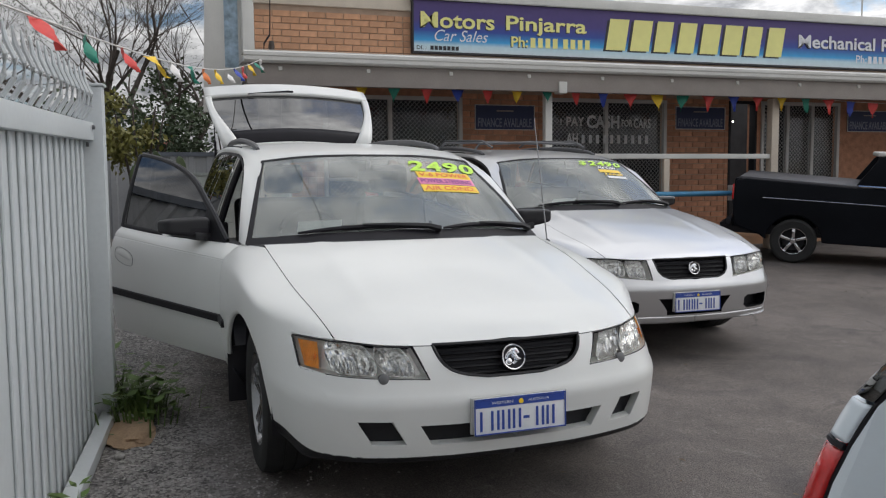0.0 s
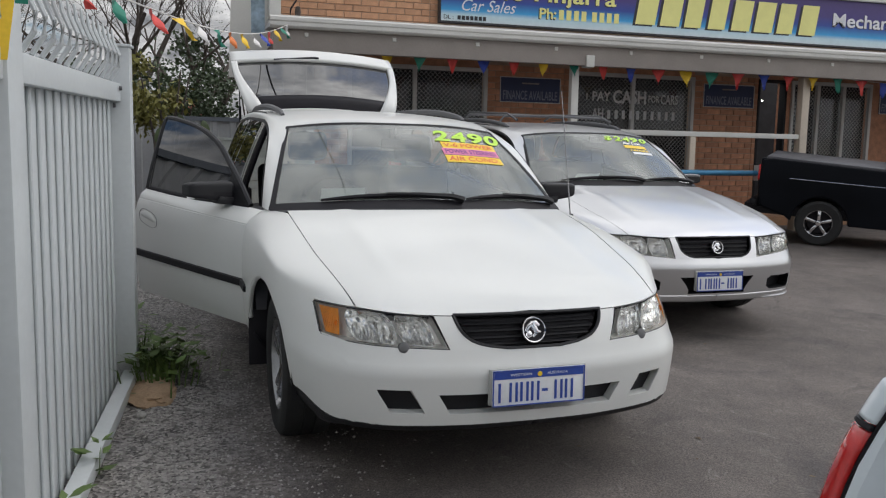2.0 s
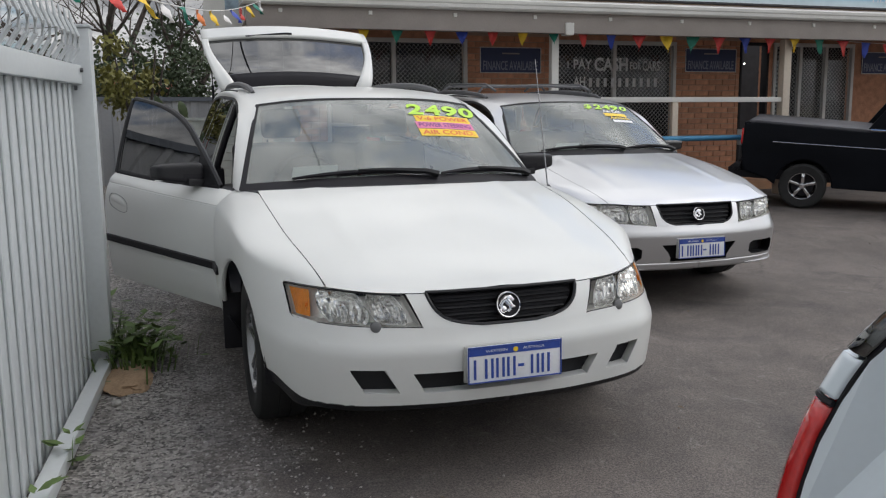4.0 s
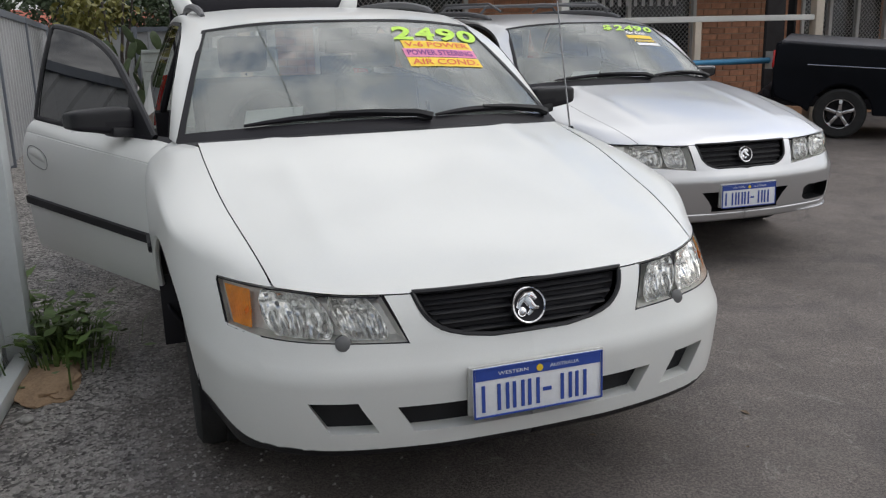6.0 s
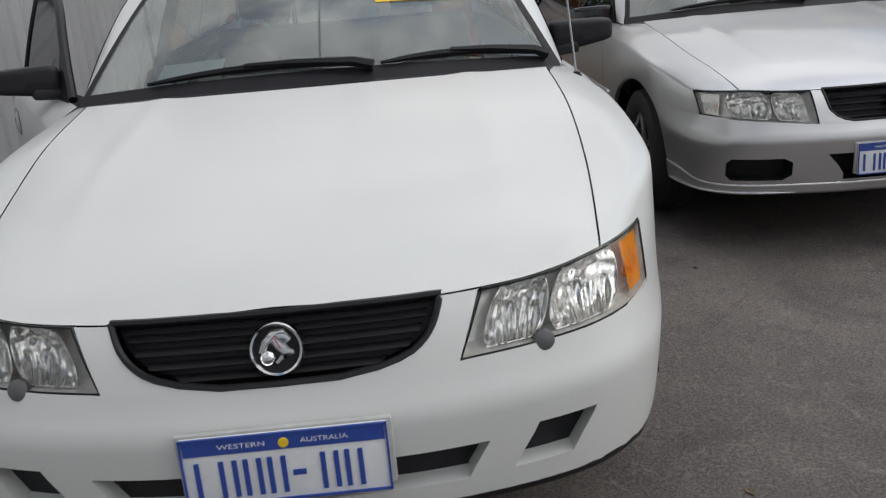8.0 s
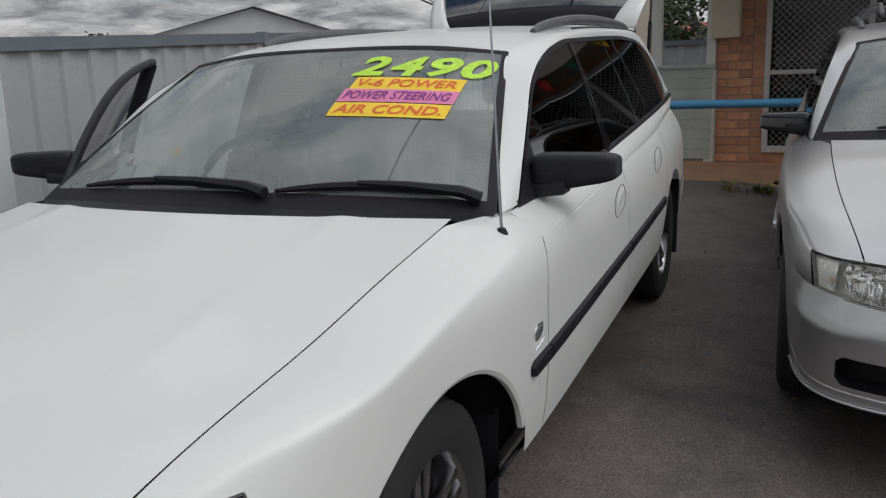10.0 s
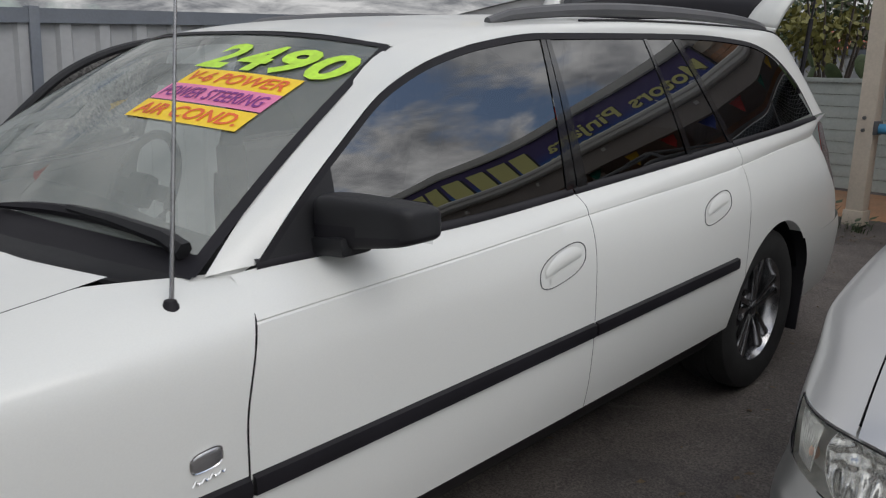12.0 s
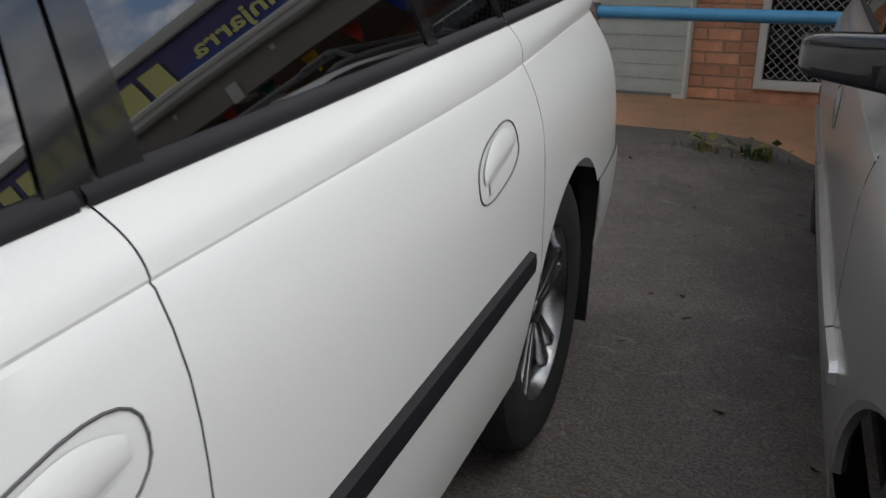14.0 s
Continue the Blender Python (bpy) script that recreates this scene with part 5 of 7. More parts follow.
MORTAR = mat("mortar", (0.42, 0.31, 0.23), 0.95, vary=0.15, fine=200, bump=0.002)
WHITE_PAINT = mat("weathered_white_paint", (0.66, 0.65, 0.61), 0.55, vary=0.08, scale=3, fine=60, bump=0.0006)
CREAM_PAINT = mat("cream_paint", (0.60, 0.52, 0.42), 0.6, vary=0.10, scale=4, fine=60, bump=0.0008)
FASCIA = mat("taupe_fascia_paint", (0.31, 0.275, 0.25), 0.7, vary=0.1, scale=3)
ALU = mat("pale_window_frame", (0.55, 0.54, 0.52), 0.45, vary=0.06, scale=5)
MESH_METAL = mat("screen_mesh_metal", (0.36, 0.35, 0.345), 0.5, metal=0.2, vary=0.1)
# near-black base colour stands in for the shade inside the shop
ROOM_SHADE = mat("room_shade", (0.05, 0.05, 0.053), 0.9, vary=0.2)
SHOP_GLASS = pane("shop_glass", (0.25, 0.27, 0.28), ior=1.5)
CONCRETE = mat("red_brown_concrete", (0.52, 0.27, 0.145), 0.9, vary=0.3, scale=2.5, fine=60, bump=0.003, color2=(0.29, 0.185, 0.115))
BLUE_PIPE = mat("blue_paint", (0.075, 0.29, 0.50), 0.45, vary=0.12, scale=6, fine=60)
GATE_WHITE = mat("grey_white_powder_coat", (0.52, 0.545, 0.55), 0.42, vary=0.05, scale=2, fine=40)
FENCE_GREY = mat("grey_sheet_metal", (0.40, 0.405, 0.41), 0.5, vary=0.08, scale=1.5, fine=30, rvary=0.1)
FENCE_DARK = mat("slate_fence_rail", (0.15, 0.165, 0.19), 0.5, vary=0.1)
BOARD = mat("grey_green_boards", (0.42, 0.45, 0.42), 0.7, vary=0.12, scale=5, fine=50, bump=0.0015)
ROOF_GREY = mat("grey_roof_sheet", (0.42, 0.43, 0.44), 0.5, vary=0.1, scale=0.5)
ROOF_RED = mat("red_roof_tile", (0.33, 0.09, 0.055), 0.8, vary=0.2, scale=2)
BARK = mat("grey_bark", (0.085, 0.07, 0.06), 0.95, vary=0.3, scale=10, bump=0.004)
LEAF_DARK = mat("dark_green_leaves", (0.042, 0.064, 0.026), 0.6, vary=0.4, scale=3, fine=20)
LEAF_OLIVE = mat("yellowing_leaves", (0.17, 0.16, 0.035), 0.6, vary=0.4, scale=4, fine=20)
GRASS = mat("grass_green", (0.090, 0.145, 0.034), 0.6, vary=0.35, scale=6, fine=30)
EARTH = mat("orange_earth", (0.33, 0.225, 0.14), 0.95, vary=0.25, scale=12, fine=90, bump=0.004)
ROCK = mat("grey_rock", (0.30, 0.29, 0.27), 0.9, vary=0.3, scale=18, bump=0.004)
FLAGS = {"red": mat("red_flag", (0.62, 0.06, 0.05), 0.6, vary=0.1), "yellow": mat("yellow_flag", (0.80, 0.52, 0.03), 0.6, vary=0.1),
         "green": mat("green_flag", (0.02, 0.22, 0.15), 0.6, vary=0.1), "blue": mat("blue_flag", (0.03, 0.06, 0.36), 0.6, vary=0.1),
         "white": mat("white_flag", (0.72, 0.70, 0.68), 0.6, vary=0.05), "orange": mat("orange_flag", (0.75, 0.22, 0.06), 0.6, vary=0.1)}
TWINE = mat("white_twine", (0.6, 0.58, 0.55), 0.8)
LETTER_YELLOW = mat("pale_yellow_letter", (0.80, 0.76, 0.28), 0.5, vary=0.05)
LETTER_WHITE = mat("white_letter", (0.72, 0.72, 0.74), 0.5, vary=0.05)
LETTER_BLACK = mat("black_letter", (0.02, 0.02, 0.025), 0.5)
POSTER_PRINT = mat("faded_poster_print", (0.22, 0.24, 0.32), 0.6, vary=0.1)
CHALK = mat("white_window_paint", (0.62, 0.62, 0.62), 0.8, vary=0.12, scale=40)
POSTER_BLUE = mat("navy_poster", (0.022, 0.035, 0.10), 0.5, vary=0.15)
BULB = bpy.data.materials.new("lit_bulb")
BULB.use_nodes = True
BULB.node_tree.nodes["Principled BSDF"].inputs["Emission Color"].default_value = (1, 0.97, 0.9, 1)
BULB.node_tree.nodes["Principled BSDF"].inputs["Emission Strength"].default_value = 8.0

# ---- building ----
# Building frame: x along the front, y into the building from the verandah's edge.
BLD = Matrix.Translation((0, 7.15, 0)) @ pose(0, 0, 0, 0, 0, -3.0)


def at_front(x=0.0, y=0.0, z=0.0):
    return BLD @ Matrix.Translation((x, y, z))


wall = thing("wall_north", "orange brick shop wall behind the verandah", "wall", BLD, kind="structure")
openings = [(1.07, 3.10, 0.57, 2.56), (4.42, 6.50, 0.95, 2.58), (7.66, 8.20, 0.47, 2.60), (8.28, 9.86, 0.57, 2.60)]
xs_w = [0.60] + [v for o in openings for v in o[:2]] + [12.3]
for k in range(0, len(xs_w), 2):
    part("wall_pier", box(xs_w[k], xs_w[k + 1], 1.565, 1.80, 0.30, 3.0), MORTAR if k in (0, 2, 4) else BRICK, wall, smooth=False)
for x0, x1, z0, z1 in openings:
    part("wall_head", box(x0, x1, 1.565, 1.80, z1, 3.0), BRICK, wall, smooth=False)
    if z0 > 0.5:
        part("wall_base", box(x0, x1, 1.565, 1.80, 0.30, z0), MORTAR if x0 == 4.42 else BRICK, wall, smooth=False)
back = thing("wall_inner", "shop interior behind the openings, coloured dark for its shade", "wall", BLD, kind="structure")
part("inner_wall", box(0.65, 12.3, 4.4, 4.5, 0.3, 3.0), ROOM_SHADE, back, smooth=False)
part("inner_floor", box(0.65, 12.3, 1.82, 4.4, 0.3, 0.46), ROOM_SHADE, back, smooth=False)
part("inner_side", box(0.62, 0.70, 1.82, 4.4, 0.46, 3.0), ROOM_SHADE, back, smooth=False)
parapet = thing("wall_parapet", "orange brick parapet with a pale capping", "wall", BLD, kind="structure")
part("parapet_core", box(0.15, 12.3, 1.45, 1.80, 2.95, 3.72), MORTAR, parapet, smooth=False)
part("parapet_band", box(0.12, 12.3, 1.40, 1.82, 3.72, 3.87, 0.008), CREAM_PAINT, parapet)
part("capping", box(2.25, 12.3, 1.26, 1.90, 3.87, 4.00, 0.012), WHITE_PAINT, parapet)
part("corner_board", box(0.00, 0.15, 1.40, 1.80, 2.6, 4.2, 0.006), WHITE_PAINT, parapet)
slab = thing("verandah_slab", "worn red-brown concrete verandah slab", "floor", BLD, kind="structure")
slab_b = box(-0.75, 4.6, 0.0, 1.60, -0.05, 0.465)
bmesh.ops.subdivide_edges(slab_b, edges=[e for e in slab_b.edges if abs(e.verts[0].co.y - e.verts[1].co.y) > 1.0], cuts=12, use_grid_fill=True)
bmesh.ops.subdivide_edges(slab_b, edges=[e for e in slab_b.edges if abs(e.verts[0].co.x - e.verts[1].co.x) > 3.0], cuts=40, use_grid_fill=True)
for v in slab_b.verts:
    if v.co.z > 0.4:
        # worn down towards the yard
        v.co.z = lerp(0.322, 0.465, step(-0.25, 1.25, v.co.y)) + 0.008 * noise.noise(v.co * 2.1)
        if v.co.y < 0.05:
            v.co.y += 0.05 * noise.noise(v.co * 3.3)
part("slab_top", slab_b, CONCRETE, slab)
part("slab_top", box(4.6, 12.3, 0.80, 1.60, -0.05, 0.465, 0.015), CONCRETE, slab)
roof = thing("verandah_roof", "verandah roof with gutter and taupe fascia", "roof", BLD, kind="structure")
part("roof_sheet", moved(box(-0.05, 12.3, -0.05, 1.62, -0.02, 0.02), Matrix.Translation((0, 0, 2.83)) @ pose(0, 0, 0, 4)), ROOF_GREY, roof)
part("soffit", box(-0.02, 12.3, 0.06, 1.56, 2.66, 2.68), FASCIA, roof, smooth=False)
gut = bmesh.new()
prof = [(-0.03, 2.735), (-0.10, 2.735), (-0.125, 2.76), (-0.125, 2.80), (-0.135, 2.815), (-0.135, 2.85), (-0.12, 2.865), (-0.115, 2.865), (-0.115, 2.77), (-0.03, 2.75)]
rows = [[gut.verts.new((x, y, z)) for y, z in prof] for x in (-0.10, 12.3)]
for q in range(len(prof) - 1):
    gut.faces.new((rows[0][q], rows[1][q], rows[1][q + 1], rows[0][q + 1]))
gut.faces.new(rows[0]); gut.faces.new(rows[1][::-1])
part("gutter", gut, WHITE_PAINT, roof, "white painted gutter", smooth=False)
part("flashing", box(-0.10, 12.3, -0.06, 0.30, 2.865, 2.885), WHITE_PAINT, roof, smooth=False)
part("fascia_beam", box(-0.06, 12.3, -0.03, 0.05, 2.49, 2.735, 0.006), FASCIA, roof, "taupe fascia beam")
for k in range(11):
    part("beam_bolt", box(0.30 + 1.05 * k, 0.345 + 1.05 * k, -0.045, -0.028, 2.655, 2.70, 0.004), WHITE_PAINT, roof)


def diamond_mesh(x0, x1, z0, z1, y, pitch=0.066, w=0.0048):
    """A lattice of slanting flat wires cut to a rectangle."""
    bm = bmesh.new()
    for sgn in (1, -1):
        k0, k1 = (x0 - z1, x1 - z0) if sgn > 0 else (x0 + z0, x1 + z1)
        k = k0 + pitch / 2
        while k < k1:
            if sgn > 0:
                za, zb = max(z0, x0 - k), min(z1, x1 - k)
                pa, pb = (k + za, za), (k + zb, zb)
            else:
                za, zb = max(z0, k - x1), min(z1, k - x0)
                pa, pb = (k - za, za), (k - zb, zb)
            if zb - za > 0.01:
                o = 0.0022 * sgn
                d = w * 0.7071
                q = [(pa[0] - d, y + o, pa[1]), (pa[0] + d, y + o, pa[1]), (pb[0] + d, y + o, pb[1]), (pb[0] - d, y + o, pb[1])]
                f = [bm.verts.new(p) for p in q]
                g = [bm.verts.new((p[0], p[1] + 0.004, p[2])) for p in q]
                bm.faces.new(f[::-1])
                for e in range(4):
                    bm.faces.new((f[e], f[(e + 1) % 4], g[(e + 1) % 4], g[e]))
            k += pitch
    return bm


def screened(name, x0, x1, z0, z1, mullions, rails, label, meshed=True):
    win = thing(name, label, "window", BLD, kind="structure")
    t = 0.055
    fr = 1.535
    part("window_frame", box(x0, x0 + t, fr, 1.60, z0, z1, 0.004), ALU, win)
    part("window_frame", box(x1 - t, x1, fr, 1.60, z0, z1, 0.004), ALU, win)
    part("window_frame", box(x0 + t, x1 - t, fr, 1.60, z1 - t, z1, 0.004), ALU, win)
    part("window_frame", box(x0 + t, x1 - t, fr - 0.01, 1.60, z0, z0 + t * 1.2, 0.004), ALU, win)
    edges = [x0 + t] + list(mullions) + [x1 - t]
    for mx in mullions:
        part("mullion", box(mx - 0.028, mx + 0.028, fr, 1.60, z0 + t, z1 - t, 0.004), ALU, win)
    for a, c in zip(edges, edges[1:]):
        levels = [z0 + t * 1.2] + list(rails) + [z1 - t]
        for rz in rails:
            part("glazing_rail", box(a, c, fr + 0.006, 1.60, rz - 0.022, rz + 0.022, 0.004), ALU, win)
        for q0, q1 in zip(levels, levels[1:]) if meshed else ():
            part("screen_mesh", diamond_mesh(a + 0.02, c - 0.02, q0 + 0.012, q1 - 0.012, 1.552), MESH_METAL, win, "diamond security mesh", smooth=False)
        pane_ob = part("pane", box(a, c, 1.640, 1.646, z0 + t, z1 - t), SHOP_GLASS, win, "dark glass pane", smooth=False)
        pane_ob.visible_shadow = False
    return win


screened("window_1", 1.07, 3.10, 0.57, 2.56, (2.02,), (1.38,), "screened sliding door with diamond mesh and pale frame")
screened("window_2", 4.42, 6.50, 0.95, 2.58, (5.44,), (), "dark shop window with painted white lettering and diamond mesh")
screened("window_3", 8.28, 9.86, 0.57, 2.60, (8.80, 9.30), (), "screened shop window with diamond mesh")
door = thing("door_1", "dark open shop doorway with a pale frame", "door", BLD, kind="structure")
for x0, x1, z0, z1 in ((7.66, 7.70, 0.47, 2.60), (8.16, 8.20, 0.47, 2.60), (7.70, 8.16, 2.56, 2.60)):
    part("door_frame", box(x0, x1, 1.55, 1.70, z0, z1, 0.004), DARK_TRIM, door)
bulb = bmesh.new()
bmesh.ops.create_icosphere(bulb, subdivisions=2, radius=0.014, matrix=Matrix.Translation((7.88, 1.75, 2.28)))
solo("light_bulb", bulb, BULB, "small lit bulb hanging in the doorway", "lamp", BLD)
# lettering on the shop window
note = thing("window_lettering", "white hand-painted lettering on the shop window", "lettering", BLD)
def painted(text, x, z, h, w, y=1.538, m=CHALK, bold=0.02):
    part("lettering", moved(letters(text, h, w, 0.0, bold), Matrix.Translation((x, y, z))), m, note, smooth=False)
painted("I", 4.66, 2.17, 0.10, 0.02)
painted("PAY", 4.76, 2.16, 0.14, 0.30)
painted("CASH", 5.10, 2.13, 0.20, 0.56, bold=0.03)
painted("FOR", 5.70, 2.16, 0.11, 0.19)
painted("CARS", 5.91, 2.14, 0.15, 0.30)
painted("AH", 4.76, 1.90, 0.15, 0.19)
for k in range(10):
    part("number_bar", box(5.015 + 0.122 * k, 5.065 + 0.122 * k, 1.534, 1.539, 1.90, 2.03), CHALK, note, smooth=False)


def finance_poster(x, z, w=0.95, h=0.37):
    ps = thing("poster", "navy finance poster with white lettering on the brick", "poster", at_front(x, 1.545, z), group="finance posters on the wall")
    part("poster_panel", box(0, w, 0, 0.012, 0, h), POSTER_BLUE, ps, smooth=False)
    for a, c, e, f in ((0.0, w, 0.0, 0.012), (0.0, w, h - 0.012, h), (0.0, 0.012, 0.012, h - 0.012), (w - 0.012, w, 0.012, h - 0.012)):
        part("poster_border", box(a, c, -0.004, 0.0, e, f), ALU, ps, smooth=False)
    part("lettering", moved(letters("FINANCE AVAILABLE", 0.13, w - 0.10, 0.0, 0.01), Matrix.Translation((0.05, -0.003, 0.045))), POSTER_PRINT, ps, smooth=False)
    part("lettering_bar", box(w * 0.36, w * 0.64, -0.004, 0, 0.27, 0.29), FASCIA, ps, smooth=False)


finance_poster(3.29, 2.09)
finance_poster(6.66, 2.13, 0.92, 0.36)
finance_poster(10.02, 2.12, 0.95, 0.36)

# posts and rails of the verandah
def post(x, y=0.25, w=0.10, z1=2.50, m=WHITE_PAINT, label="white painted square verandah post"):
    p = thing("verandah_post", label, "post", at_front(x, y), group="verandah posts")
    part("shaft", box(-w / 2, w / 2, -w / 2, w / 2, 0.18, z1, 0.006), m, p)
    part("base_plate", box(-w / 2 - 0.012, w / 2 + 0.012, -w / 2 - 0.012, w / 2 + 0.012, 0.30, 0.50, 0.004), m, p)
    if m is WHITE_PAINT:
        part("top_bracket", box(w / 2 - 0.02, w / 2 + 0.09, -w / 2 - 0.26, w / 2 - 0.20, 2.47, 2.62, 0.004), WHITE_PAINT, p)
    return p


pa = post(0.14, 0.22, 0.125, m=CREAM_PAINT, label="cream painted square verandah post with rusty bolts")
for z in (1.10, 1.19):
    part("bolt", moved(lathe([(0.0, -0.018), (0.012, -0.016), (0.014, 0.0)], 10, axis="y"), Matrix.Translation((-0.01, -0.0625, z))), GREY_PLASTIC, pa)
post(3.86)
post(7.46, 0.25, 0.12, m=CREAM_PAINT, label="cream painted square verandah post")
hr = thing("hand_rail", "white painted verandah rail between posts", "rail", BLD)
part("top_bar", box(3.92, 7.40, 0.215, 0.275, 1.63, 1.70, 0.008), WHITE_PAINT, hr)
part("stub_post", box(5.63, 5.72, 0.215, 0.275, 0.46, 1.63, 0.008), CREAM_PAINT, hr)
bp = thing("blue_pipe_rail", "blue painted pipe rail along the verandah", "rail", BLD)
part("pipe", tube([(0.20, 0.20, 1.115), (6.72, 0.20, 1.135)], 0.038, 14), BLUE_PIPE, bp)
part("end_plate", box(6.72, 6.735, 0.13, 0.27, 1.03, 1.25, 0.003), ALU, bp)
for x in (0.215, 3.95):
    part("pipe_clamp", box(x - 0.015, x + 0.015, 0.15, 0.25, 1.07, 1.17, 0.004), GREY_PLASTIC, bp)
for x in (2.2, 4.7):
    part("pipe_leg", tube([(x, 0.20, 0.46), (x, 0.20, 1.10)], 0.025, 10), BLUE_PIPE, bp)

# meter box
mb_ = thing("meter_box", "beige metal meter box on the brick wall", "electrical box", at_front(0.56, 1.38, 1.74))
part("box_body", box(0, 0.28, 0, 0.19, 0, 0.55, 0.008), CREAM_PAINT, mb_)
part("box_door", box(0.012, 0.268, -0.008, 0.0, 0.012, 0.538, 0.004), CREAM_PAINT, mb_)

# sign over the verandah
def sign_material():
    m = bpy.data.materials.new("printed_sign")
    m.use_nodes = True
    n, l = m.node_tree.nodes, m.node_tree.links
    tc, sep, r = n.new("ShaderNodeTexCoord"), n.new("ShaderNodeSeparateXYZ"), n.new("ShaderNodeValToRGB")
    l.new(tc.outputs["Generated"], sep.inputs[0]); l.new(sep.outputs[2], r.inputs[0])
    e = r.color_ramp.elements
    e[0].position, e[0].color = 0.0, (0.62, 0.70, 0.72, 1)
    e[1].position, e[1].color = 1.0, (0.075, 0.045, 0.17, 1)
    for pos, col in ((0.13, (0.50, 0.66, 0.72)), (0.22, (0.04, 0.32, 0.62)), (0.42, (0.025, 0.06, 0.30)), (0.62, (0.06, 0.04, 0.19))):
        k = e.new(pos); k.color = (*col, 1)
    nz = n.new("ShaderNodeTexNoise"); nz.inputs["Scale"].default_value = 14; nz.inputs["Detail"].default_value = 5
    l.new(tc.outputs["Object"], nz.inputs["Vector"])
    mr = n.new("ShaderNodeMapRange"); mr.inputs[3].default_value, mr.inputs[4].default_value = 0.88, 1.12
    l.new(nz.outputs[0], mr.inputs[0])
    hsv = n.new("ShaderNodeHueSaturation")
    l.new(mr.outputs[0], hsv.inputs["Value"]); l.new(r.outputs[0], hsv.inputs["Color"])
    l.new(hsv.outputs[0], n["Principled BSDF"].inputs["Base Color"])
    n["Principled BSDF"].inputs["Roughness"].default_value = 0.4
    return m


sg = thing("shop_sign", "long purple and blue printed sign with yellow lettering", "sign", BLD)
part("sign_panel", box(2.32, 11.95, 1.33, 1.40, 3.16, 3.86), sign_material(), sg, smooth=False)
for a, c, e, f in ((2.30, 11.95, 3.86, 3.885), (2.30, 11.95, 3.135, 3.16), (2.30, 2.32, 3.16, 3.86)):
    part("sign_edge", box(a, c, 1.322, 1.41, e, f), LETTER_BLACK, sg, smooth=False)
def on_sign(text, x, z, h, w, m, shear=0.0, bold=0.02, shadow=True):
    if shadow:
        part("letter_shadow", moved(letters(text, h, w, shear, bold), Matrix.Translation((x - 0.014, 1.3275, z - 0.012))), LETTER_BLACK, sg, smooth=False)
    part("lettering", moved(letters(text, h, w, shear, bold), Matrix.Translation((x, 1.325, z))), m, sg, smooth=False)
on_sign("Motors", 2.42, 3.49, 0.22, 1.10, LETTER_YELLOW)
on_sign("Pinjarra", 3.70, 3.44, 0.27, 1.28, LETTER_YELLOW)
on_sign("Car Sales", 2.62, 3.31, 0.16, 0.80, LETTER_WHITE, 0.35, 0.0, False)
on_sign("Ph:", 3.78, 3.27, 0.15, 0.26, LETTER_YELLOW)
for k in range(8):
    x = 4.08 + 0.118 * k + (0.05 if k > 3 else 0)
    part("number_bar", box(x, x + 0.075, 1.322, 1.328, 3.27, 3.41), LETTER_YELLOW, sg, smooth=False)
on_sign("DL :", 2.36, 3.185, 0.055, 0.14, LETTER_BLACK, 0, 0.01, False)
for k in range(7):
    part("number_bar", box(2.56 + 0.062 * k, 2.605 + 0.062 * k, 1.322, 1.328, 3.185, 3.24), LETTER_BLACK, sg, smooth=False)
# the trader's name stands as plain slanting blocks
for k, wk in enumerate((0.40, 0.40, 0.36, 0.37, 0.40, 0.40, 0.36, 0.38)):
    x = 5.30 + 0.407 * k
    for m, dx, y in ((LETTER_BLACK, -0.045, 1.3285), (LETTER_YELLOW, 0.0, 1.325)):
        bl = bmesh.new()
        bl.faces.new([bl.verts.new((x + dx + px + 0.16 * pz, y, 3.285 + pz + dx * 0.5)) for px, pz in ((0.0, 0.0), (wk - 0.075, 0.0), (wk - 0.075, 0.46), (0.0, 0.46))])
        part("name_block", bl, m, sg, smooth=False)
on_sign("Mechanical Re", 8.79, 3.45, 0.21, 2.05, LETTER_WHITE)
part("lettering_bar", box(10.9, 11.6, 1.322, 1.328, 3.45, 3.62), LETTER_WHITE, sg, smooth=False)
on_sign("Ph:", 9.95, 3.24, 0.13, 0.22, LETTER_WHITE, 0.0, 0.01, False)
for k in range(8):
    part("number_bar", box(10.20 + 0.11 * k, 10.27 + 0.11 * k, 1.322, 1.328, 3.24, 3.36), LETTER_WHITE, sg, smooth=False)
aerial = thing("roof_aerial", "thin metal aerial on the shop roof", "aerial", at_front(10.4, 1.7, 4.0))
part("mast", tube([(0, 0, 0), (0, 0, 1.3)], 0.014, 6), ALU, aerial)
for z, w in ((1.27, 0.42), (1.12, 0.34)):
    part("crossbar", tube([(-w, 0, z), (w, 0, z)], 0.009, 5), ALU, aerial)
for k in range(5):
    part("element", tube([(-0.36 + 0.18 * k, -0.22, 1.285), (-0.36 + 0.18 * k, 0.22, 1.285)], 0.006, 4), ALU, aerial)

# pale board beside the building and the hanging lamp hook
pb = thing("side_board", "pale upright signboard panel beside the shop corner", "signboard", at_front(-0.62, 1.72, 1.4))
bp_ = box(0.10, 0.62, 0.0, 0.06, 0.9, 3.6, 0.006)
for v in bp_.verts:
    if v.co.x < 0.3:
        v.co.x += 0.10 * (v.co.z - 0.9) / 2.7
part("board_panel", bp_, WHITE_PAINT, pb)
part("board_poster", box(0.40, 0.58, -0.006, 0.0, 1.5, 2.9), mat("faded_blue_print", (0.32, 0.42, 0.50), 0.6, vary=0.5, scale=5, fine=14), pb, smooth=False)
part("board_leg", box(0.47, 0.62, 0.0, 0.06, -1.1, 0.9, 0.006), WHITE_PAINT, pb)
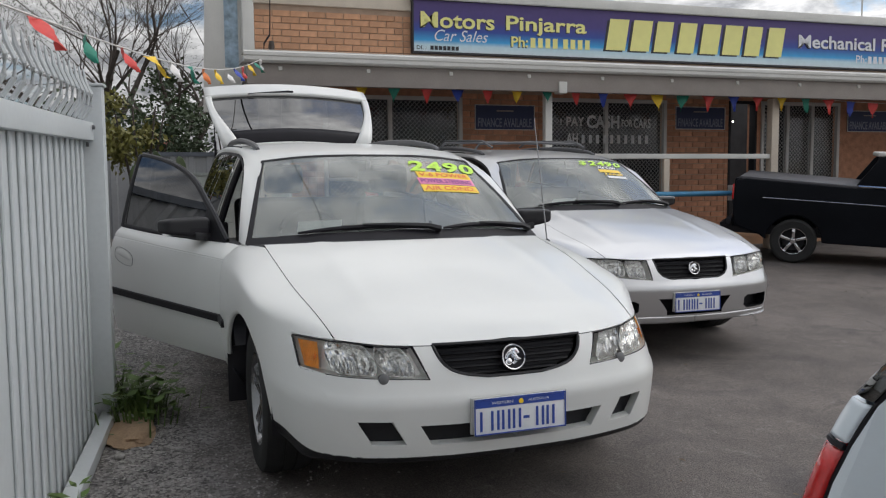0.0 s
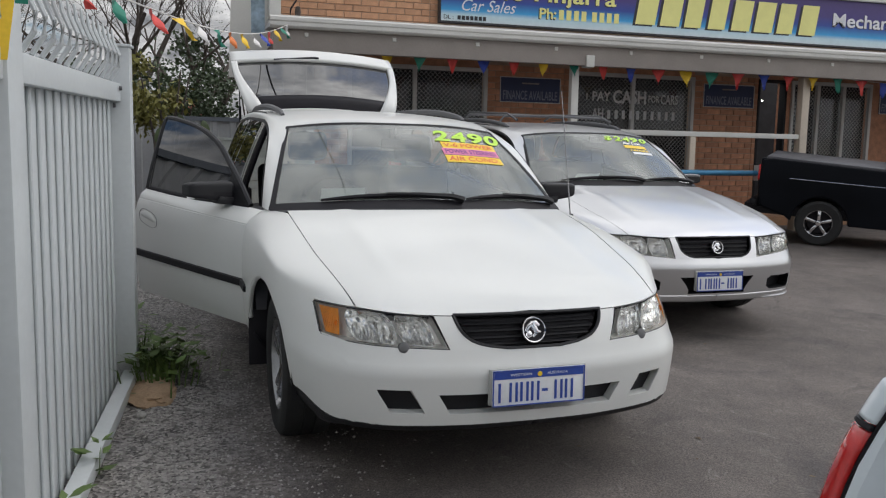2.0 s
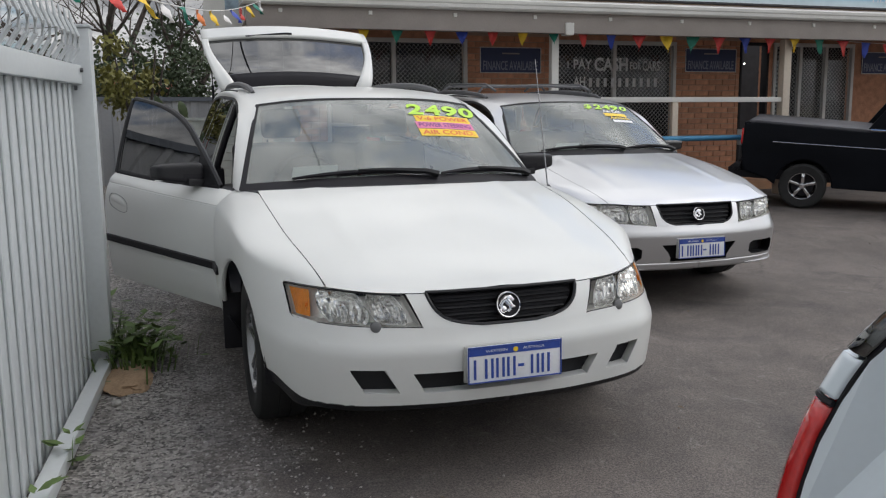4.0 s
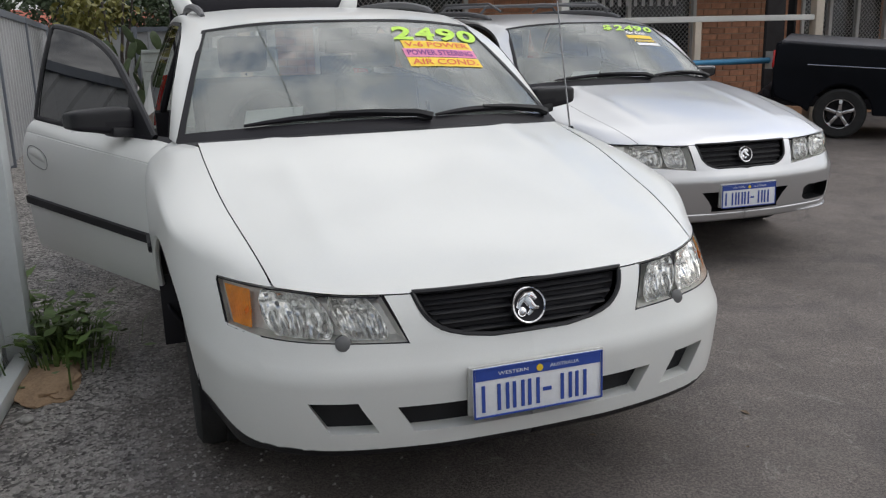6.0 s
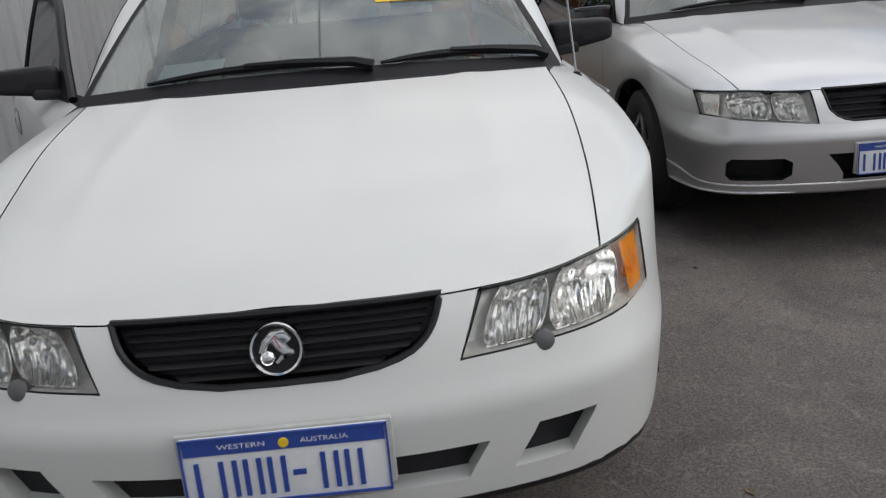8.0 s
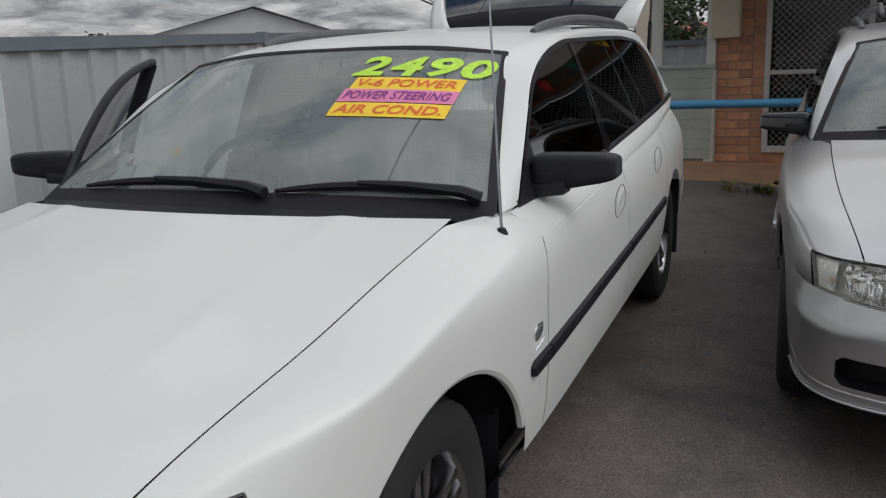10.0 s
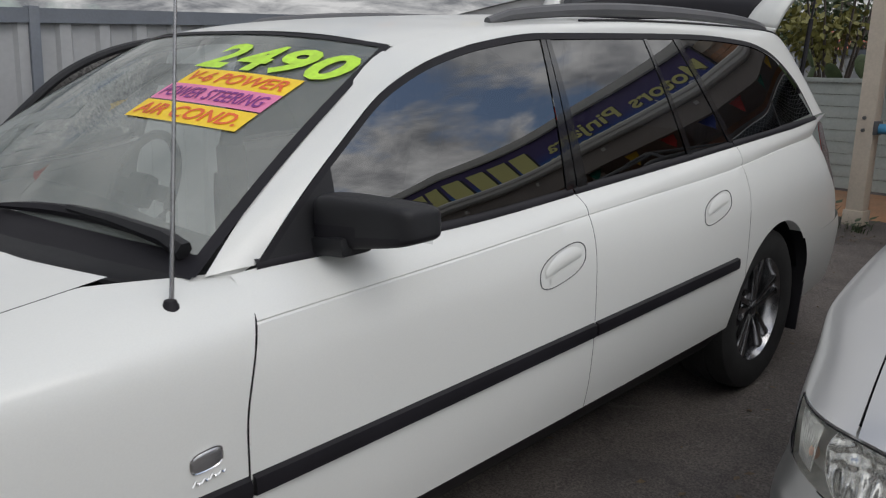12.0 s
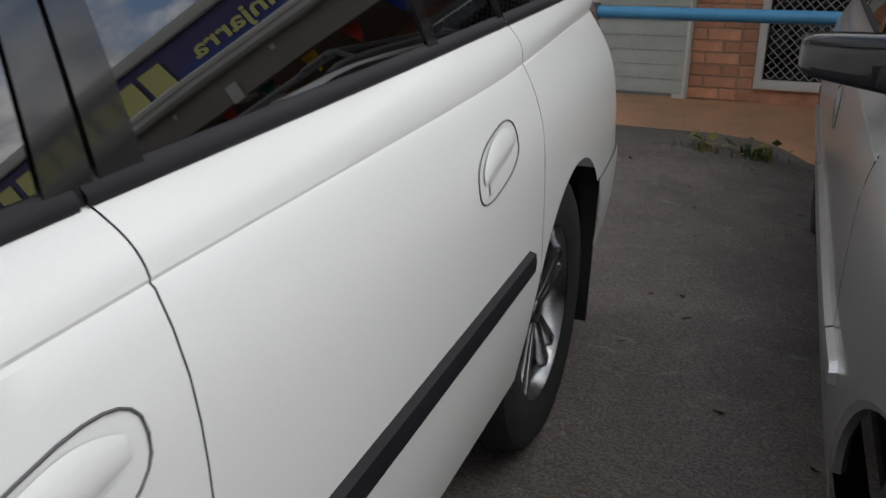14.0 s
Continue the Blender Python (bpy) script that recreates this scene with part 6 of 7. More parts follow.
hk = thing("hanging_hook", "dark hook and cord hanging from the parapet corner", "hook", at_front(0.32, 0.9, 2.95))
part("cord", tube([(0, 0, 1.2), (-0.01, 0, 0.5), (-0.02, 0, 0.25)], 0.008, 6), DARK_TRIM, hk)
part("hook", tube([(-0.02, 0, 0.27), (-0.09, 0, 0.16), (-0.10, 0, 0.05), (-0.04, 0, -0.02), (0.03, 0, 0.03)], 0.013, 6), DARK_TRIM, hk)
part("weight", lathe([(0.0, 0.20), (0.03, 0.19), (0.04, 0.12), (0.03, 0.05), (0.0, 0.04)], 12, axis="z"), BARK, hk)

cable = thing("overhead_cable", "dark overhead service cable crossing above the parked cars", "cable")
part("strand", tube([Vector((lerp(-0.52, -0.32, k / 20), lerp(-24.0, 8.92, k / 20), lerp(6.6, 4.95, k / 20) - 0.9 * math.sin(math.pi * k / 20) * 0.4)) for k in range(21)], 0.016, 6), DARK_TRIM, cable)

# ---- board gate and yard behind ----
bg = thing("board_gate", "low grey-green weatherboard gate beside the brick corner", "gate", at_front(-0.95, 1.50, 0.0))
for k in range(9):
    z0 = 0.50 + 0.105 * k
    part("board", moved(box(0.0, 1.52, -0.010, 0.010, 0.0, 0.103, 0.002), Matrix.Translation((0, 0, z0)) @ pose(0, 0, 0, -5)), BOARD, bg)
part("gate_rail", box(-0.02, 1.54, -0.03, 0.03, 1.445, 1.485, 0.004), BOARD, bg)
for x in (-0.03, 1.50):
    part("gate_stile", box(x, x + 0.06, 0.012, 0.05, 0.46, 1.45, 0.004), BOARD, bg)
b = box(0.50, 0.595, 1.50, 1.62, 0.46, 4.0, 0.01)
solo("downpipe", b, WHITE_PAINT, "white square downpipe at the brick corner", "pipe", BLD)


def sheet_fence(name, label, p0, p1, height, z_at, rib=0.20, post_gap=2.4, m=FENCE_GREY):
    """A ribbed sheet-metal fence with posts and a capping rail between two places."""
    p0, p1 = Vector(p0), Vector(p1)
    d = (p1 - p0)
    length = d.length
    d.normalize()
    ang = math.degrees(math.atan2(d.y, d.x))
    f = thing(name, label, "fence", Matrix.Translation((p0.x, p0.y, 0)) @ pose(0, 0, 0, 0, 0, ang), kind="structure")
    def zg(s):
        q = p0 + d * s
        return z_at(q.x, q.y)
    n = int(length / post_gap) + 1
    for i in range(n):
        s0, s1 = i * post_gap, min(length, (i + 1) * post_gap)
        if s1 - s0 < 0.1:
            continue
        b = bmesh.new()
        prev = None
        s = s0
        shape = [(0.0, 0.0), (rib * 0.55, 0.0), (rib * 0.63, 0.022), (rib * 0.90, 0.022), (rib * 0.98, 0.0)]
        while s < s1 - 1e-4:
            for ds, dy in shape:
                if s + ds > s1:
                    break
                z = zg(s + ds)
                cur = (b.verts.new((s + ds, -dy, z + 0.03)), b.verts.new((s + ds, -dy, z + height - 0.02)))
                if prev:
                    b.faces.new((prev[0], cur[0], cur[1], prev[1]))
                prev = cur
            s += rib
        part("fence_sheet", b, m, f, angle=20)
        part("fence_post", box(s0 - 0.025, s0 + 0.025, -0.045, 0.03, zg(s0) - 0.1, zg(s0) + height + 0.03, 0.004), FENCE_DARK if m is FENCE_GREY else m, f)
        rail = bmesh.new()
        for a, c in ((zg(s0), zg(s1)),):
            q = [(s0, -0.04, a + height - 0.05), (s0, 0.03, a + height - 0.05), (s0, 0.03, a + height + 0.02), (s0, -0.04, a + height + 0.02)]
            r = [(s1, y, z - a + c) for _, y, z in q]
            v0, v1 = [rail.verts.new(p) for p in q], [rail.verts.new(p) for p in r]
            for e in range(4):
                rail.faces.new((v0[e], v0[(e + 1) % 4], v1[(e + 1) % 4], v1[e]))
            rail.faces.new(v0[::-1]); rail.faces.new(v1)
        part("fence_rail", rail, FENCE_DARK if m is FENCE_GREY else m, f, smooth=False)
    return f


sheet_fence("fence_west", "grey ribbed sheet-metal boundary fence", (-2.2, -4.88, 0), (-2.2, 12.1, 0), 1.50, ground_z)
sheet_fence("fence_back", "grey sheet-metal fence behind the yard", (-2.2, 12.1, 0), (0.9, 12.1, 0), 1.46, ground_z, rib=0.3, post_gap=1.25)

# ---- sliding gate in front of the boundary ----
sgt = thing("sliding_gate", "pale grey steel sliding gate with curved picket tops", "gate", pose(-1.73, 0, 0, 0, 0, -6.0))
G0, G1 = -3.4, 1.78
gz_ = lambda y: 0.09 + 0.025 * (y - 1.85)
def slanted(y0, y1, x0, x1, z0, z1):
    """A bar along the gate that follows the slope of the ground."""
    bm = box(x0, x1, y0, y1, z0, z1, 0.006)
    for v in bm.verts:
        v.co.z += gz_(v.co.y)
    return bm
foot_rail = box(0.030, 0.098, G0, G1 + 0.09, 0.0, 0.062, 0.006)
for v in foot_rail.verts:
    v.co.z += ground_z(-1.6, v.co.y) + 0.012
part("bottom_rail", foot_rail, GATE_WHITE, sgt)
part("middle_rail", slanted(-0.06, G1, 0.0, 0.050, 1.480, 1.570), GATE_WHITE, sgt)
part("middle_rail", slanted(G0, -0.22, 0.0, 0.050, 1.480, 1.570), GATE_WHITE, sgt)
part("end_post", slanted(G1 - 0.01, G1 + 0.09, -0.02, 0.095, -0.02, 1.75), GATE_WHITE, sgt)
part("post_cap", slanted(G1 - 0.02, G1 + 0.10, -0.03, 0.105, 1.75, 1.765), GATE_WHITE, sgt)
part("middle_post", slanted(-0.22, -0.06, -0.05, 0.06, -0.02, 1.95), GATE_WHITE, sgt)
part("cladding", slanted(G0, G1, -0.012, 0.0, 0.02, 1.49), GATE_WHITE, sgt)
for zb in (1.545, 1.460):
    part("bolt", moved(lathe([(0.0, 0.014), (0.010, 0.012), (0.012, 0.0)], 10), Matrix.Translation((0.052 if zb > 1.5 else 0.02, G1 - 0.05, zb + gz_(G1 - 0.05)))), GREY_PLASTIC, sgt)
y = G0 + 0.06
slat_mesh = mesh_of("slat", box(0.0, 0.013, -0.012, 0.012, 0.03, 1.482, 0.004, 1), GATE_WHITE)
pick = tube([(0.0, 0.0, 1.52), (0.012, 0.0, 1.58), (0.05, 0.0, 1.64), (0.055, 0.0, 1.70), (0.03, 0.0, 1.76), (0.022, 0.0, 1.82)], [0.0095, 0.0095, 0.0095, 0.0095, 0.0095, 0.004], 6)
pick_mesh = mesh_of("picket_top", pick, GATE_WHITE)
while y < G1 - 0.02:
    if not -0.25 < y < -0.03:
        for nm, me, dx in (("slat", slat_mesh, 0.0), ("picket_top", pick_mesh, 0.01)):
            o = new(nm, me)
            o.parent = sgt
            o.location = (dx, y, gz_(y))
    y += 0.122

# ---- plants ----
def leaf_cloud(n, centre, radii, size, rng, bm=None, hang=0.0, keep=None):
    """Many small bent leaves scattered through a lumpy volume."""
    b = bm if bm is not None else bmesh.new()
    lumps = [(Vector((rng.uniform(-1, 1) * radii[0], rng.uniform(-1, 1) * radii[1], rng.uniform(-1, 1) * radii[2])) * 0.75, rng.uniform(0.25, 0.55)) for _ in range(max(4, n // 120))]
    for _ in range(n):
        c, r = lumps[rng.randrange(len(lumps))]
        p = Vector(centre) + c + Vector((rng.gauss(0, 1), rng.gauss(0, 1), rng.gauss(0, 1))) * r * min(radii) * 0.6
        d = Vector((rng.uniform(-1, 1), rng.uniform(-1, 1), rng.uniform(-0.6, 0.9) - hang)).normalized()
        s = d.cross(Vector((rng.uniform(-1, 1), rng.uniform(-1, 1), rng.uniform(-1, 1)))).normalized()
        k = size * rng.uniform(0.6, 1.4)
        q = [b.verts.new(p), b.verts.new(p + d * k * 0.5 + s * k * 0.28), b.verts.new(p + d * k), b.verts.new(p + d * k * 0.5 - s * k * 0.28)]
        b.faces.new(q)
    return b


def grow(b, p, d, length, radius, level, rng, tips, spread=0.6):
    pts, rad = [Vector(p)], [radius]
    for k in range(4):
        d = (d + Vector((rng.uniform(-1, 1), rng.uniform(-1, 1), rng.uniform(-0.35, 0.5))) * 0.22).normalized()
        pts.append(pts[-1] + d * length / 4)
        rad.append(radius * (1 - 0.14 * (k + 1)))
    tube(pts, rad, 6 if level > 1 else 4, b, caps=False)
    if level <= 0:
        tips.append(pts[-1])
        return
    for k in range(rng.choice((2, 3, 3)) + (1 if level > 2 else 0)):
        i = rng.choice((2, 3, 4, 4))
        nd = (d + Vector((rng.uniform(-1, 1), rng.uniform(-1, 1), rng.uniform(-0.5, 0.8))) * spread).normalized()
        grow(b, pts[i], nd, length * rng.uniform(0.62, 0.82), rad[i] * 0.66, level - 1, rng, tips, spread)


def tree(name, label, x, y, height, leaves, leaf_m, seed, levels=4, leaf=0.10, spread=0.75):
    rng = random.Random(seed)
    t = thing(name, label, "tree", Matrix.Translation((x, y, ground_z(x, y))))
    b, tips = bmesh.new(), []
    trunk = bmesh.new()
    tube([(0, 0, -0.1), (0.05, 0.02, height * 0.12), (0.0, 0.06, height * 0.25)], [0.20, 0.16, 0.13], 10, trunk)
    part("trunk", trunk, BARK, t)
    for k in range(4):
        grow(b, (0.0, 0.06, height * (0.20 + 0.02 * k)), Vector((math.cos(1.7 * k + seed), math.sin(1.7 * k + seed), 1.1)).normalized(), height * 0.30, 0.085, levels, rng, tips, spread)
    part("limb_frame", b, BARK, t, "bare grey branches")
    if leaves:
        lb = bmesh.new()
        for p in tips:
            for _ in range(leaves):
                d = Vector((rng.uniform(-1, 1), rng.uniform(-1, 1), rng.uniform(-1, 0.6))).normalized()
                s = d.orthogonal().normalized()
                q = p + Vector((rng.gauss(0, 0.12), rng.gauss(0, 0.12), rng.gauss(0, 0.12)))
                k = leaf * rng.uniform(0.6, 1.3)
                lb.faces.new([lb.verts.new(v) for v in (q, q + d * k * 0.5 + s * k * 0.25, q + d * k, q + d * k * 0.5 - s * k * 0.25)])
        part("crown", lb, leaf_m, t, smooth=False)
    return t


def bush(name, label, x, y, radii, z, n, m, seed, size=0.10, hang=0.0):
    rng = random.Random(seed)
    t = thing(name, label, "shrub", Matrix.Translation((x, y, ground_z(x, y))))
    st = bmesh.new()
    for k in range(7):
        a = 0.9 * k
        tube([(0.1 * math.cos(a), 0.1 * math.sin(a), 0), (0.3 * radii[0] * math.cos(a), 0.3 * radii[1] * math.sin(a), z * 0.6), (0.7 * radii[0] * math.cos(a), 0.7 * radii[1] * math.sin(a), z * 1.2)], [0.03, 0.022, 0.01], 5, st)
    part("stem_frame", st, BARK, t)
    part("crown", leaf_cloud(n, (0, 0, z), radii, size, rng, hang=hang), m, t, smooth=False)
    return t


tree("bare_tree", "large bare-branched tree behind the yard", -1.9, 15.5, 7.5, 2, LEAF_DARK, 3, 5, 0.055)
tree("bare_tree", "bare-branched tree behind the boundary fence", -5.5, 19.0, 6.5, 1, LEAF_DARK, 11, 5, 0.06)
tree("bare_tree", "slender bare-branched tree behind the yard", -0.3, 16.8, 6.8, 2, LEAF_DARK, 17, 5, 0.055)
bush("shrub", "tall dark green shrub behind the yard", -0.75, 14.2, (1.0, 0.9, 0.9), 1.7, 2600, LEAF_DARK, 5, 0.10)
bush("shrub", "dense dark green shrub behind the back fence", -2.8, 14.6, (1.6, 1.0, 0.8), 1.7, 3000, LEAF_DARK, 6, 0.12)
bush("shrub", "dense olive-green thicket behind the back fence", -1.2, 13.4, (1.1, 0.8, 0.75), 1.55, 3200, LEAF_DARK, 15, 0.09)
bush("shrub", "yellowing shrub with drooping leaves beside the gate", -1.25, 10.6, (0.55, 0.45, 0.55), 1.75, 900, LEAF_OLIVE, 8, 0.10, 0.8)
bush("shrub", "dark tree crown over the back fence", 0.9, 19.0, (2.2, 1.2, 0.8), 3.0, 1800, LEAF_DARK, 9, 0.14)

# prickly pear with flat round pads
pp = thing("prickly_pear", "prickly pear with flat green pads beside the gate", "cactus", Matrix.Translation((-0.95, 9.6, ground_z(-0.95, 9.6))))
PAD = mat("cactus_pad", (0.07, 0.10, 0.04), 0.6, vary=0.3, scale=8, fine=60)
rng = random.Random(4)
pad_b = bmesh.new()
bmesh.ops.create_icosphere(pad_b, subdivisions=2, radius=1.0, matrix=Matrix.Diagonal((0.085, 0.016, 0.13, 1)))
moved(pad_b, Matrix.Translation((0, 0, 0.12)))
pad_mesh = mesh_of("pad", pad_b, PAD)
spots = [(Vector((rng.uniform(-0.25, 0.3), rng.uniform(-0.2, 0.2), 0.0)), rng.uniform(-20, 20)) for _ in range(6)]
for base, lean in spots:
    p = base
    for k in range(rng.choice((5, 6, 7))):
        o = new("pad", pad_mesh)
        o.parent = pp
        m = Matrix.Translation(p) @ pose(0, 0, 0, rng.uniform(-25, 25), lean + rng.uniform(-35, 35), rng.uniform(0, 180))
        o.matrix_basis = m
        p = m @ Vector((0, 0, 0.22))

# weeds at the gate's foot
def weed(name, label, x, y, n, h, seed, m=GRASS, broad=0, wide=0.12):
    rng = random.Random(seed)
    w = thing(name, label, "weed", Matrix.Translation((x, y, ground_z(x, y) - 0.005)), kind="stuff")
    b = bmesh.new()
    for _ in range(n):
        a, r = rng.uniform(0, 6.28), abs(rng.gauss(0, wide * 0.5))
        p = Vector((r * math.cos(a), r * math.sin(a), 0))
        lean = Vector((math.cos(a), math.sin(a), 0)) * rng.uniform(0.1, 0.8)
        k = h * rng.uniform(0.4, 1.0)
        s = Vector((-math.sin(a), math.cos(a), 0)) * rng.uniform(0.003, 0.007)
        p1, p2 = p + Vector((0, 0, k * 0.6)) + lean * k * 0.3, p + Vector((0, 0, k * 0.85)) + lean * k
        v = [b.verts.new(q) for q in (p - s, p + s, p1 + s * 0.8, p1 - s * 0.8, p2)]
        b.faces.new(v[:4])
        b.faces.new((v[3], v[2], v[4]))
    for _ in range(broad):
        a = rng.uniform(0, 6.28)
        p = Vector((rng.gauss(0, wide * 0.5), rng.gauss(0, wide * 0.5), rng.uniform(0.02, h)))
        d = Vector((math.cos(a), math.sin(a), rng.uniform(-0.2, 0.7))).normalized()
        s = d.cross(Vector((0, 0, 1))).normalized()
        k = rng.uniform(0.04, 0.09)
        b.faces.new([b.verts.new(q) for q in (p, p + d * k * 0.4 + s * k * 0.33, p + d * k, p + d * k * 0.4 - s * k * 0.33)])
    part("blades", b, m, w, smooth=False)
    return w


weed("weed", "green grassy weed clump at the gate's foot", -1.33, 1.80, 260, 0.24, 1, broad=200, wide=0.22)
weed("weed", "broad-leaved weed climbing the gate post", -1.42, 1.93, 20, 0.36, 2, GRASS, 44, 0.12)
weed("weed", "leafy weed poking under the gate", -1.565, 0.62, 4, 0.16, 3, broad=14, wide=0.05)
weed("weed", "leafy weed poking under the gate", -1.605, 0.18, 4, 0.16, 4, broad=12, wide=0.05)
weed("weed", "small grass tuft in the asphalt", -0.37, -0.42, 70, 0.06, 5, LEAF_OLIVE, 6, 0.10)
for k, (x, y) in enumerate(((0.25, 7.08), (0.95, 7.07), (1.22, 7.03), (1.30, 7.05), (0.05, 7.02))):
    weed("weed", "small weed along the slab's edge", x, y, 40, 0.09 if k < 4 else 0.22, 20 + k, LEAF_OLIVE if k % 2 else LEAF_DARK, 16, 0.14)
rng = random.Random(12)
b = bmesh.new()
bmesh.ops.create_icosphere(b, subdivisions=4, radius=1.0)
for v in b.verts:
    k = 1 + 0.25 * noise.noise(v.co * 1.7) + 0.08 * noise.noise(v.co * 6)
    v.co = Vector((v.co.x * 0.13 * k, v.co.y * 0.21 * k, v.co.z * 0.045 * k))
solo("dirt_mound", b, EARTH, "low mound of orange earth by the gate", "earth", Matrix.Translation((-1.375, 1.57, ground_z(-1.4, 1.57) + 0.005)) @ pose(0, 0, 0, 2.8))
for x, y, r, sd in ((-1.40, 1.74, 0.055, 1), (-1.31, 1.72, 0.03, 2), (-1.42, 1.25, 0.025, 3)):
    b = bmesh.new()
    bmesh.ops.create_icosphere(b, subdivisions=3, radius=r)
    for v in b.verts:
        v.co *= 1 + 0.35 * noise.noise(v.co * 22 + Vector((sd * 9, 0, 0)))
        v.co.z *= 0.7
    solo("stone", b, ROCK, "pale grey stone lying by the gate", "stone", Matrix.Translation((x, y, ground_z(x, y) + r * 0.35)), group="stones by the gate")
# loose gravel
rng = random.Random(21)
vs, fs = [], []
for _ in range(8000):
    x = -1.45 + abs(rng.gauss(0, 0.42))
    y = rng.uniform(-2.2, 3.6)
    if x > 0.2:
        continue
    r = rng.uniform(0.003, 0.0085) * (1.5 if rng.random() < 0.08 else 1)
    c = Vector((x, y, ground_z(x, y) + r * 0.25))
    o = len(vs)
    a = rng.uniform(0, 3)
    ca, sa = math.cos(a) * r, math.sin(a) * r
    vs += [c + Vector(q) for q in ((ca, sa, 0), (-sa, ca * 0.8, 0), (-ca, -sa, 0), (sa * 0.9, -ca, 0), (0.2 * r, 0, r * rng.uniform(0.5, 0.9)))]
    fs += [(o, o + 1, o + 4), (o + 1, o + 2, o + 4), (o + 2, o + 3, o + 4), (o + 3, o, o + 4)]
me = bpy.data.meshes.new("gravel")
me.from_pydata([tuple(v) for v in vs], [], fs)
GRAVEL = mat("loose_gravel", (0.30, 0.285, 0.265), 0.9, vary=0.5, scale=40, fine=120)
me.materials.append(GRAVEL)
tagged(new("gravel", me), "loose grey gravel strewn along the gate", "gravel", kind="stuff")
# fallen leaves and scraps between the cars
LEAF_BROWN = mat("dry_leaf", (0.14, 0.10, 0.06), 0.8, vary=0.4, scale=30)
rng = random.Random(33)
vs, fs = [], []
for _ in range(420):
    x, y = rng.choice(((rng.uniform(0.9, 2.0), rng.uniform(2.5, 7.0)), (rng.uniform(-0.5, 6), rng.uniform(-2, 6.9)), (rng.uniform(0.2, 2.0), rng.uniform(6.6, 7.1))))
    r = rng.uniform(0.006, 0.026)
    z = ground_z(x, y) + 0.002
    a = rng.uniform(0, 6.28)
    o = len(vs)
    vs += [(x, y, z), (x + r * math.cos(a), y + r * math.sin(a), z + rng.uniform(0, 0.008)), (x + 1.6 * r * math.cos(a + 0.5), y + 1.6 * r * math.sin(a + 0.5), z + 0.003), (x + r * math.cos(a + 1.0), y + r * math.sin(a + 1.0), z + rng.uniform(0, 0.008))]
    fs.append((o, o + 1, o + 2, o + 3))
me = bpy.data.meshes.new("leaf_litter")
me.from_pydata(vs, [], fs)
me.materials.append(LEAF_BROWN)
tagged(new("leaf_litter", me), "dry leaf scraps strewn over the asphalt", "leaves", kind="stuff")

# ---- bunting ----
def pennant(parent, p, d, colour, w=0.17, h=0.20, twist=0.0, sway=(0, 0)):
    d = Vector(d).normalized()
    nrm = d.cross(Vector((0, 0, 1))).normalized()
    def at(u, v):
        wide = (1 - v)
        q = Vector(p) + d * w * ((u - 0.5) * wide) + Vector((0, 0, -h * v))
        q += nrm * (0.02 * math.sin(5 * v + 3 * u + twist) + sway[0] * v) + d * sway[1] * v
        return q
    part("flag", sheet(at, 4, 5), FLAGS[colour], parent, colour + " triangular flag")


bt = thing("bunting", "string of coloured triangular flags under the verandah", "bunting")
order = ["yellow", "green", "red", "blue", "red", "yellow", "green", "red", "blue", "red", "yellow", "green", "red", "blue", "red", "yellow", "green", "red", "blue", "red"]
line = []
rng = random.Random(8)
for k in range(22):
    x = 1.32 + 0.412 * (k - 0.5)
    sag = 0.06 * math.sin(math.pi * ((x - 0.14) % 3.66) / 3.66)
    line.append(BLD @ Vector((x, 0.12, 2.63 - 0.012 * x - sag)))
part("string", tube(line, 0.004, 4), TWINE, bt)
for k, c in enumerate(order):
    x = 1.32 + 0.412 * k
    sag = 0.06 * math.sin(math.pi * ((x - 0.14) % 3.66) / 3.66)
    pennant(bt, BLD @ Vector((x, 0.12, 2.63 - 0.012 * x - sag)), BLD.to_3x3() @ Vector((1, 0, 0)), c, 0.20, 0.22, rng.uniform(0, 6), (rng.uniform(-0.04, 0.04), rng.uniform(-0.02, 0.03)))
bt = thing("bunting", "string of coloured flags from gate post to building", "bunting")
pA, pB = Vector((-1.70, -0.10, 1.88)), BLD @ Vector((0.30, 0.9, 2.98))
def bunt(t):
    return pA.lerp(pB, t) - Vector((0, 0, 0.20 * math.sin(math.pi * t)))
part("string", tube([bunt(k / 30) for k in range(31)], 0.004, 4), TWINE, bt)
cols = ["red", "green", "red", "yellow", "white", "green", "orange", "yellow", "white", "blue", "red", "yellow", "green", "white", "orange"]
for k, c in enumerate(cols):
    t = 0.05 + 0.062 * k
    pennant(bt, bunt(t), pB - pA, c, 0.11, 0.11, rng.uniform(0, 6), (rng.uniform(0.02, 0.10), rng.uniform(0.0, 0.10)))
rb = thing("ribbon", "yellow and green ribbon hanging on the gate post", "ribbon", Matrix.Translation((-1.705, -0.235, gz_(-0.2))))
part("yellow_strip", sheet(lambda u, v: Vector((lerp(-0.005, 0.040, u) * (1 - 0.5 * v * v) + 0.006 * math.sin(4 * v), 0.012 * math.sin(5 * v), 1.95 - 0.42 * v)), 3, 8), FLAGS["yellow"], rb)
part("green_strip", sheet(lambda u, v: Vector((lerp(0.045, 0.085, u) * (1 - 0.2 * v), 0.006 + 0.012 * math.sin(5 * v + 1), 1.92 - 0.24 * v)), 3, 8), FLAGS["green"], rb)

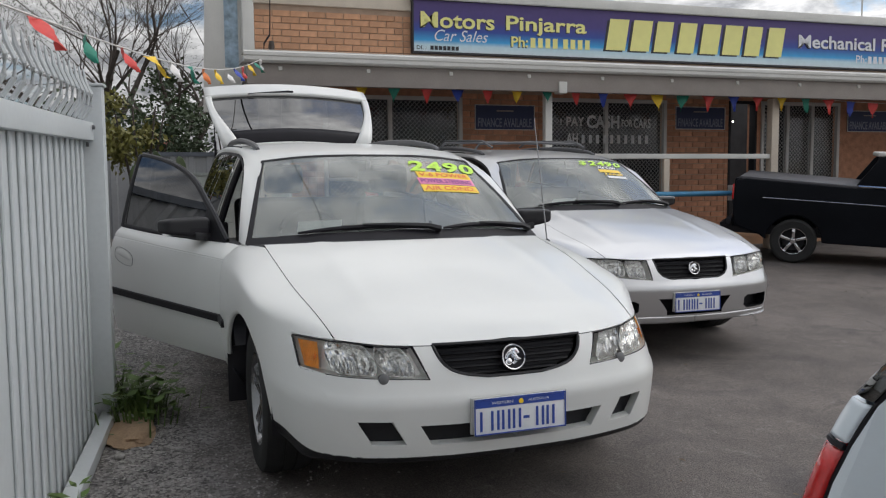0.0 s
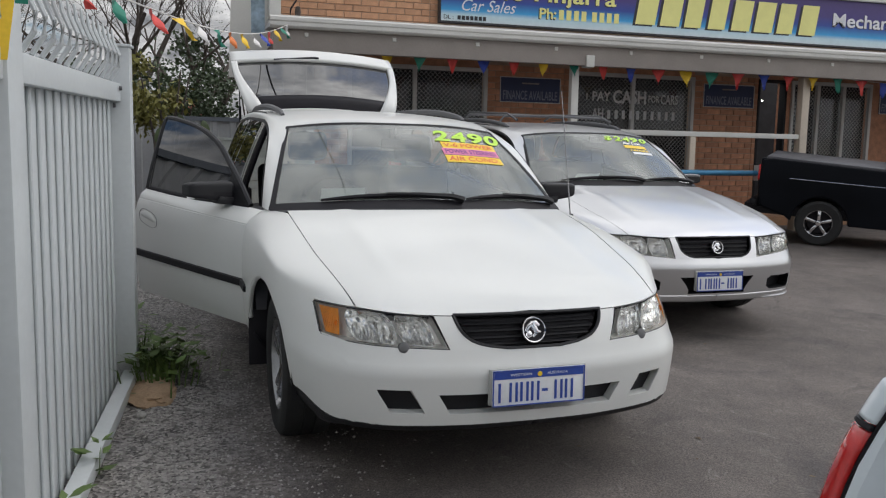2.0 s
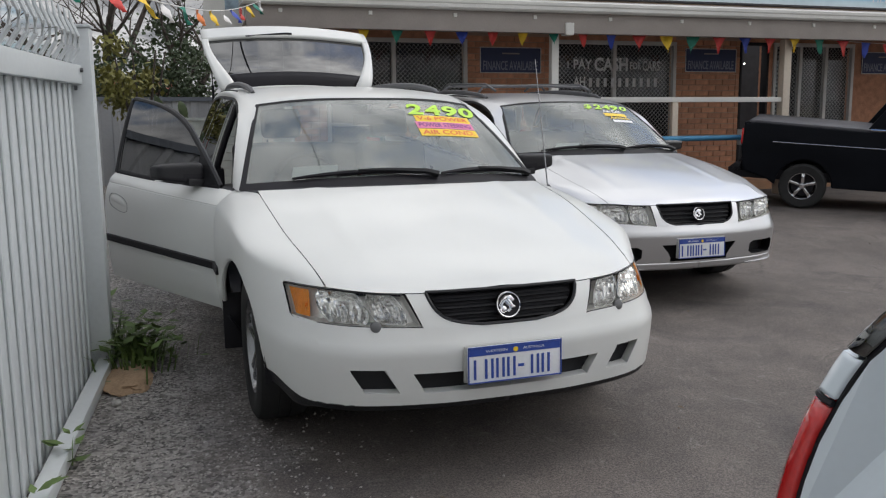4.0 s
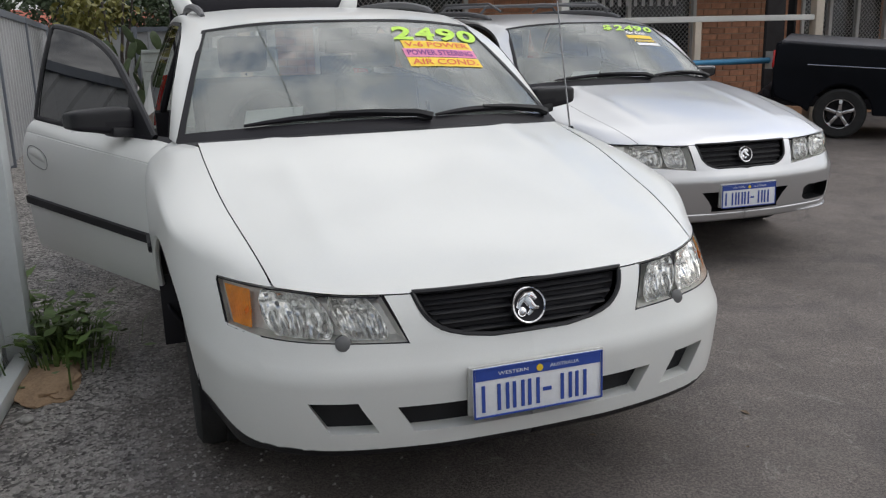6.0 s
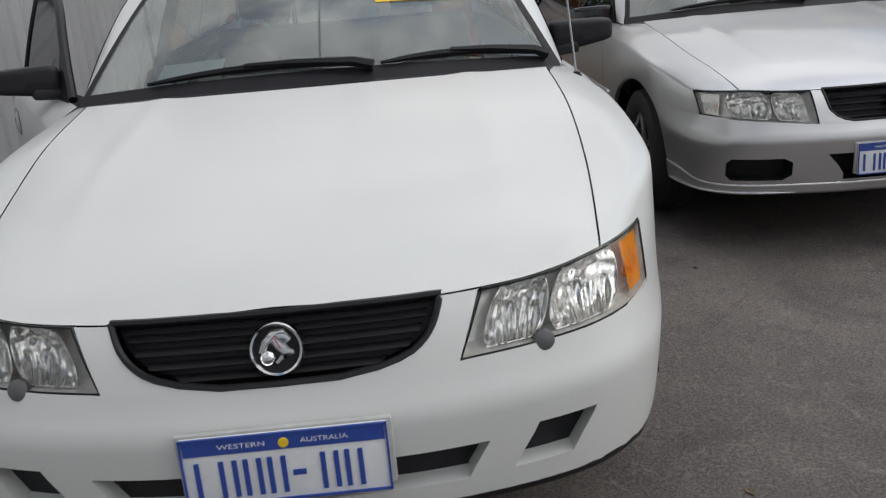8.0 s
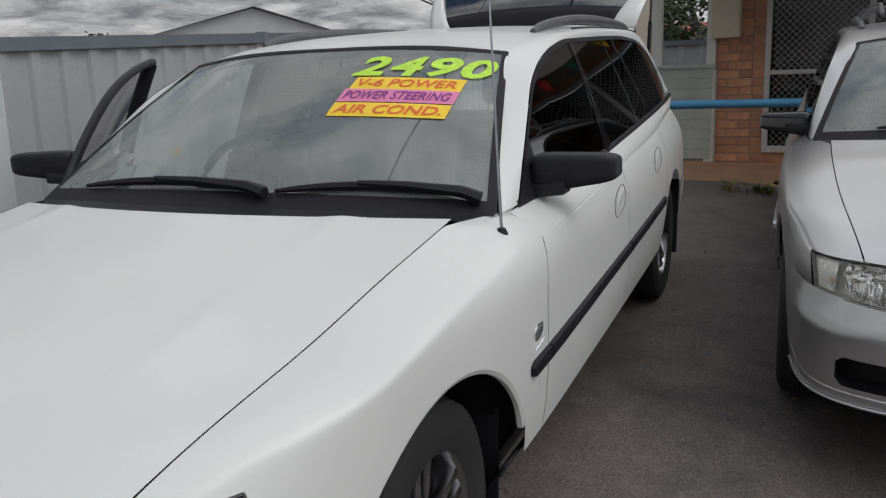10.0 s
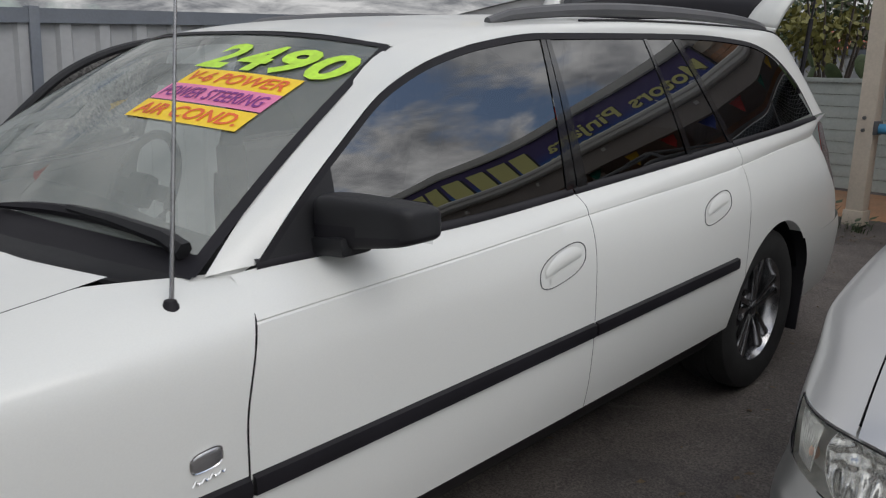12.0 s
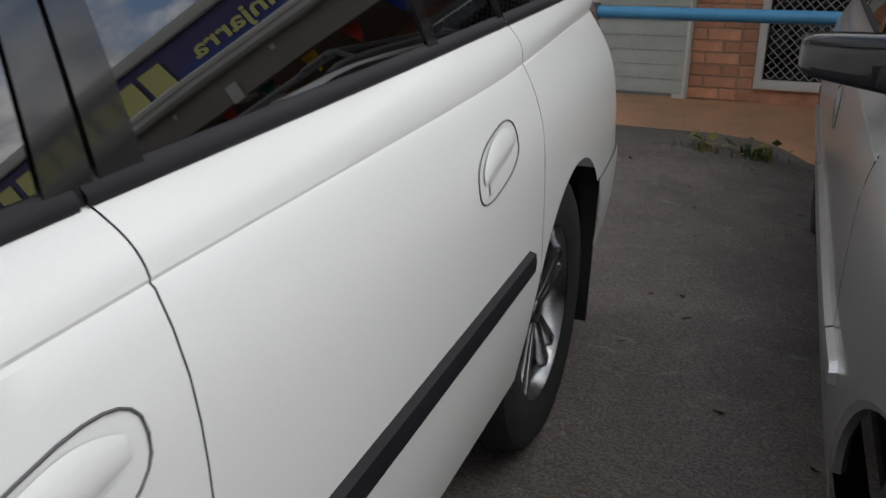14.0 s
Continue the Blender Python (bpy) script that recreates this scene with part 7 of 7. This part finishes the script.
# ---- black utility truck ----
UTE = pose(6.635, 5.70, ground_z(6.6, 5.70), 2.8, 0, 0) @ pose(0, 0, 0, 0, 0, -45) @ pose(0, 0, 0, 0, 1.2, 0) @ Matrix.Translation((-1.02, -0.06, -0.055))
ute = thing("utility_truck", "old black utility truck with chrome spoked wheels", "truck", UTE)
def extruded(profile, y0, y1, bevel=0.03):
    b = bmesh.new()
    f = b.faces.new([b.verts.new((x, y0, z)) for x, z in profile])
    r = bmesh.ops.extrude_face_region(b, geom=[f])
    for g in r["geom"]:
        if isinstance(g, bmesh.types.BMVert):
            g.co.y = y1
    bmesh.ops.recalc_face_normals(b, faces=b.faces)
    if bevel:
        bmesh.ops.bevel(b, geom=[e for e in b.edges if e.calc_face_angle(0) > 0.3], offset=bevel, segments=3, profile=0.6, affect="EDGES")
    return b
def arch_profile(xc, r, z0, n=10):
    return [(xc + r * math.cos(math.pi * (1 - k / n)), z0 + r * math.sin(math.pi * (1 - k / n))) for k in range(n + 1)]
low = 0.34
prof = [(0.30, low + 0.16), (0.60, low + 0.06)] + arch_profile(1.02, 0.335, low) + [(1.5, low), (3.45, low)] + arch_profile(3.95, 0.39, low) + [(4.45, low), (4.85, low + 0.05), (4.95, 0.62), (4.9, 0.85), (4.7, 0.98), (3.7, 1.03), (3.25, 1.05), (2.3, 1.06), (1.7, 1.06), (0.9, 1.10), (0.40, 1.125), (0.28, 1.10), (0.24, 0.85), (0.27, 0.62)]
part("body_side", extruded(prof, 0.0, 0.10, 0.025), PAINT_BLACK, ute)
part("body_side", extruded(prof, 1.32, 1.42, 0.025), PAINT_BLACK, ute)
part("tail_panel", box(0.25, 0.31, 0.08, 1.34, 0.48, 1.12, 0.02), PAINT_BLACK, ute)
part("tray_cover", moved(box(0.0, 1.55, 0.02, 1.40, 0, 0.035, 0.012), Matrix.Translation((0.32, 0, 1.118)) @ pose(0, 0, 0, 1.6, 2.6, 0)), mat("grey_tonneau", (0.10, 0.10, 0.11), 0.6, vary=0.2), ute, "grey tray cover")
part("bonnet", box(3.3, 4.88, 0.06, 1.39, 0.85, 1.02, 0.05, 3), PAINT_BLACK, ute)
part("floor", box(0.1, 4.8, 0.1, 1.35, 0.40, 0.52), DARK_TRIM, ute, smooth=False)
gl_ = [(2.20, 1.09), (2.22, 1.44), (2.80, 1.45), (3.16, 1.08)]
for yy in (0.05, 1.30):
    part("cab_glass", extruded(gl_, yy + 0.02, yy + 0.05, 0.0), GLASS_TINT, ute)
    part("sail_panel", extruded([(1.68, 1.07), (1.93, 1.43), (2.0, 1.47), (2.20, 1.48), (2.17, 1.06)], yy, yy + 0.07, 0.012), PAINT_BLACK, ute)
part("cab_roof", box(1.90, 2.86, 0.07, 1.35, 1.455, 1.515, 0.028, 3), mat("pale_roof_paint", (0.62, 0.60, 0.57), 0.4), ute, "pale cab roof")
for xa, za, xb, zb in ((2.55, 1.07, 2.52, 1.47), (3.22, 1.06, 2.82, 1.47)):
    for yy in (0.09, 1.33):
        part("cab_pillar", tube([(xa, yy, za), (xb, yy, zb)], 0.03, 8), PAINT_BLACK, ute)
part("cab_back", moved(box(-0.02, 0.02, 0.1, 1.32, 0, 0.46), Matrix.Translation((1.90, 0, 1.05)) @ pose(0, 0, 0, 0, 14, 0)), PAINT_BLACK, ute)
part("tail_lamp", box(0.235, 0.26, 0.0, 0.05, 0.84, 1.04, 0.008), RED_LENS, ute, "red tail lamp")
part("chrome_strip", tube([(0.62, -0.006, 0.885), (2.5, -0.006, 0.845), (4.6, -0.006, 0.83)], 0.008, 6), ALLOY, ute)
part("chrome_strip", tube([(1.72, -0.004, 1.085), (2.20, -0.004, 1.075)], 0.014, 6), CHROME, ute)
part("door_lever", tube([(2.26, -0.02, 0.985), (2.38, -0.02, 0.985)], 0.012, 6), CHROME, ute)
part("rear_bumper", box(0.16, 0.25, 0.05, 1.37, 0.50, 0.58, 0.02), DARK_TRIM, ute)
for xw in (1.02, 3.95):
    for yw, rz in ((0.10, -90), (1.32, 90)):
        h = new("wheel")
        h.parent = ute
        h.matrix_basis = Matrix.Translation((xw, yw, 0.342)) @ pose(0, 0, 0, 0, 0, rz) @ Matrix.Diagonal((0.88, 0.88, 0.88, 1))
        part("tyre", lathe([(0.19, -0.10), (0.29, -0.11), (0.32, -0.09), (0.326, 0.0), (0.32, 0.09), (0.29, 0.11), (0.19, 0.10)], 40), RUBBER, h)
        rim = lathe([(0.18, -0.08), (0.196, 0.085), (0.200, 0.10), (0.185, 0.098), (0.165, 0.03), (0.165, -0.08)], 40)
        for i in range(5):
            sp = box(0.01, 0.05, -0.022, 0.022, 0.04, 0.175, 0.01)
            join(rim, moved(sp, pose(0, 0, 0, 72 * i)))
        join(rim, lathe([(0.0, 0.075), (0.035, 0.07), (0.05, 0.05), (0.05, 0.0)], 20))
        part("rim", rim, CHROME, h, "polished five-spoke rim")
        part("brake_drum", lathe([(0.0, 0.0), (0.15, 0.0), (0.15, -0.05)], 24), DARK_TRIM, h)

# ---- pale hatchback, its tail beside the camera's start ----
HB = Matrix.Translation((-0.41, -1.752, ground_z(-0.4, -1.752))) @ pose(0, 0, 0, 2.8, 0, 0) @ Matrix.Diagonal((1, 1, 1.09, 1))
hb = thing("hatchback", "pale blue-white hatchback with upright red tail lamps", "car", HB)
# the tail's way forward at each height
tail_p = curve1([(0.28, 0.06), (0.36, 0.02), (0.50, 0.0), (0.62, 0.0), (0.72, 0.003), (0.85, 0.026), (0.91, 0.045), (0.97, 0.073), (1.03, 0.107), (1.085, 0.150), (1.22, 0.27), (1.40, 0.43)])
def hatch_side(x):
    lo = 0.28
    pr = [(0.30, lo)] + arch_profile(0.72, 0.34, lo) + [(1.2, lo), (2.75, lo)] + arch_profile(3.17, 0.34, lo) + [(3.65, lo), (3.80, 0.40), (3.82, 0.62), (3.70, 0.78), (2.95, 0.95), (0.95, 1.04), (1.10, 1.38), (0.86, 1.41)]
    pr += [(tail_p(z) + 0.046, z) for z in (1.40, 1.30, 1.20, 1.10, 1.03, 0.97, 0.91, 0.85, 0.76, 0.66, 0.54)] + [(0.16, 0.50), (0.16, 0.32)]
    b = bmesh.new()
    b.faces.new([b.verts.new((x + 0.13 * step(1.0, 1.42, z), -p, z)) for p, z in pr])
    return b
for s, (x0, x1) in ((1, (0.0, 0.06)), (-1, (0.0, 0.06))):
    b = hatch_side(x0)
    r = bmesh.ops.extrude_face_region(b, geom=b.faces[:])
    for g in r["geom"]:
        if isinstance(g, bmesh.types.BMVert):
            g.co.x += x1
    if s < 0:
        for v in b.verts:
            v.co.x = 1.62 - v.co.x
    bmesh.ops.recalc_face_normals(b, faces=b.faces)
    part("body_side", b, PAINT_ICE, hb, smooth=False)
def tail_corner(w, z):
    """Round the tail's corner: w from 0 on the flank over 0.5 at the corner to 1 on the back."""
    p0, side = tail_p(z), 0.13 * step(1.0, 1.42, z)
    a, c, e = Vector((side - 0.004, -(p0 + 0.038), z)), Vector((side - 0.004, -(p0 - 0.006), z)), Vector((side + 0.16, -(p0 - 0.016), z))
    k = w
    q = a * (1 - k) ** 2 + c * 2 * k * (1 - k) + e * k * k
    return a.lerp(c, min(1, 2 * w)).lerp(c.lerp(e, max(0, 2 * w - 1)), 0.0 if w < 0.5 else 1.0).lerp(q, 0.35)
def tail_piece(name, z0, z1, m, label, s, thick):
    b = sheet(lambda u, v: tail_corner(u, lerp(z0, z1, v)), 14, 10)
    if s < 0:
        for v in b.verts:
            v.co.x = 1.62 - v.co.x
        bmesh.ops.reverse_faces(b, faces=b.faces)
    part(name, b, m, hb, label, thick=thick, angle=70)
for s in (1, -1):
    tail_piece("tail_lamp", 0.58, 0.958, RED_LENS, "tall red tail lamp", s, 0.02)
    tail_piece("tail_cap", 0.972, 1.028, PAINT_ICE, "pale corner of the tailgate", s, 0.015)
    tail_piece("rear_quarter_glass", 1.034, 1.40, GLASS_TINT, "dark wrap-around rear window", s, 0.006)
    seam = [Vector((0.13 * step(1.0, 1.42, z) + 0.004, -(tail_p(z) + 0.042), z)) for z in np.linspace(0.56, 1.40, 30)]
    seal = tube([Vector((p.x if s > 0 else 1.62 - p.x, p.y, p.z)) for p in seam], 0.0048, 6)
    part("tailgate_seal", seal, DARK_TRIM, hb)
    lip = [tail_corner(w, 0.965) + Vector((0.002, 0, 0)) for w in np.linspace(0, 1, 12)]
    part("lamp_seal", tube([Vector((p.x if s > 0 else 1.62 - p.x, p.y, p.z)) for p in lip], 0.0045, 6), DARK_TRIM, hb)
part("tailgate", sheet(lambda u, v: Vector((lerp(0.15, 1.47, u), -(tail_p(lerp(0.50, 1.035, v)) - 0.016), lerp(0.50, 1.035, v))), 12, 12), PAINT_ICE, hb, thick=0.02)
part("rear_glass", sheet(lambda u, v: Vector((lerp(0.15, 1.47, u) + (0.13 * v if u < 0.5 else -0.13 * v) * abs(2 * u - 1), -(tail_p(lerp(1.035, 1.40, v)) - 0.014), lerp(1.035, 1.40, v))), 10, 8), GLASS_TINT, hb, "dark rear window", thick=0.006)
for s in (0, 1):
    x0, xt = (0.03, 0.15) if s == 0 else (1.59, 1.47)
    part("side_glass", sheet(lambda u, v: Vector((lerp(x0, xt, v), -(lerp(0.95, 2.90, u) + lerp(0.15, -0.75 * u + 0.15 * (1 - u), v) * v), lerp(1.045 - 0.10 * u, 1.41, v))), 12, 4), GLASS_TINT, hb, "dark side window", thick=0.006)
part("roof", sheet(lambda u, v: Vector((lerp(0.13, 1.49, u), -lerp(0.44, 2.20, v), 1.405 + 0.03 * (1 - (2 * u - 1) ** 2) + 0.02 * math.sin(math.pi * v))), 12, 8), PAINT_ICE, hb, thick=0.02)
part("windscreen", sheet(lambda u, v: Vector((lerp(0.13, 1.49, u), -lerp(2.20, 2.98, v), lerp(1.42, 0.95, v))), 8, 4), GLASS_TINT, hb)
part("bonnet", sheet(lambda u, v: Vector((lerp(0.08, 1.54, u), -lerp(2.95, 3.80, v), lerp(0.95, 0.74, v ** 1.6) + 0.02 * (1 - (2 * u - 1) ** 2))), 8, 6), PAINT_ICE, hb, thick=0.02)
part("front_panel", box(0.08, 1.54, -3.82, -3.78, 0.30, 0.76, 0.015), PAINT_ICE, hb)
part("rear_bumper", box(-0.01, 1.63, -0.12, 0.02, 0.28, 0.52, 0.03, 3), PAINT_ICE, hb)
part("floor", box(0.08, 1.54, -3.8, -0.05, 0.25, 0.35), DARK_TRIM, hb, smooth=False)
for xw, rz in ((0.10, 180), (1.52, 0)):
    for yw in (-0.72, -3.17):
        h = new("wheel")
        h.parent = hb
        h.matrix_basis = Matrix.Translation((xw, yw, 0.29)) @ pose(0, 0, 0, 0, 0, rz)
        part("tyre", lathe([(0.18, -0.085), (0.26, -0.09), (0.288, -0.07), (0.29, 0.0), (0.288, 0.07), (0.26, 0.09), (0.18, 0.085)], 32), RUBBER, h)
        part("rim", lathe([(0.0, 0.05), (0.05, 0.055), (0.16, 0.06), (0.185, 0.08), (0.18, -0.05)], 32), ALLOY, h)

# ---- distance ----
def gable(name, label, x, y, w, d, wall_h, ridge_h, roof_m, wall_m, yaw=0.0):
    g = thing(name, label, "house", Matrix.Translation((x, y, ground_z(x, y) - 0.2)) @ pose(0, 0, 0, 0, 0, yaw))
    part("wall", box(-w / 2, w / 2, -d / 2, d / 2, 0, wall_h), wall_m, g, smooth=False)
    gb = bmesh.new()
    for sgn in (1, -1):
        q = [(-w / 2 - 0.3, sgn * (d / 2 + 0.3), wall_h - 0.1), (w / 2 + 0.3, sgn * (d / 2 + 0.3), wall_h - 0.1), (w / 2 + 0.3, 0, ridge_h), (-w / 2 - 0.3, 0, ridge_h)]
        gb.faces.new([gb.verts.new(p) for p in q])
    part("roof", gb, roof_m, g, smooth=False)
    for sx in (-1, 1):
        ge = bmesh.new()
        ge.faces.new([ge.verts.new(p) for p in ((sx * w / 2, -d / 2, wall_h), (sx * w / 2, d / 2, wall_h), (sx * w / 2, 0, ridge_h - 0.05))])
        part("gable_end", ge, wall_m, g, smooth=False)
    return g


gable("shed", "low grey-roofed brick shed beyond the shop's end", 18.0, 9.5, 9, 6, 2.5, 3.4, ROOF_GREY, BRICK, 0)
gable("shed", "large grey metal shed with a low gable roof", -26.0, 34.0, 16, 11, 3.0, 4.5, ROOF_GREY, FENCE_GREY, -38)
gable("house", "low house with a red tiled roof beyond the fence", -5.6, 41.0, 12, 7, 2.3, 3.6, ROOF_RED, CREAM_PAINT, 8)
pole = thing("power_pole", "distant wooden power pole with crossarms", "pole", Matrix.Translation((-30.5, 50.0, 0.3)))
part("shaft", tube([(0, 0, 0), (0, 0, 5.3)], [0.16, 0.12], 8), BARK, pole)
for z in (4.6, 5.0):
    part("crossarm", box(-0.9, 0.9, -0.06, 0.06, z, z + 0.12), BARK, pole, smooth=False)
palm = thing("palm_tree", "distant palm with a round crown of fronds", "tree", Matrix.Translation((-29.0, 51.5, 0.3)))
part("trunk", tube([(0, 0, 0), (0.1, 0, 2.0), (0, 0, 3.6)], [0.3, 0.24, 0.2], 8), BARK, palm)
fr_b = bmesh.new()
rng = random.Random(5)
for k in range(46):
    a, up = rng.uniform(0, 6.28), rng.uniform(-0.3, 1.2)
    pts = [Vector((0, 0, 3.6)) + Vector((math.cos(a), math.sin(a), up)) * 0.5 * q - Vector((0, 0, 0.12 * q * q)) for q in range(4)]
    s = Vector((-math.sin(a), math.cos(a), 0)) * 0.10
    for p, q in zip(pts, pts[1:]):
        fr_b.faces.new([fr_b.verts.new(v) for v in (p - s, p + s, q + s * 0.7, q - s * 0.7)])
part("crown", fr_b, LEAF_DARK, palm, smooth=False)
for k, (x, y, w) in enumerate(((-25.5, 54.0, 3.2), (-21.0, 56.0, 4.0), (-15.0, 55.0, 3.5), (-9.0, 58.0, 4.5), (-36, 50, 4.0), (-44, 44, 4.5))):
    bush("shrub", "distant dark tree clump above the rooftops", x, y, (w, 2.0, 1.3), 3.0 + 0.4 * (k % 2), 1600, LEAF_DARK, 50 + k, 0.34)

# ---- bricks, the nearest ones singly ----
def bricks(x0, x1, y, z0, z1, course, parent, seed, clay):
    rng = random.Random(seed)
    h, w, gap = course - 0.010, 0.230, 0.010
    meshes = []
    for k in range(3):
        bm = box(0, w, -0.012 - 0.002 * k, 0.03, 0, h, 0.004, 1)
        meshes.append(mesh_of("brick", bm, clay, smooth=False))
    half = [mesh_of("brick", box(0, w / 2 - gap / 2, -0.012 - 0.002 * k, 0.03, 0, h, 0.004, 1), clay, smooth=False) for k in range(2)]
    row = 0
    z = z0
    while z + h <= z1:
        x = x0
        first = row % 2
        while x < x1 - 0.06:
            left = x1 - x
            if first or left < w:
                me, dx = rng.choice(half), w / 2 - gap / 2
                first = 0
                if left < dx:
                    me, dx = mesh_of("brick", box(0, left, -0.012, 0.03, 0, h, 0.004, 1), clay, smooth=False), left
            else:
                me, dx = rng.choice(meshes), w
            o = new("brick", me)
            o.parent = parent
            o.location = (x, y + rng.uniform(-0.0015, 0.0015), z)
            x += dx + gap
        z += course
        row += 1


bricks(0.602, 1.068, 1.565, 0.475, 2.66, 0.086, wall, 1, BRICK)
bricks(3.105, 4.415, 1.565, 0.475, 2.66, 0.086, wall, 3, BRICK)
bricks(6.505, 7.655, 1.565, 0.475, 2.66, 0.086, wall, 4, BRICK)
bricks(4.425, 6.495, 1.565, 0.475, 0.94, 0.086, wall, 5, BRICK)
bricks(0.155, 2.30, 1.45, 3.05, 3.72, 0.086, parapet, 2, BRICK_PALE)
